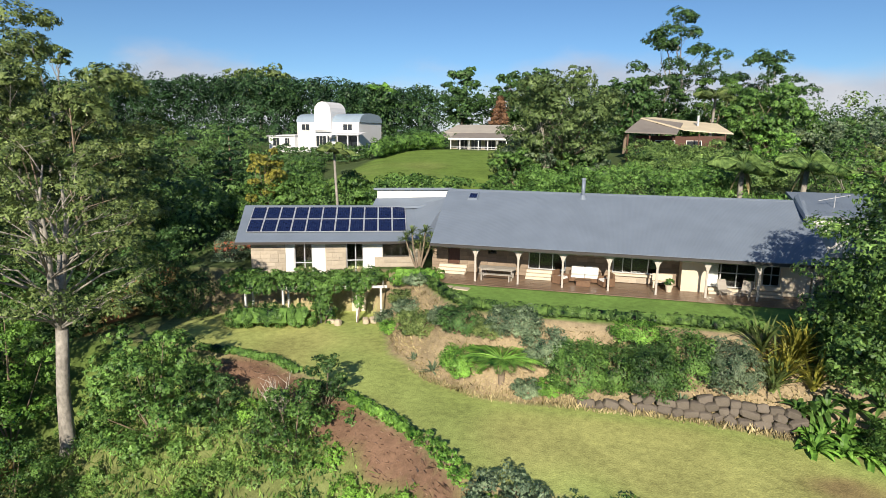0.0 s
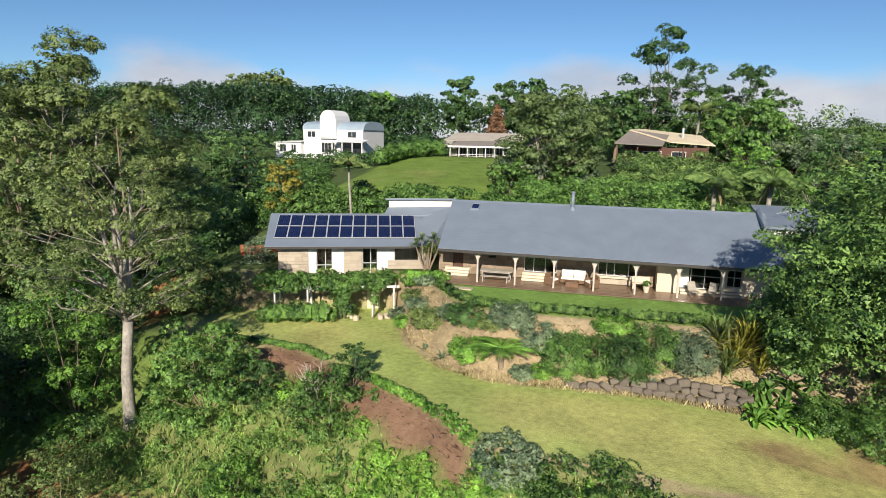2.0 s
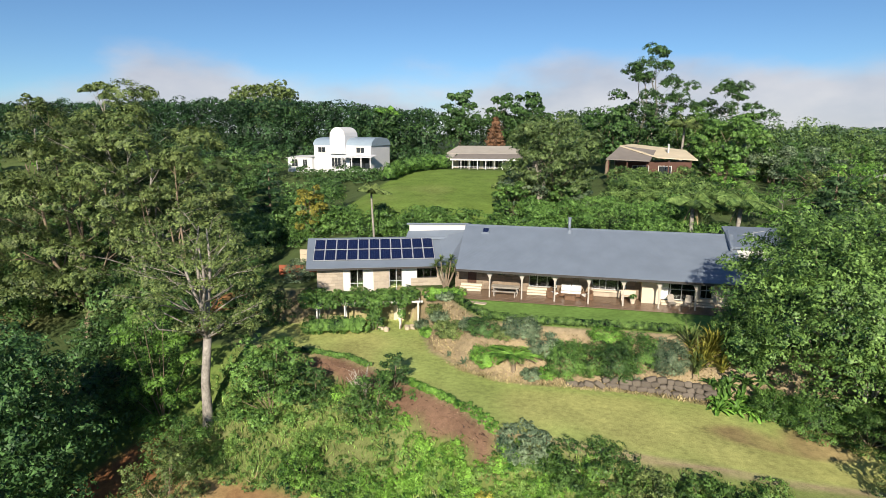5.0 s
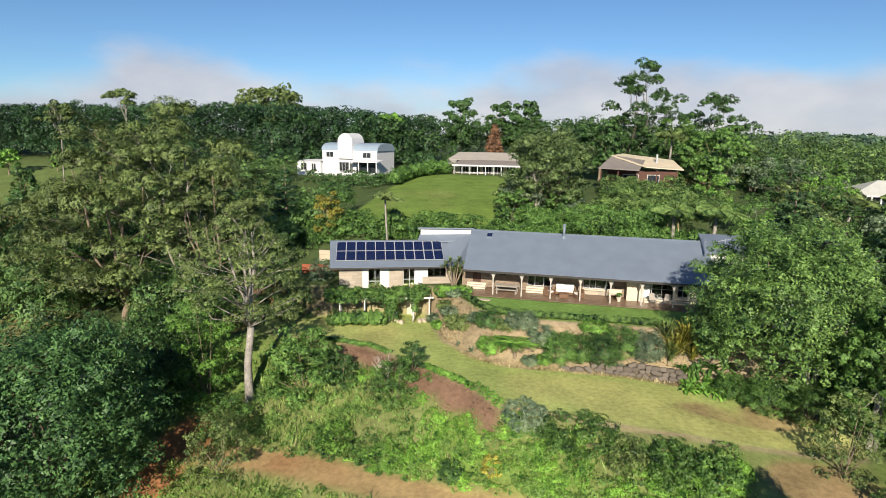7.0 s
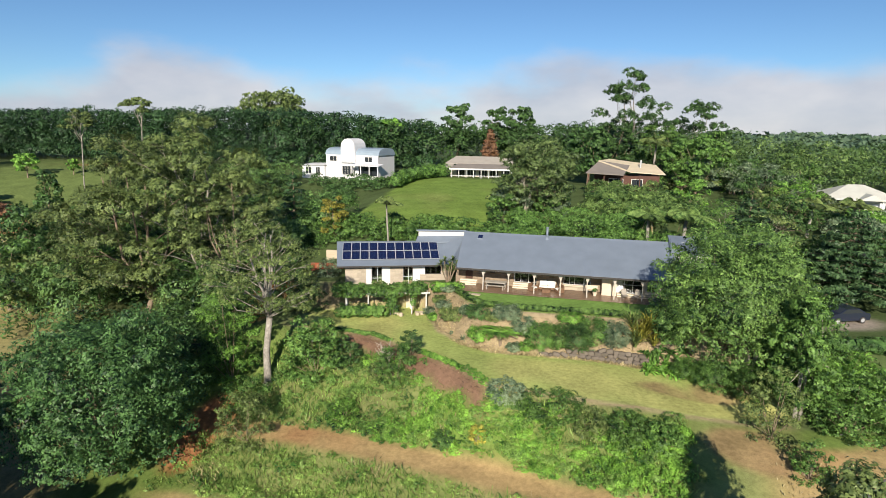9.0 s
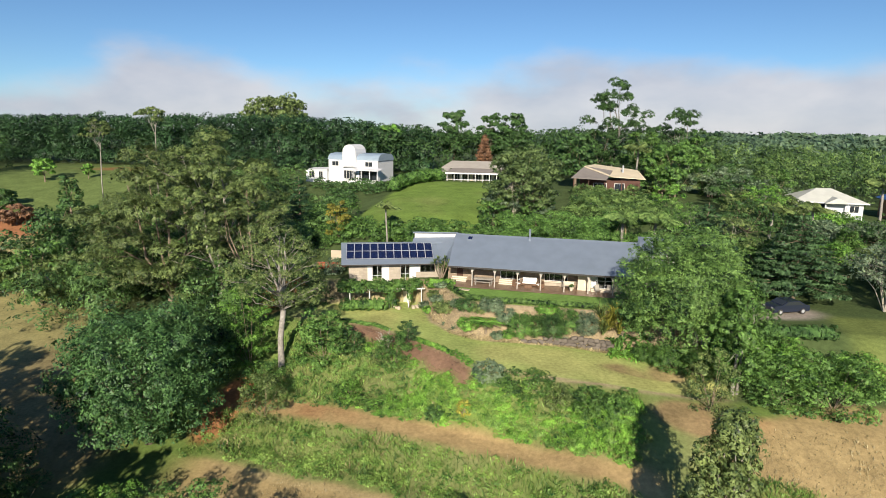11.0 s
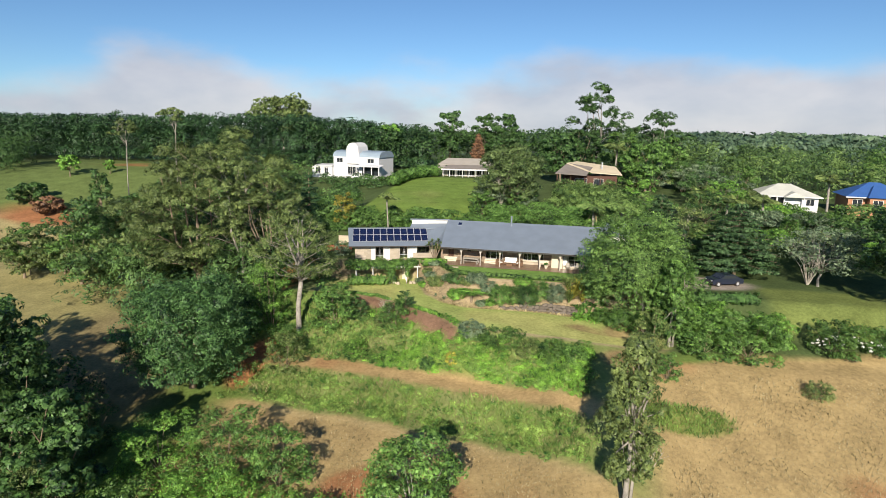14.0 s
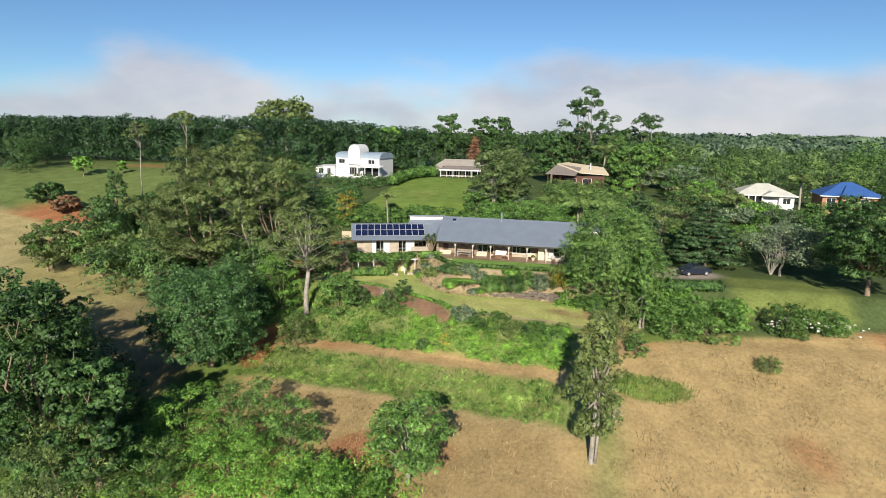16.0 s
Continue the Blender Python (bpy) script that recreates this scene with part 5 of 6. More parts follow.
for k in range(9):
    rosette("ginger_clump", 15.2 + 1.9 * ((k * 0.37) % 1), -7.3 - 1.6 * ((k * 0.61) % 1), 40, 2.6, 0.075, L_YELLOW if k % 3 else L_OLIVE, "tall yellow-green strap-leaved clump", (0.8, 1.5), 0.45, 140 + k, group="ginger clumps")
for k in range(15):
    rosette("broadleaf_clump", 16.4 + 3.4 * ((k * 0.43) % 1), -9.4 - 3.0 * ((k * 0.67) % 1), 20, 1.4, 0.17, L_BRIGHT if k % 3 else L_MID, "broad-leaved bright green clump", (0.4, 1.3), 0.6, 160 + k, group="broadleaf clumps")

# dry stone wall at the foot of the bank
dsw = thing("stone_wall", "low dry wall of dark rounded basalt boulders", "stone wall")
r = np.random.default_rng(17)
stones = []
for k in range(4):
    g = bmesh.new()
    bmesh.ops.create_icosphere(g, subdivisions=2, radius=0.5)
    for v in g.verts:
        c = v.co / 0.5
        v.co = Vector([math.copysign(abs(q) ** 0.55, q) for q in c]) * 0.42
        v.co *= 1 + 0.20 * noise.noise(v.co * 2.9 + Vector((k * 9, 0, 0)))
    me = bpy.data.meshes.new("boulder")
    g.to_mesh(me)
    g.free()
    me.materials.append(BASALT)
    stones.append(me)
for c, (x, end) in enumerate(((7.0, 15.9), (9.4, 15.8), (12.2, 15.7))):
    while x < end:
        s = 0.42 + 0.5 * r.random()
        y = float(along(TOE, x)) + 0.16 + 0.14 * c
        ob = link(new("boulder", stones[r.integers(4)]), dsw)
        ob.matrix_basis = Matrix.LocRotScale((x + s * 0.5, y + 0.05 * r.normal(), -3.05 + 0.16 + 0.34 * c + 0.04 * r.normal()), Euler((0.2 * r.normal(), 0.3 * r.normal(), r.random() * 0.5 - 0.25)), (s * 1.25, 0.46, 0.42 + 0.14 * r.random()))
        x += s * 0.94

# ---- front of the wing: pergola with vine, base walls ----
pg = thing("pergola", "white timber pergola below the wing", "pergola")
for s in (0.2, 2.6, 5.0, 7.4, 9.0):
    for o in (0.9, 3.0):
        p = wing(s, o, 0)
        part("post", Geo().box(p.x - 0.06, p.y - 0.06, -3.2, p.x + 0.06, p.y + 0.06, -0.75), WHITE, pg)
for o in (0.9, 3.0):
    part("beam", box_on(Geo(), 0.0, 9.4, o - 0.05, o + 0.05, -0.75, -0.58), WHITE, pg)
for k in range(9):
    part("rafter", box_on(Geo(), 0.3 + 1.1 * k, 0.36 + 1.1 * k, 0.5, 3.4, -0.58, -0.48), WHITE, pg)
r = np.random.default_rng(23)
vine = []
for k in range(90):
    p = wing(-1.2 + 10.0 * r.random(), 0.4 + 3.0 * r.random(), -0.35 + 0.25 * r.random())
    vine.append((p.x, p.y, p.z, 0.55, 0.55, 0.35))
for k in range(40):
    p = wing(-1.0 + 9.2 * r.random(), 3.15 + 0.25 * r.random(), -0.75 + 0.3 * r.random())
    vine.append((p.x, p.y, p.z, 0.45, 0.35, 0.4))
for k in range(16):
    p = wing((4.6, 5.2)[k % 2] + 0.5 * r.random(), 3.2, -0.6 - 2.2 * r.random())
    vine.append((p.x, p.y, p.z, 0.5, 0.4, 0.5))
for k in range(6):
    p = wing(7.4 + 0.3 * r.random(), 3.1, -0.6 - 1.5 * r.random())
    vine.append((p.x, p.y, p.z, 0.35, 0.35, 0.45))
vn = thing("vine", "green climbing vine spread over the pergola", "vine")
part("foliage", leaf_mesh("foliage", vine, 20000, 0.09, L_MID, 24, low=-0.6), L_MID, vn)
stg = Geo()
for s in (4.8, 5.3, 7.4):
    a, b = wing(s, 3.15, -3.1), wing(s + 0.2, 3.0, -0.5)
    stg.tube([a, a.lerp(b, 0.5) + Vector((0.1, 0.05, 0)), b], [0.06, 0.05, 0.03], 6)
part("stem", stg, BARK, vn)
a, b, c = wing(-0.4, 3.6, 0), wing(2.2, 3.7, 0), wing(4.1, 3.8, 0)
hedge_row("tall_hedge", [(a.x, a.y), (b.x, b.y), (c.x, c.y)], 1.5, 1.6, L_MID, "clipped green hedge in front of the pergola", 8000, 0.075, 75, z=-3.15)
lw = thing("garden_wall", "cream rendered wall with a low doorway under the terrace", "wall")
part("wall", box_on(Geo(), 6.9, 7.9, 0.25, 0.5, -3.3, -0.8), CREAM, lw)
part("wall", box_on(Geo(), 9.0, 10.4, 0.25, 0.5, -3.3, -0.55), CREAM, lw)
part("lintel", box_on(Geo(), 7.9, 9.0, 0.25, 0.5, -1.1, -0.7), WHITE, lw)
part("door", box_on(Geo(), 7.9, 9.0, 0.28, 0.33, -3.3, -1.1), SLATE_PAVER, lw, "pale timber door")
part("coping", box_on(Geo(), 7.6, 10.5, 0.1, 0.62, -0.55, -0.44), WHITE, lw)
part("side_wall", box_on(Geo(), 10.2, 10.4, 0.5, 2.4, -3.3, -1.3), CREAM, lw)
rr = np.random.default_rng(29)
for k in range(6):
    p = wing(5.6 + 3.0 * rr.random(), 2.7 + 1.0 * rr.random(), 0)
    ob = new("pale_rock", stones[k % 4])
    ob.data = ob.data.copy()
    ob.data.materials[0] = SLATE_PAVER
    ob.matrix_basis = Matrix.LocRotScale((p.x, p.y, -3.0 + 0.1 * rr.random()), Euler((0, 0, k)), (0.5 + 0.5 * rr.random(), 0.5, 0.3 + 0.3 * rr.random()))
    tagged(ob, "pale weathered garden rock", "rock", "garden rocks")
yu = thing("yucca_tree", "branching yucca with grey stems and spiky heads", "yucca", (-4.15, 1.0, 0.0))
g, heads = Geo(), Geo()
for k, (dx, dy, hh) in enumerate(((-0.9, 0, 2.3), (-0.4, -0.2, 2.8), (0.1, 0.1, 2.2), (0.5, -0.1, 2.9), (0.9, 0.1, 2.4), (-0.1, 0.3, 1.7), (0.6, 0.3, 1.8))):
    g.tube([(0, 0, -0.2), (dx * 0.3, dy * 0.3, 0.6), (dx * 0.8, dy, hh * 0.7), (dx, dy, hh)], [0.10, 0.07, 0.055, 0.045], 7)
    for j in range(46):
        blade(heads, (dx, dy, hh), j * 2.4, 0.75, 0.05, -0.3 + 1.7 * ((j * 0.37) % 1), 0.25, 3)
part("stem", g, BARK, yu)
part("foliage", heads, L_OLIVE, yu)
for k, (x, y, w, d) in enumerate(((-1.5, -2.0, 1.0, 0.55), (-0.4, -2.2, 1.0, 0.6), (-2.4, -1.6, 0.8, 0.5))):
    solo("stepping_slab", Geo().box(-w / 2, -d / 2, -0.08, w / 2, d / 2, 0.03, 0.02), SLATE_PAVER, "pale rectangular stone slab set in the lawn", "paving", group="stepping slabs", loc=(x, y, on(x, y) + 0.03), rz=-6)

# ---- verandah furniture ----
def bench_table():
    t = thing("picnic_table", "long weathered timber outdoor table", "table", (1.25, 1.15, 0), 0)
    for k in range(5):
        part("plank", Geo().box(-1.2, -0.42 + 0.17 * k, 0.70, 1.2, -0.26 + 0.17 * k, 0.75, 0.01), TIMBER, t)
    for sx in (-1.0, 1.0):
        for sy in (-0.36, 0.36):
            part("leg", Geo().box(sx - 0.045, sy - 0.045, 0, sx + 0.045, sy + 0.045, 0.70), TIMBER, t)
    part("apron", Geo().box(-1.05, -0.36, 0.60, 1.05, -0.33, 0.70), TIMBER, t)
    for y in (0.42, 1.88):
        b = thing("bench", "weathered timber bench beside the table", "bench", (1.25, y, 0), 0, "benches")
        for k in range(2):
            part("plank", Geo().box(-1.1, -0.17 + 0.18 * k, 0.41, 1.1, -0.01 + 0.18 * k, 0.45, 0.01), TIMBER, b)
        for sx in (-0.9, 0.9):
            part("leg", Geo().box(sx - 0.04, -0.14, 0, sx + 0.04, 0.14, 0.41), TIMBER, b)


bench_table()
WICKER = paint("brown_wicker", (0.17, 0.10, 0.06), 0.8, 0.3, 6, 60, 0.4)
CUSHION = paint("white_cushion", (0.8, 0.79, 0.77), 0.9, 0.05, 4, 30, 0.1)
sf = thing("outdoor_sofa", "white cushioned outdoor sofa against the stone wall", "sofa", (6.85, 1.95, 0))
part("base", Geo().box(-0.9, -0.42, 0.08, 0.9, 0.42, 0.34, 0.03), WICKER, sf)
for k in range(2):
    part("seat_cushion", Geo().box(-0.86 + 0.87 * k, -0.42, 0.34, -0.01 + 0.87 * k, 0.25, 0.50, 0.05), CUSHION, sf)
    part("back_cushion", Geo().box(-0.86 + 0.87 * k, 0.2, 0.45, -0.01 + 0.87 * k, 0.42, 0.98, 0.06), CUSHION, sf)
for sx in (-0.98, 0.9):
    part("arm", Geo().box(sx, -0.42, 0.08, sx + 0.1, 0.42, 0.62, 0.03), WICKER, sf)
for k, (x, y, rz) in enumerate(((5.35, 1.05, 60), (8.2, 1.1, -60))):
    ch = thing("wicker_armchair", "brown wicker armchair with white cushion", "armchair", (x, y, 0), rz, "armchairs")
    part("base", Geo().box(-0.38, -0.38, 0.06, 0.38, 0.38, 0.36, 0.04), WICKER, ch)
    part("backrest", Geo().box(-0.38, 0.28, 0.36, 0.38, 0.40, 0.86, 0.05), WICKER, ch)
    for sx in (-0.44, 0.36):
        part("arm", Geo().box(sx, -0.36, 0.06, sx + 0.08, 0.38, 0.60, 0.03), WICKER, ch)
    part("cushion", Geo().box(-0.34, -0.36, 0.36, 0.34, 0.27, 0.48, 0.05), CUSHION, ch)
ct = thing("coffee_table", "low brown wicker coffee table", "table", (6.8, 0.85, 0))
part("top", Geo().box(-0.5, -0.3, 0.32, 0.5, 0.3, 0.38, 0.02), WICKER, ct)
part("base", Geo().box(-0.44, -0.25, 0.0, 0.44, 0.25, 0.32), WICKER, ct)
gb = thing("timber_bench", "pale timber garden bench", "bench", (11.6, 1.75, 0))
part("seat", Geo().box(-0.6, -0.22, 0.38, 0.6, 0.22, 0.44, 0.01), CREAM, gb)
part("backrest", Geo().box(-0.6, 0.2, 0.44, 0.6, 0.25, 0.85, 0.01), CREAM, gb)
for sx in (-0.52, 0.52):
    part("leg", Geo().box(sx - 0.05, -0.2, 0, sx + 0.05, 0.2, 0.38), CREAM, gb)
pt = thing("plant_pot", "tapered cream pot with a small leafy plant", "plant pot", (11.9, 0.85, 0))
part("pot", Geo().tube([(0, 0, 0), (0, 0, 0.05), (0, 0, 0.42), (0, 0, 0.46)], [0.15, 0.16, 0.25, 0.27], 14), CREAM, pt)
part("plant", leaf_mesh("plant", [(0, 0, 0.6, 0.28, 0.28, 0.22)], 260, 0.09, L_MID, 33), L_MID, pt)
for k, (x, y, rz) in enumerate(((15.0, 0.55, 20), (16.1, 0.6, -25))):
    lc = thing("folding_chair", "light folding timber deck chair", "chair", (x, y, 0), rz, "deck chairs")
    part("seat", Geo().box(-0.28, -0.3, 0.36, 0.28, 0.28, 0.40), TIMBER, lc)
    part("backrest", Geo().slab([(-0.28, 0.26, 0.4), (0.28, 0.26, 0.4), (0.28, 0.55, 0.95), (-0.28, 0.55, 0.95)], (0, 0.03, 0.01)), TIMBER, lc)
    for sx in (-0.26, 0.26):
        part("leg", Geo().tube([(sx, -0.3, 0), (sx, 0.25, 0.4)], [0.02, 0.02], 5).tube([(sx, 0.3, 0), (sx, -0.25, 0.4)], [0.02, 0.02], 5), TIMBER, lc)

# ---- the hill houses ----
def plain_window(parent, x0, x1, z0, z1, bars=1, y=0.0, mat=None):
    w = link(new("window"), parent)
    fr = Geo()
    for a, b, c, d in ((x0, x1, z0, z0 + 0.08), (x0, x1, z1 - 0.08, z1), (x0, x0 + 0.08, z0 + 0.08, z1 - 0.08), (x1 - 0.08, x1, z0 + 0.08, z1 - 0.08)):
        fr.box(a, y - 0.06, c, b, y - 0.004, d)
    for k in range(bars):
        xm = x0 + (x1 - x0) * (k + 1) / (bars + 1)
        fr.box(xm - 0.035, y - 0.055, z0 + 0.08, xm + 0.035, y - 0.006, z1 - 0.08)
    part("window_frame", fr, WHITE, w)
    part("pane", Geo().box(x0 + 0.08, y - 0.03, z0 + 0.08, x1 - 0.08, y - 0.008, z1 - 0.08), DARK_GLASS, w)


DARK_GLASS = paint("dark_glass", (0.03, 0.036, 0.042), 0.08, 0.1, spec=0.6)
STONE_WHITE = paint("white_render", (0.66, 0.66, 0.67), 0.8, 0.05, 1.0, 12, 0.1)
TAN_ROOF = roof_metal("sand_roof", (0.62, 0.53, 0.38), 0.7)
DULL_ROOF = roof_metal("dull_tan_roof", (0.37, 0.335, 0.29), 0.75)
PALE_ROOF = roof_metal("pale_roof", (0.55, 0.55, 0.49), 0.7)
BROWN_TILE = roof_metal("brown_tile_roof", (0.21, 0.185, 0.165), 0.8)
BLUE_ROOF = roof_metal("blue_tile_roof", (0.045, 0.12, 0.34), 0.5)
RED_TIMBER = paint("red_brown_boards", (0.095, 0.042, 0.028), 0.7, 0.2, 1.5, 14, 0.1)
BRICK_WALL = paint("orange_brick", (0.42, 0.21, 0.12), 0.85, 0.18, 1.5, 18, 0.2)

wh = thing("white_house", "white two-storey house with curved roof and round-topped dormer", "house", (-48.2, 65.8, 6.7), -9)
part("wall", Geo().box(0, 0, -1, 13.6, 8, 4.7), STONE_WHITE, wh, "white rendered wall")
g = Geo()
prof = [(0.0, 4.7), (0.1, 5.2), (0.6, 5.75), (1.5, 6.15), (4, 6.35), (6.5, 6.15), (7.4, 5.75), (7.9, 5.2), (8.0, 4.7)]
v = [(x, y - 0.0, z) for x in (-0.2, 13.8) for y, z in prof]
n = len(prof)
g.add(v, [(i, i + 1, n + i + 1, n + i) for i in range(n - 1)] + [tuple(range(n - 1, -1, -1)), tuple(range(n, 2 * n))])
part("roof", g, roof_metal("light_blue_roof", (0.27, 0.34, 0.41)), wh, "pale blue curved metal roof", smooth=False)
g = Geo()
prof = [(4.3, 3.0), (4.3, 6.6)] + [(6.1 + 1.8 * math.cos(a), 6.6 + 1.8 * math.sin(a)) for a in (2.75, 2.36, 1.97, 1.57, 1.18, 0.78, 0.4)] + [(7.9, 6.6), (7.9, 3.0)]
g.slab([(x, -0.5, z) for x, z in prof], (0, 5.0, 0))
part("dormer", g, STONE_WHITE, wh, "white round-topped dormer")
part("balcony_panel", Geo().box(4.5, -0.62, 3.2, 7.7, -0.5, 4.7), STONE_WHITE, wh)
plain_window(wh, 1.0, 2.9, 3.2, 4.4, 1)
plain_window(wh, 10.2, 12.2, 3.2, 4.4, 1)
plain_window(wh, 4.6, 7.6, 0.3, 2.3, 3, -0.5)
part("porch_roof", Geo().slab([(8.0, -2.4, 2.55), (15.0, -2.4, 2.55), (15.0, 0.1, 2.95), (8.0, 0.1, 2.95)], (0, 0, -0.15)), STONE_WHITE, wh)
# Thin dark sheet on the wall stands in for shade under the porch.
part("porch_opening", Geo().box(8.6, -0.02, 0.1, 13.3, -0.004, 2.3), DARK_GLASS, wh)
for x in (8.2, 10.4, 12.6, 14.7):
    part("porch_post", Geo().box(x - 0.09, -2.3, -0.6, x + 0.09, -2.12, 2.5), STONE_WHITE, wh)
part("annex", Geo().box(-6.2, -0.8, -1.0, -0.002, 4, 2.1), STONE_WHITE, wh, "low white annex")
part("annex_roof", Geo().slab([(-6.5, -1.1, 2.15), (0.2, -1.1, 2.35), (0.2, 4.2, 2.6), (-6.5, 4.2, 2.4)], (0, 0, -0.15)), STONE_WHITE, wh)
plain_window(wh, -5.2, -3.6, 0.2, 1.8, 1, -0.8)
plain_window(wh, -2.4, -1.2, 0.2, 1.8, 1, -0.8)

hb = thing("hill_house", "low house with dull tan roof and long white-framed verandah", "house", (-21.2, 70, 6.4), 3)
part("wall", Geo().box(1.2, 2.4, -0.8, 15.6, 10, 2.6), CREAM, hb)
part("roof", Geo().slab([(0, 1.8, 3.4), (16.2, 1.8, 3.4), (14.5, 6.0, 4.9), (2.0, 6.0, 4.9)], (0, 0, -0.15)), DULL_ROOF, hb, "dull grey-tan sheet roof")
part("roof", Geo().slab([(2.0, 6.0, 4.9), (14.5, 6.0, 4.9), (16.2, 10.6, 3.4), (0, 10.6, 3.4)], (0, 0, -0.15)), DULL_ROOF, hb)
part("verandah_roof", Geo().slab([(1.6, -0.9, 2.45), (16.0, -0.9, 2.45), (15.6, 2.2, 3.5), (3.2, 2.2, 3.5)], (0, 0, -0.12)), BROWN_TILE, hb, "grey-brown verandah roof")
part("gable_roof", Geo().slab([(-0.6, -0.2, 2.6), (2.0, -0.4, 2.5), (2.6, 5.5, 4.7), (0.2, 5.5, 3.6)], (0, 0, -0.12)), DULL_ROOF, hb)
part("fascia", Geo().box(1.5, -1.02, 2.1, 16.1, -0.9, 2.42), STONE_WHITE, hb)
part("floor", Geo().box(1.4, -0.9, -0.8, 16.0, 2.4, 0.05), CREAM, hb)
for k in range(9):
    part("post", Geo().box(1.9 + 1.7 * k, -0.8, 0.05, 2.04 + 1.7 * k, -0.66, 2.1), STONE_WHITE, hb)
for k in range(5):
    plain_window(hb, 2.6 + 2.6 * k, 4.6 + 2.6 * k, 0.3, 2.1, 2, 2.4)
part("railing", Geo().box(1.9, -0.78, 0.75, 15.6, -0.70, 0.85), STONE_WHITE, hb)

sh = thing("timber_house", "dark red timber house under a wide pale roof", "house", (10.6, 48.5, 5.9), 0)
part("roof", Geo().slab([(-0.2, 0.0, 4.1), (6.4, -0.6, 3.9), (7.6, 4.0, 5.4), (2.2, 5.0, 6.1)], (0, 0, -0.14)), BROWN_TILE, sh)
part("roof", Geo().slab([(2.0, 4.6, 6.1), (7.6, 0.8, 4.4), (13.8, 2.2, 4.0), (12.6, 7.6, 5.4), (4.2, 9.0, 6.3)], (0, 0, -0.14)), TAN_ROOF, sh, "wide sand-coloured sheet roof")
part("wall", Geo().box(1.4, 2.4, -1, 12.8, 8.5, 3.6), RED_TIMBER, sh, "red-brown board wall")
part("deck", Geo().box(0.0, 0.2, 0.6, 12.6, 2.4, 0.8), RED_TIMBER, sh)
for x in (0.2, 3.0, 6.0, 9.2, 12.4):
    part("post", Geo().box(x, 0.25, -1.2, x + 0.18, 0.43, 3.9 if x > 0.5 else 3.8), RED_TIMBER, sh)
part("railing", Geo().box(0.2, 0.28, 1.6, 12.4, 0.36, 1.7), RED_TIMBER, sh)
plain_window(sh, 4.0, 6.6, 1.0, 3.0, 2, 2.4)
plain_window(sh, 8.0, 10.0, 1.0, 3.0, 1, 2.4)
part("flue", Geo().tube([(9.6, 4.5, 4.6), (9.6, 4.5, 6.4)], [0.16, 0.16], 8), ALU, sh)


def hip_house(name, label, x, y, z, w, d, h, rise, rmat, wmat, rz, over=0.7):
    t = thing(name, label, "house", (x, y, z), rz)
    part("wall", Geo().box(0, 0, -2, w, d, h), wmat, t)
    a = [(-over, -over, h), (w + over, -over, h), (w + over, d + over, h), (-over, d + over, h), (d * 0.5, d * 0.5, h + rise), (w - d * 0.5, d * 0.5, h + rise)]
    g = Geo().add(a, [(0, 1, 5, 4), (1, 2, 5), (2, 3, 4, 5), (3, 0, 4), (3, 2, 1, 0)])
    part("roof", g, rmat, t)
    part("fascia", Geo().box(-over, -over - 0.06, h - 0.2, w + over, -over, h + 0.02), STONE_WHITE, t)
    return t


ho = hip_house("cream_house", "white house with a low pale roof among trees", 53.0, 57.5, 3.6, 11.5, 9, 2.5, 2.3, PALE_ROOF, STONE_WHITE, -4)
part("portico", Geo().add([(4.6, -1.9, 2.4), (8.6, -1.9, 2.4), (6.6, -1.9, 3.5), (4.6, 2, 2.4), (8.6, 2, 2.4), (6.6, 3.5, 3.5)], [(0, 1, 2), (0, 2, 5, 3), (1, 4, 5, 2), (0, 3, 4, 1)]), PALE_ROOF, ho)
# No hollow here: a flat dark sheet gives the shade of one.
part("recess", Geo().box(0.6, -0.02, 0.2, 5.2, -0.004, 2.2), DARK_GLASS, ho)
for x in (0.6, 2.0, 3.4, 4.8, 8.4):
    part("post", Geo().box(x, -1.1, -1, x + 0.22, -0.9, 2.5), STONE_WHITE, ho)
plain_window(ho, 9.2, 10.8, 0.6, 2.0, 1)
hl = hip_house("brick_house", "orange brick house with bright blue tiled roof", 70.6, 58.5, 2.4, 11, 9, 4.0, 2.8, BLUE_ROOF, BRICK_WALL, -6)
part("bay", Geo().box(3.4, -1.5, -2, 6.4, 0.002, 4.0), BRICK_WALL, hl)
part("bay_roof", Geo().add([(3.0, -2.0, 4.0), (6.8, -2.0, 4.0), (4.9, 2.5, 6.3), (3.0, 1, 4.0), (6.8, 1, 4.0)], [(0, 1, 2), (1, 4, 2), (0, 2, 3), (0, 3, 4, 1)]), BLUE_ROOF, hl)
plain_window(hl, 0.8, 2.6, 1.8, 3.5, 1)
plain_window(hl, 7.2, 8.8, 1.8, 3.5, 1)
plain_window(hl, 4.0, 5.8, 1.8, 3.5, 1, -1.5)

# ---- side yard by the wing ----
yd = thing("retaining_wall", "orange-stained timber retaining wall beside the wing", "wall", (-22.5, 4.2, 0.0), 8)
for k in range(4):
    part("sleeper", Geo().box(0, 0, -1.0 + 0.42 * k, 4.0, 0.2, -0.62 + 0.42 * k, 0.02), TERRACOTTA_RED, yd)
bw = thing("block_wall", "pale weathered block wall above the yard", "wall", (-22.6, 9.0, 0.3), 6)
for k in range(3):
    part("course", Geo().box(0, 0, -0.6 + 0.55 * k, 5.0, 0.3, -0.07 + 0.55 * k, 0.02), SLATE_PAVER, bw)

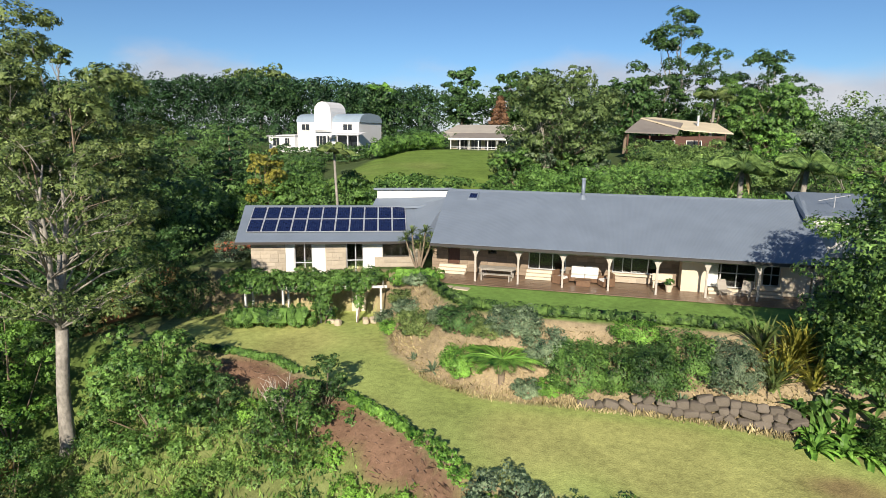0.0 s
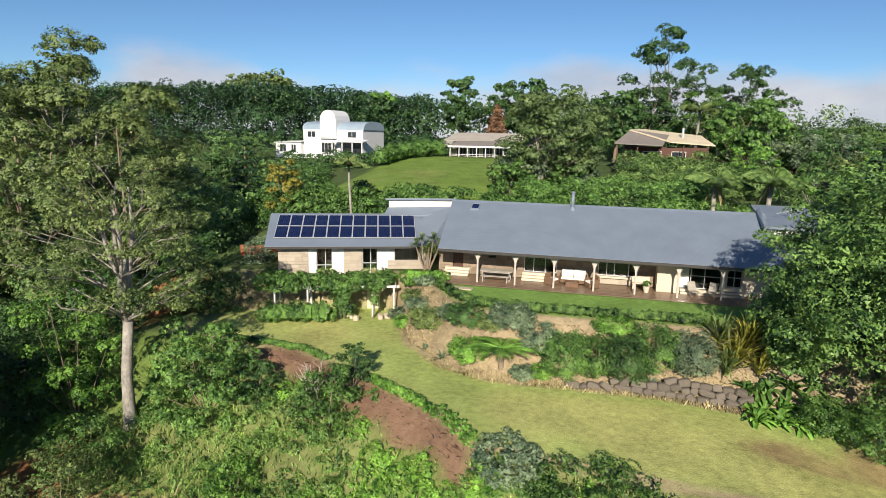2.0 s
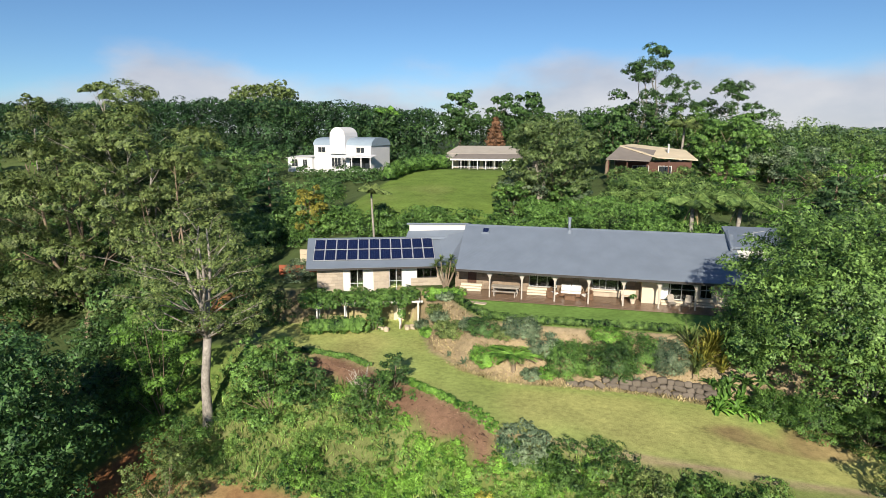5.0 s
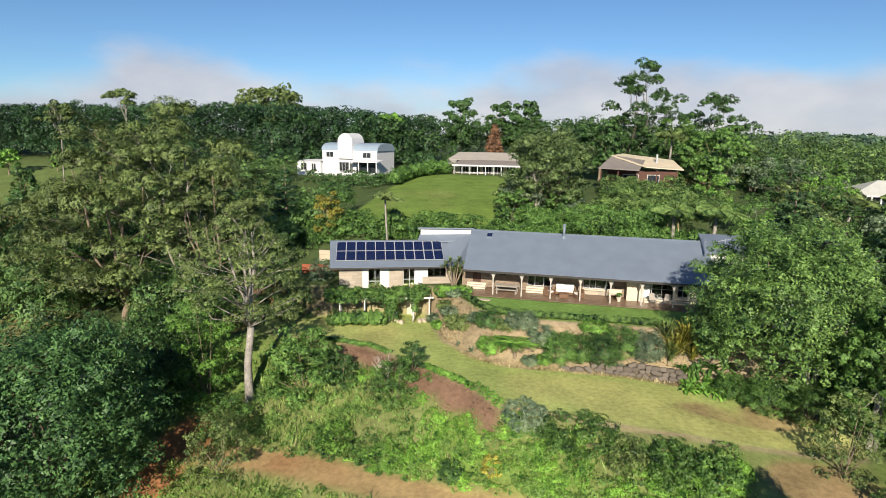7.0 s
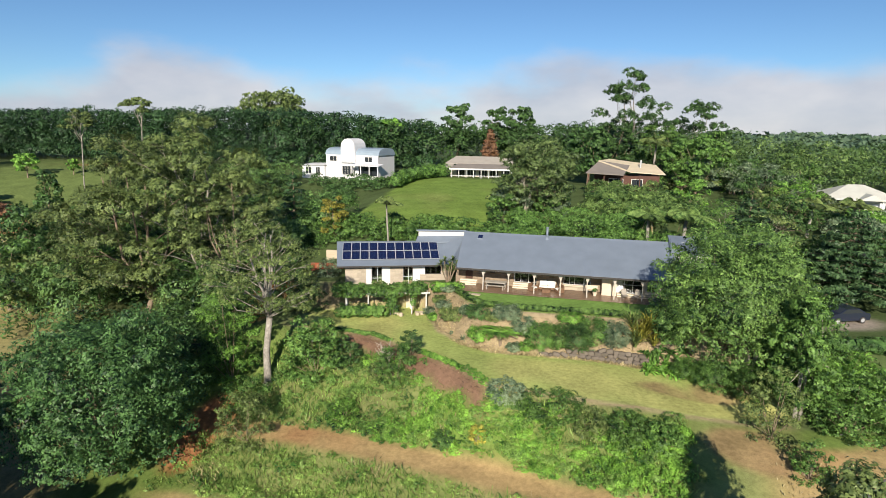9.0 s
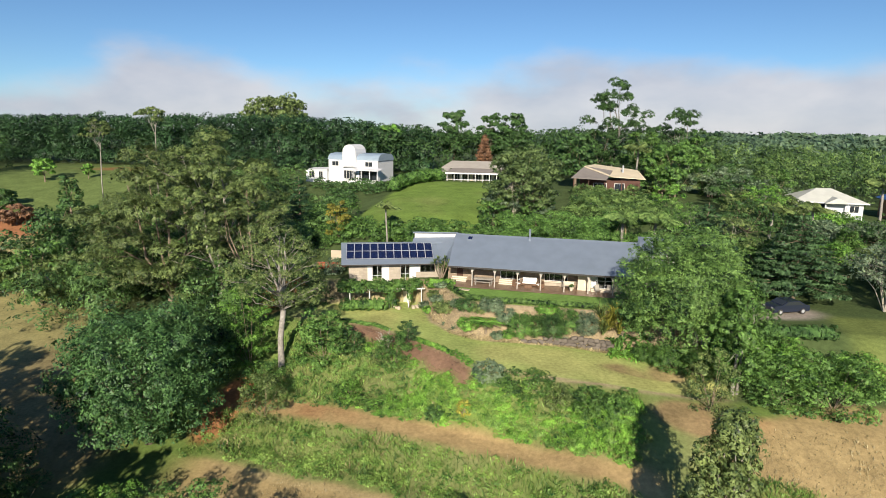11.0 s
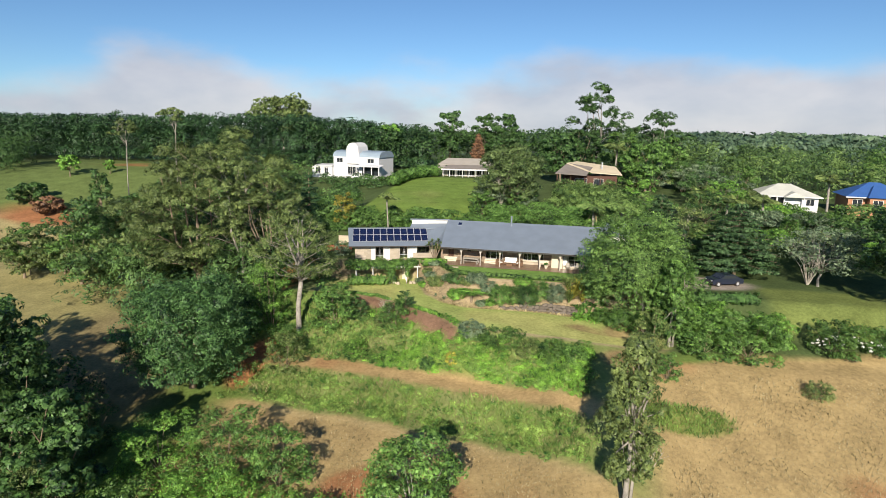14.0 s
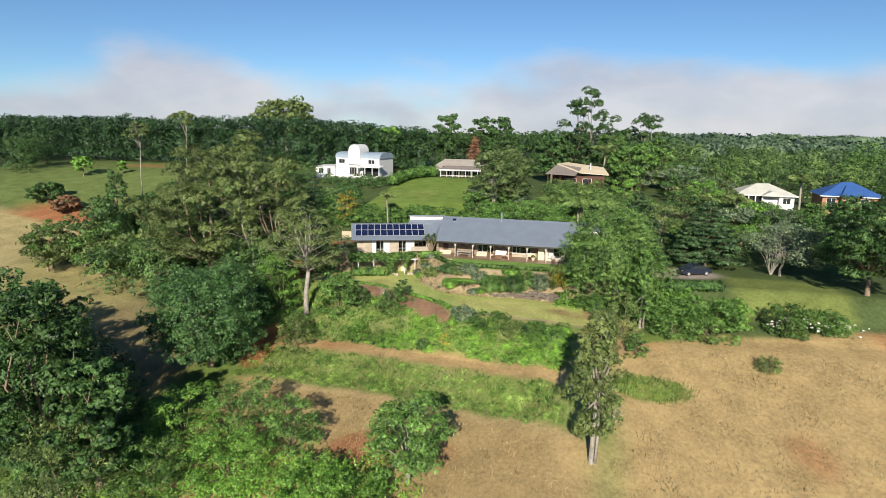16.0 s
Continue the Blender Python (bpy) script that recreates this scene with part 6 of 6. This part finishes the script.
# ---- car under the conifer ----
def car(x, y, z, rz):
    t = thing("parked_car", "dark blue parked car in the shade of conifers", "car", (x, y, z), rz)
    body = paint("dark_car_paint", (0.02, 0.026, 0.045), 0.2, 0.05, spec=0.6)
    prof = [(-2.15, 0.3), (-2.2, 0.75), (-1.95, 0.95), (-1.2, 1.02), (-0.55, 1.42), (0.85, 1.45), (1.6, 1.02), (2.1, 0.92), (2.2, 0.6), (2.15, 0.3)]
    part("body", Geo().slab([(a, -0.85, b) for a, b in prof], (0, 1.7, 0)), body, t)
    part("windscreen", Geo().slab([(-1.12, -0.7, 1.06), (-0.6, -0.7, 1.42), (-0.6, 0.7, 1.42), (-1.12, 0.7, 1.06)], (-0.03, 0, 0.02)), DARK_GLASS, t)
    part("side_window", Geo().slab([(-0.95, -0.87, 1.02), (1.35, -0.87, 1.02), (0.75, -0.87, 1.38), (-0.5, -0.87, 1.38)], (0, 0.02, 0)), DARK_GLASS, t)
    for wx in (-1.35, 1.35):
        for wy in (-0.8, 0.8):
            w = part("wheel", Geo().tube([(wx, wy - 0.1, 0.31), (wx, wy + 0.1, 0.31)], [0.31, 0.31], 16), DARK_FRAME, t)
            part("rim", Geo().tube([(wx, wy - 0.11, 0.31), (wx, wy - 0.1, 0.31)], [0.19, 0.19], 12), ALU, w)
    for wy in (-0.6, 0.6):
        part("headlight", Geo().box(-2.21, wy - 0.15, 0.68, -2.17, wy + 0.15, 0.82), ALU, t)


car(34.4, -1.6, on(34.4, -1.6), 24)
hedge_row("drive_hedge", [(29.0, -9.6), (32.5, -9.2), (36.2, -8.9)], 1.4, 1.5, L_DARK, "dark clipped hedge along the drive", 7000, 0.09, 76)

# ---- more planting ----
palm(-14.55, 10.5, 7.2, 11, 2.0, L_OLIVE, "slender pale-trunked palm behind the wing", 1, 0.11)
palm(18.3, 14.5, 5.0, 17, 3.2, L_FROND, "feathery palm with dry skirt behind the house", 2, 0.2, 5)
palm(22.4, 13.5, 5.6, 17, 3.3, L_FROND, "feathery palm with dry skirt behind the house", 3, 0.2, 3)
palm(23.5, 62.0, 9.0, 14, 4.0, L_OLIVE, "tall palm on the hill", 4, 0.2)
palm(40.0, 26.0, 4.6, 12, 2.8, L_OLIVE, "palm among the far trees", 5, 0.18, 3)
palm(46.0, 28.0, 4.6, 12, 2.8, L_OLIVE, "palm among the far trees", 6, 0.18)
palm(60.0, 40.0, 8.0, 12, 3.2, L_OLIVE, "palm among the far trees", 7, 0.2)
palm(-39.0, 86.0, 12.0, 14, 4.0, L_BRIGHT, "palm rising behind the white house", 8, 0.2)
for k in range(7):
    rosette("banana_clump", 12.3 + 2.4 * ((k * 0.41) % 1), 16.0 + 2.0 * ((k * 0.63) % 1), 14, 2.6, 0.28, L_GREY if k % 2 else L_MID, "tall broad-leaved banana-like clump", (0.9, 1.5), 0.5, 200 + k, z=on(13, 17) + 1.6, group="banana clumps")

# bushes on the lower bank
LOW = [
    (-13.6, -13.4, 5.8, 5.8, L_MID, "large loose green bush below the lawn", 8000),
    (-10.6, -12.6, 2.6, 2.6, L_DARK, "dark green bush below the lawn", 2400),
    (-5.3, -14.4, 3.6, 3.4, L_MID, "rounded green bush on the lower bank", 4200),
    (-4.6, -12.5, 2.2, 2.6, L_DARK, "dark upright bush at the lawn edge", 2600),
    (-6.8, -13.9, 2.2, 1.8, L_OLIVE, "straggly bush with bare twigs", 1300),
    (5.0, -18.3, 3.0, 1.6, L_GREY, "silver-grey rounded bush below the lawn", 3200),
    (8.6, -19.2, 4.8, 1.7, L_MID, "wide green feathery bush below the lawn", 4600),
    (11.6, -20.6, 2.8, 1.9, L_OLIVE, "brownish green bush on the bank", 2600),
    (14.2, -21.0, 3.4, 1.6, L_MID, "green bush on the bank", 3600),
    (16.4, -22.0, 2.8, 1.7, L_MID, "green bush on the bank", 3000),
    (-18.4, -17.6, 4.4, 3.6, L_MID, "green bush by the path", 4200),
    (-16.4, -21.2, 4.6, 4.2, L_OLIVE, "olive-green bush beside the track", 4600),
    (-21.8, -14.6, 5.6, 9.8, L_BRIGHT, "tall bright green shrubby tree beside the pale trunk", 8000),
    (-24.0, -13.0, 4.6, 8.2, L_MID, "tall green shrubby tree", 5600),
    (-9.0, -17.6, 3.0, 1.8, L_BRIGHT, "leafy green growth on the bank", 2200),
    (0.4, -20.0, 1.7, 1.2, L_DARK, "small dark bush in bright weeds", 1000),
    (3.2, -20.3, 1.4, 1.2, L_YELLOW, "small yellow-green bush in weeds", 900),
    (27.6, -11.8, 6.0, 6.5, L_MID, "green tree on the bank", 6500),
    (29.6, -17.0, 6.0, 4.2, L_MID, "thick green shrubs on the bank", 6000),
    (34.0, -16.8, 7.0, 4.4, L_MID, "thick green shrubs on the bank", 7000),
    (25.4, -22.4, 2.4, 2.6, L_MID, "small round bush at the paddock edge", 2200),
    (24.0, -19.0, 3.8, 5.0, L_OLIVE, "olive bush with bare twigs on the bank", 3200),
    (30.5, -13.2, 6.5, 3.6, L_BRIGHT, "bright green shrubs on the bank", 5200),
    (36.6, -13.8, 5.0, 3.2, L_BRIGHT, "bright green shrubs on the bank", 4200),
    (42.4, -14.6, 5.0, 3.4, L_MID, "leafy bush with white flowers", 4200),
    (47.0, -13.2, 6.0, 2.2, L_MID, "low flowering shrubs beside the paddock", 3800),
    (38.8, -22.4, 2.6, 1.6, L_OLIVE, "lone bush in the dry paddock", 1400),
    (-14.6, -36.4, 7.4, 5.6, L_MID, "large loose bush on the slope", 6500),
    (-8.3, -38.0, 6.0, 5.2, L_MID, "loose bush on the slope", 5500),
    (-20.6, -38.0, 7.6, 5.2, L_BRIGHT, "wide green bush on the slope", 6000),
    (-12.0, -43.0, 8.0, 4.2, L_BRIGHT, "wide bright green bush on the slope", 6500),
    (-3.0, -44.0, 7.0, 3.4, L_BRIGHT, "wide bright green bush on the slope", 5500),
    (2.0, -46.0, 6.0, 3.2, L_BRIGHT, "wide bright green bush on the slope", 4500),
    (-24.6, -49.0, 9.5, 8.0, L_OLIVE, "brownish green bush low on the slope", 8000),
    (-18.5, -46.0, 7.0, 5.0, L_MID, "green bush low on the slope", 5500),
    (-30.0, -36.5, 6.0, 6.5, L_DARK, "dark green bush in the gully", 5000),
    (-19.6, -2.6, 4.4, 3.2, L_DARK, "dark shaded shrubs beside the wing", 4200),
    (-18.6, 1.0, 2.6, 2.2, L_GREY, "blue-tinged shrub beside the wing", 1800),
    (-22.4, -2.0, 5.0, 5.5, L_DARK, "dark shaded tree beside the wing", 5200),
]
for k, (x, y, w, h, m, lab, n) in enumerate(LOW):
    shrub(x, y, w, h, m, lab, int(n * 1.25), 0.08 if w < 5 else 0.105, 34, 300 + k, "bank_shrub")


def twigs(x, y, h, w, k, seed, label, z=None):
    r = np.random.default_rng(seed)
    g = Geo()
    for i in range(k):
        th, q = r.random() * 6.28, w * 0.5 * (0.3 + 0.7 * r.random())
        e = Vector((math.cos(th) * q, math.sin(th) * q, h * (0.6 + 0.4 * r.random())))
        m = e * 0.5 + Vector((0.1 * r.normal(), 0.1 * r.normal(), 0.1 * h))
        g.tube([(0, 0, -0.2), m, e], [0.035 * h / 3 + 0.02, 0.02 + 0.005 * h, 0.008], 5)
        for j in range(3):
            s = m.lerp(e, 0.2 + 0.25 * j)
            g.tube([s, s + Vector((r.normal(), r.normal(), 0.7 + 0.4 * r.random())) * h * 0.14], [0.018, 0.006], 4)
    return solo("bare_shrub", g, GREY_TWIG, label, "shrub", loc=(x, y, on(x, y) if z is None else z))


twigs(-6.6, -13.2, 2.6, 2.6, 16, 5, "bare pale-twigged shrub on the bank")
twigs(2.0, 26.0, 7.0, 4.5, 18, 6, "dead pale tree behind the house", z=on(2, 26) + 1.5)
twigs(24.0, -12.5, 4.0, 3.6, 18, 7, "grey bare-twigged shrub beside the round tree", z=-2.0)
twigs(45.0, 1.5, 4.6, 6.0, 13, 8, "grey bare spreading tree")
twigs(22.0, -38.6, 3.0, 2.4, 14, 9, "grey bare twigs at the foot of the tall tree", z=-6.0)

# hilltop garden
hedge_row("curved_hedge", [(-27.0, 52.0), (-26.2, 58.0), (-24.5, 64.0), (-21.0, 69.5)], 3.4, 3.2, L_MID, "tall clipped curving hedge on the hill", 9000, 0.17, 77)
tree("golden_shrub", -24.0, 15.0, 4.2, 6.4, "dome", L_YELLOW, "golden yellow conifer-like shrub", BARK, 4200, 0.15, 34, 401, trunk=0.03)
tree("conifer", -37.0, 28.0, 7.5, 12.0, "cone", L_PINE, "dark conifer on the slope", BARK, 7000, 0.28, 60, 402, trunk=0.03)
tree("rust_tree", -14.0, 92.0, 6.0, 11.0, "cone", L_RUST, "rust-brown conifer on the hill", BARK, 5000, 0.5, 72, 403, trunk=0.1)
tree("skyline_tree", -108.0, 150.0, 26, 24, "dome", L_OLIVE, "large rounded tree on the skyline", PALE_BARK, 6000, 0.7, 40, 404, trunk=0.25)
tree("hill_tree", -13.5, 100.0, 9, 16, "dome", L_DARK, "dark tree behind the hill house", BARK, 4500, 0.4, 40, 405)
tree("hill_tree", -7.0, 96.0, 9, 16.5, "dome", L_DARK, "dark tree behind the hill house", BARK, 4500, 0.4, 40, 406)
tree("hill_tree", -24.0, 98.0, 9, 17, "dome", L_DARK, "dark tree behind the hill house", BARK, 4500, 0.4, 40, 407)
tree("hill_tree", 11.0, 62.0, 9, 12, "dome", L_DARK, "dark round tree beside the timber house", BARK, 5000, 0.32, 40, 408)
tree("hill_tree", 30.0, 58.0, 10, 11, "dome", L_MID, "green tree beside the timber house", BARK, 5000, 0.32, 40, 409)
tree("field_tree", -121.0, 54.0, 5.5, 6.0, "dome", L_BRIGHT, "small green tree in the field", BARK, 1500, 0.3, 20, 410)
tree("field_tree", -112.5, 59.0, 3.0, 4.0, "dome", L_BRIGHT, "small green tree in the field", BARK, 900, 0.25, 14, 411)
tree("dark_shrub", -113.0, 34.0, 9.0, 5.0, "dome", L_DARK, "dark rounded bush on red soil", BARK, 2500, 0.35, 24, 412, trunk=0.0)
tree("dark_shrub", -103.0, 29.5, 7.0, 4.5, "dome", L_RUST, "dark purplish bush on red soil", BARK, 2200, 0.3, 24, 413, trunk=0.0)
tree("hill_gum", -78.4, 42.6, 6.5, 21.5, "gum", L_OLIVE, "slender gum with a high flat crown", PALE_BARK, 2600, 0.22, 14, 414, trunk=0.86, girth=0.3)
tree("hill_gum", -84.0, 33.0, 7.0, 21.5, "gum", L_OLIVE, "slender gum with a high flat crown", PALE_BARK, 2600, 0.22, 14, 416, trunk=0.80, girth=0.3)
woods("low_shrubs", scatter(40, 10, 27, 28, 46.5, 4.5, 2.9, 432) + scatter(12, 11, 23, 45, 47.3, 3.4, 3.4, 433), L_WOOD_SUNLIT, "low green shrubs below the timber house", 2, 500, 0.2, 432)
solo("bright_bush", leaf_mesh("bright_bush", [(0, 0, 0.9, 1.3, 1.3, 1.0)], 900, 0.16, L_YELLOW, 415), L_YELLOW, "round yellow-green bush below the timber house", "shrub", loc=(16.0, 45.0, on(16, 45)))
woods("hedge_shrubs", scatter(40, -26, 0, 13, 16.5, 3.4, 3.3, 420), L_MID, "row of thick green shrubs behind the house", 2, 700, 0.18, 420)
woods("hedge_shrubs", scatter(24, -42, -27.5, 14, 34, 5.0, 4.6, 421), L_MID, "thick green shrubs behind the wing", 2, 800, 0.22, 421)
woods("garden_shrubs", scatter(34, -60, -30, 36, 60, 4.4, 2.6, 422), L_DARK, "dense garden shrubs on the hill", 2, 500, 0.24, 422)
woods("side_woods", scatter(30, 66, 110, -2, 48, 9, 4.5, 426), L_WOOD_SUNLIT, "green trees on the far side", 2, 500, 0.42, 426)
woods("gully_woods", scatter(30, -64, -28, -6, 26, 7.5, 8.5, 427), L_WOOD, "dark undergrowth below the gums", 2, 800, 0.30, 427)
woods("gully_scrub", scatter(16, -34, -24, -20, -4, 5, 5, 429), L_DARK, "dark scrub under the gums", 2, 800, 0.22, 429)
woods("gully_scrub", scatter(16, -42, -26, -53, -42, 6.5, 7, 436), L_DARK, "dark scrub low on the slope", 2, 800, 0.22, 436)
woods("gully_woods", scatter(18, -60, -34, -48, -30, 7, 8, 430), L_DARK, "dark trees low on the slope", 2, 800, 0.28, 430)
woods("field_woods", scatter(12, -170, -138, 52, 78, 10, 10, 434), L_DARK, "dark trees at the far side of the field", 2, 600, 0.4, 434)
woods("tall_woods", scatter(16, 84, 122, 72, 104, 11, 13.5, 435), L_MID, "tall green trees behind the brick house", 2, 600, 0.42, 435)
woods("hill_shrubs", scatter(26, -78, -50, 28, 60, 7, 6, 431), L_WOOD, "dark trees below the white house", 2, 600, 0.34, 431)


def on_bank(x, y):
    d, e = along(EDGE, x) - y, along(TRACK, x) - y
    return smooth01(0.6, 1.2, d) * (1 - smooth01(-1.9, -1.1, e)) * (1 - smooth01(17, 19, x)) * smooth01(-20, -17, x) * (1 - 0.97 * mulch_strip(x, y))


def bright_bank(x, y):
    return on_bank(x, y) * smooth01(-10, -6, x) * smooth01(-0.55, 0.1, wave(x, y, 3.4, 4.0))


def below_track(x, y):
    e = along(TRACK, x) - y
    return smooth01(1.3, 2.0, e) * (1 - smooth01(6.0, 7.2, e + 0.7 * wave(x, y, 2.2))) * (1 - smooth01(17.5, 19.5, x)) * smooth01(-24, -18, x)


def dry_land(x, y):
    d, e = along(EDGE, x) - y, along(TRACK, x) - y
    return np.clip(smooth01(7.0, 8.2, e) * smooth01(-18, -14, x) + smooth01(22, 26, x) * smooth01(3, 4.5, d), 0, 1) * (0.35 + 0.65 * (wave(x, y, 2.6, 3.0) > -0.1))


def paddock_green(x, y):
    return soft_disc(x, y, 26.5, -27.5, 4.2, 1.9)


def carpet(name, n, x0, x1, y0, y1, mask, mat, label, wide, high, leaves, leaf, seed):
    """Low leafy growth in uneven mounds wherever the mask allows, as one mass."""
    r = np.random.default_rng(seed)
    x, y = x0 + (x1 - x0) * r.random(n), y0 + (y1 - y0) * r.random(n)
    keep = mask(x, y) > r.random(n)
    x, y = x[keep], y[keep]
    m, q = wide * (0.5 + r.random(len(x)) ** 2), high * (0.35 + 0.9 * r.random(len(x)) ** 2) * (1 + 0.5 * wave(x, y, 1.7, seed))
    cl = np.stack([x, y, land(x, y) + 0.05, m, m, np.maximum(q, 0.08)], 1)
    return tagged(new(name, leaf_mesh(name, cl, leaves, leaf, mat, seed, low=0.05, up=0.5, rough=0.7, inner=0.05)), label, "weeds", kind="stuff")


carpet("bank_growth", 1500, -20, 19, -28, -8, on_bank, L_BANK, "rank green grass and weeds on the bank", 0.75, 0.6, 52000, 0.08, 501)
carpet("bank_weeds", 1500, -11, 18, -27, -11, bright_bank, L_WEED, "bright green leafy weeds on the bank", 0.8, 0.75, 56000, 0.075, 502)
carpet("track_growth", 1100, -24, 20, -37, -19, below_track, L_GRASS, "long green grass and weeds below the track", 0.8, 0.4, 20000, 0.10, 512)
tufts("bank_grass", 16000, -20, 19, -28, -8, on_bank, L_GRASS, "rank green grass on the bank", 0.42, 0.035, 511, 0.5)
tufts("track_grass", 30000, -24, 20, -37, -19, below_track, L_GRASS, "long green grass below the track", 0.40, 0.035, 503, 0.6)
tufts("dry_stalks", 9000, -24, 20, -37, -18, lambda x, y: 0.8 * np.clip(below_track(x, y) + on_bank(x, y), 0, 1) * (wave(x, y, 2.1, 7.0) > 0.35), L_DRY, "straw-coloured dead stalks among the weeds", 0.5, 0.03, 513, 0.6)
tufts("mulch_litter", 9000, -14, 4.5, -20, -8, mulch_strip, L_BROWN, "brown dead twigs and bark litter under the lawn edge", 0.12, 0.04, 514, 1.6)
tufts("dry_grass", 48000, -12, 60, -46, -15, dry_land, L_DRY, "short dry golden grass of the paddock", 0.18, 0.035, 504)
tufts("paddock_grass", 5000, 21, 32, -31, -25, paddock_green, L_GRASS, "patch of long green grass in the paddock", 0.4, 0.04, 505)
carpet("slope_vines", 1500, -26, 8, -56, -38, lambda x, y: smooth01(-38, -41, y) * (1 - smooth01(2, 7, x)), L_WEED, "rampant bright green vines on the slope", 1.1, 1.1, 26000, 0.15, 506)
fl_r = np.random.default_rng(507)
fl_c = [(40.5 + 10 * fl_r.random(), 0, 0, 0.14, 0.14, 0.1) for _ in range(46)]
fl_c = [(x, -15.9 + 1.6 * fl_r.random(), on(x, -15.2) + 0.8 + 1.2 * fl_r.random(), *s) for x, _, _, *s in fl_c]
tagged(new("white_flowers", leaf_mesh("white_flowers", fl_c, 500, 0.09, CUSHION, 508)), "scattered white flower heads on the shrubs", "flowers", kind="stuff")
tufts("lawn_edge_grass", 9000, -4, 17, -12.4, -8, lambda x, y: soft_disc(x, y - along(TOE, x), x, 0.0, 1, 0.5), L_DRY, "dry straw grass at the foot of the bank", 0.22, 0.03, 508)
tufts("bank_litter", 26000, -6, 17, -11, -2, lambda x, y: smooth01(0.4, 0.9, along(TERRACE, x) - y) * smooth01(0.2, 0.6, y - along(TOE, x)), L_DRY, "straw mulch and small dry plants on the bank", 0.14, 0.035, 509, 0.9)

# ---- verandah pavers ----
tile = mesh_from("paver", *(lambda g: (g.v, g.f))(Geo().box(0, 0, -0.03, 0.56, 0.38, 0.0, 0.008)), PAVER)
for i in range(39):
    for j in range(6):
        ob = link(new("paver", tile), pv)
        ob.location = (-3.5 + 0.58 * i + 0.28 * (j % 2), -0.95 + 0.40 * j, 0.0)

# ---- stone blocks of the house walls ----
block = mesh_from("stone_block", *(lambda g: (g.v, g.f))(Geo().box(-0.5, -0.5, -0.5, 0.5, 0.5, 0.5, 0.06)), SANDSTONE)
block_b = block.copy()
block_b.materials[0] = BROWNSTONE
r = np.random.default_rng(41)


def lay_blocks(parent, me, start, along_dir, out_dir, width, z0, z1):
    """Courses of uneven blocks standing a little proud of a wall."""
    ang = math.atan2(along_dir.y, along_dir.x)
    z = z0
    while z < z1 - 0.12:
        h = min(0.22 + 0.12 * r.random(), z1 - z)
        s = 0.0
        while s < width - 0.1:
            w = min(0.3 + 0.45 * r.random(), width - s)
            if width - s - w < 0.15:
                w = width - s
            c = start + along_dir * (s + w / 2) + out_dir * (0.004 + 0.016 * r.random())
            ob = link(new("stone_block", me), parent)
            ob.matrix_basis = Matrix.LocRotScale((c.x, c.y, z + h / 2), Euler((0, 0, ang)), (w - 0.02, 0.05, h - 0.02))
            s += w
        z += h


for ob in [o for o in house.children if o.name.startswith("wall")]:
    mat = ob.data.materials[0]
    if mat not in (SANDSTONE, BROWNSTONE):
        continue
    v = [p.co for p in ob.data.vertices]
    a, b = v[0], v[1]
    if (b - a).length < 0.4 or a.y > 3.4 or a.x > 19:
        continue
    d = (b - a).normalized()
    lay_blocks(ob, block if mat is SANDSTONE else block_b, Vector((a.x, a.y, 0)), Vector((d.x, d.y, 0)), Vector((d.y, -d.x, 0)), (b - a).length, min(p.z for p in v), max(p.z for p in v) - 0.05)
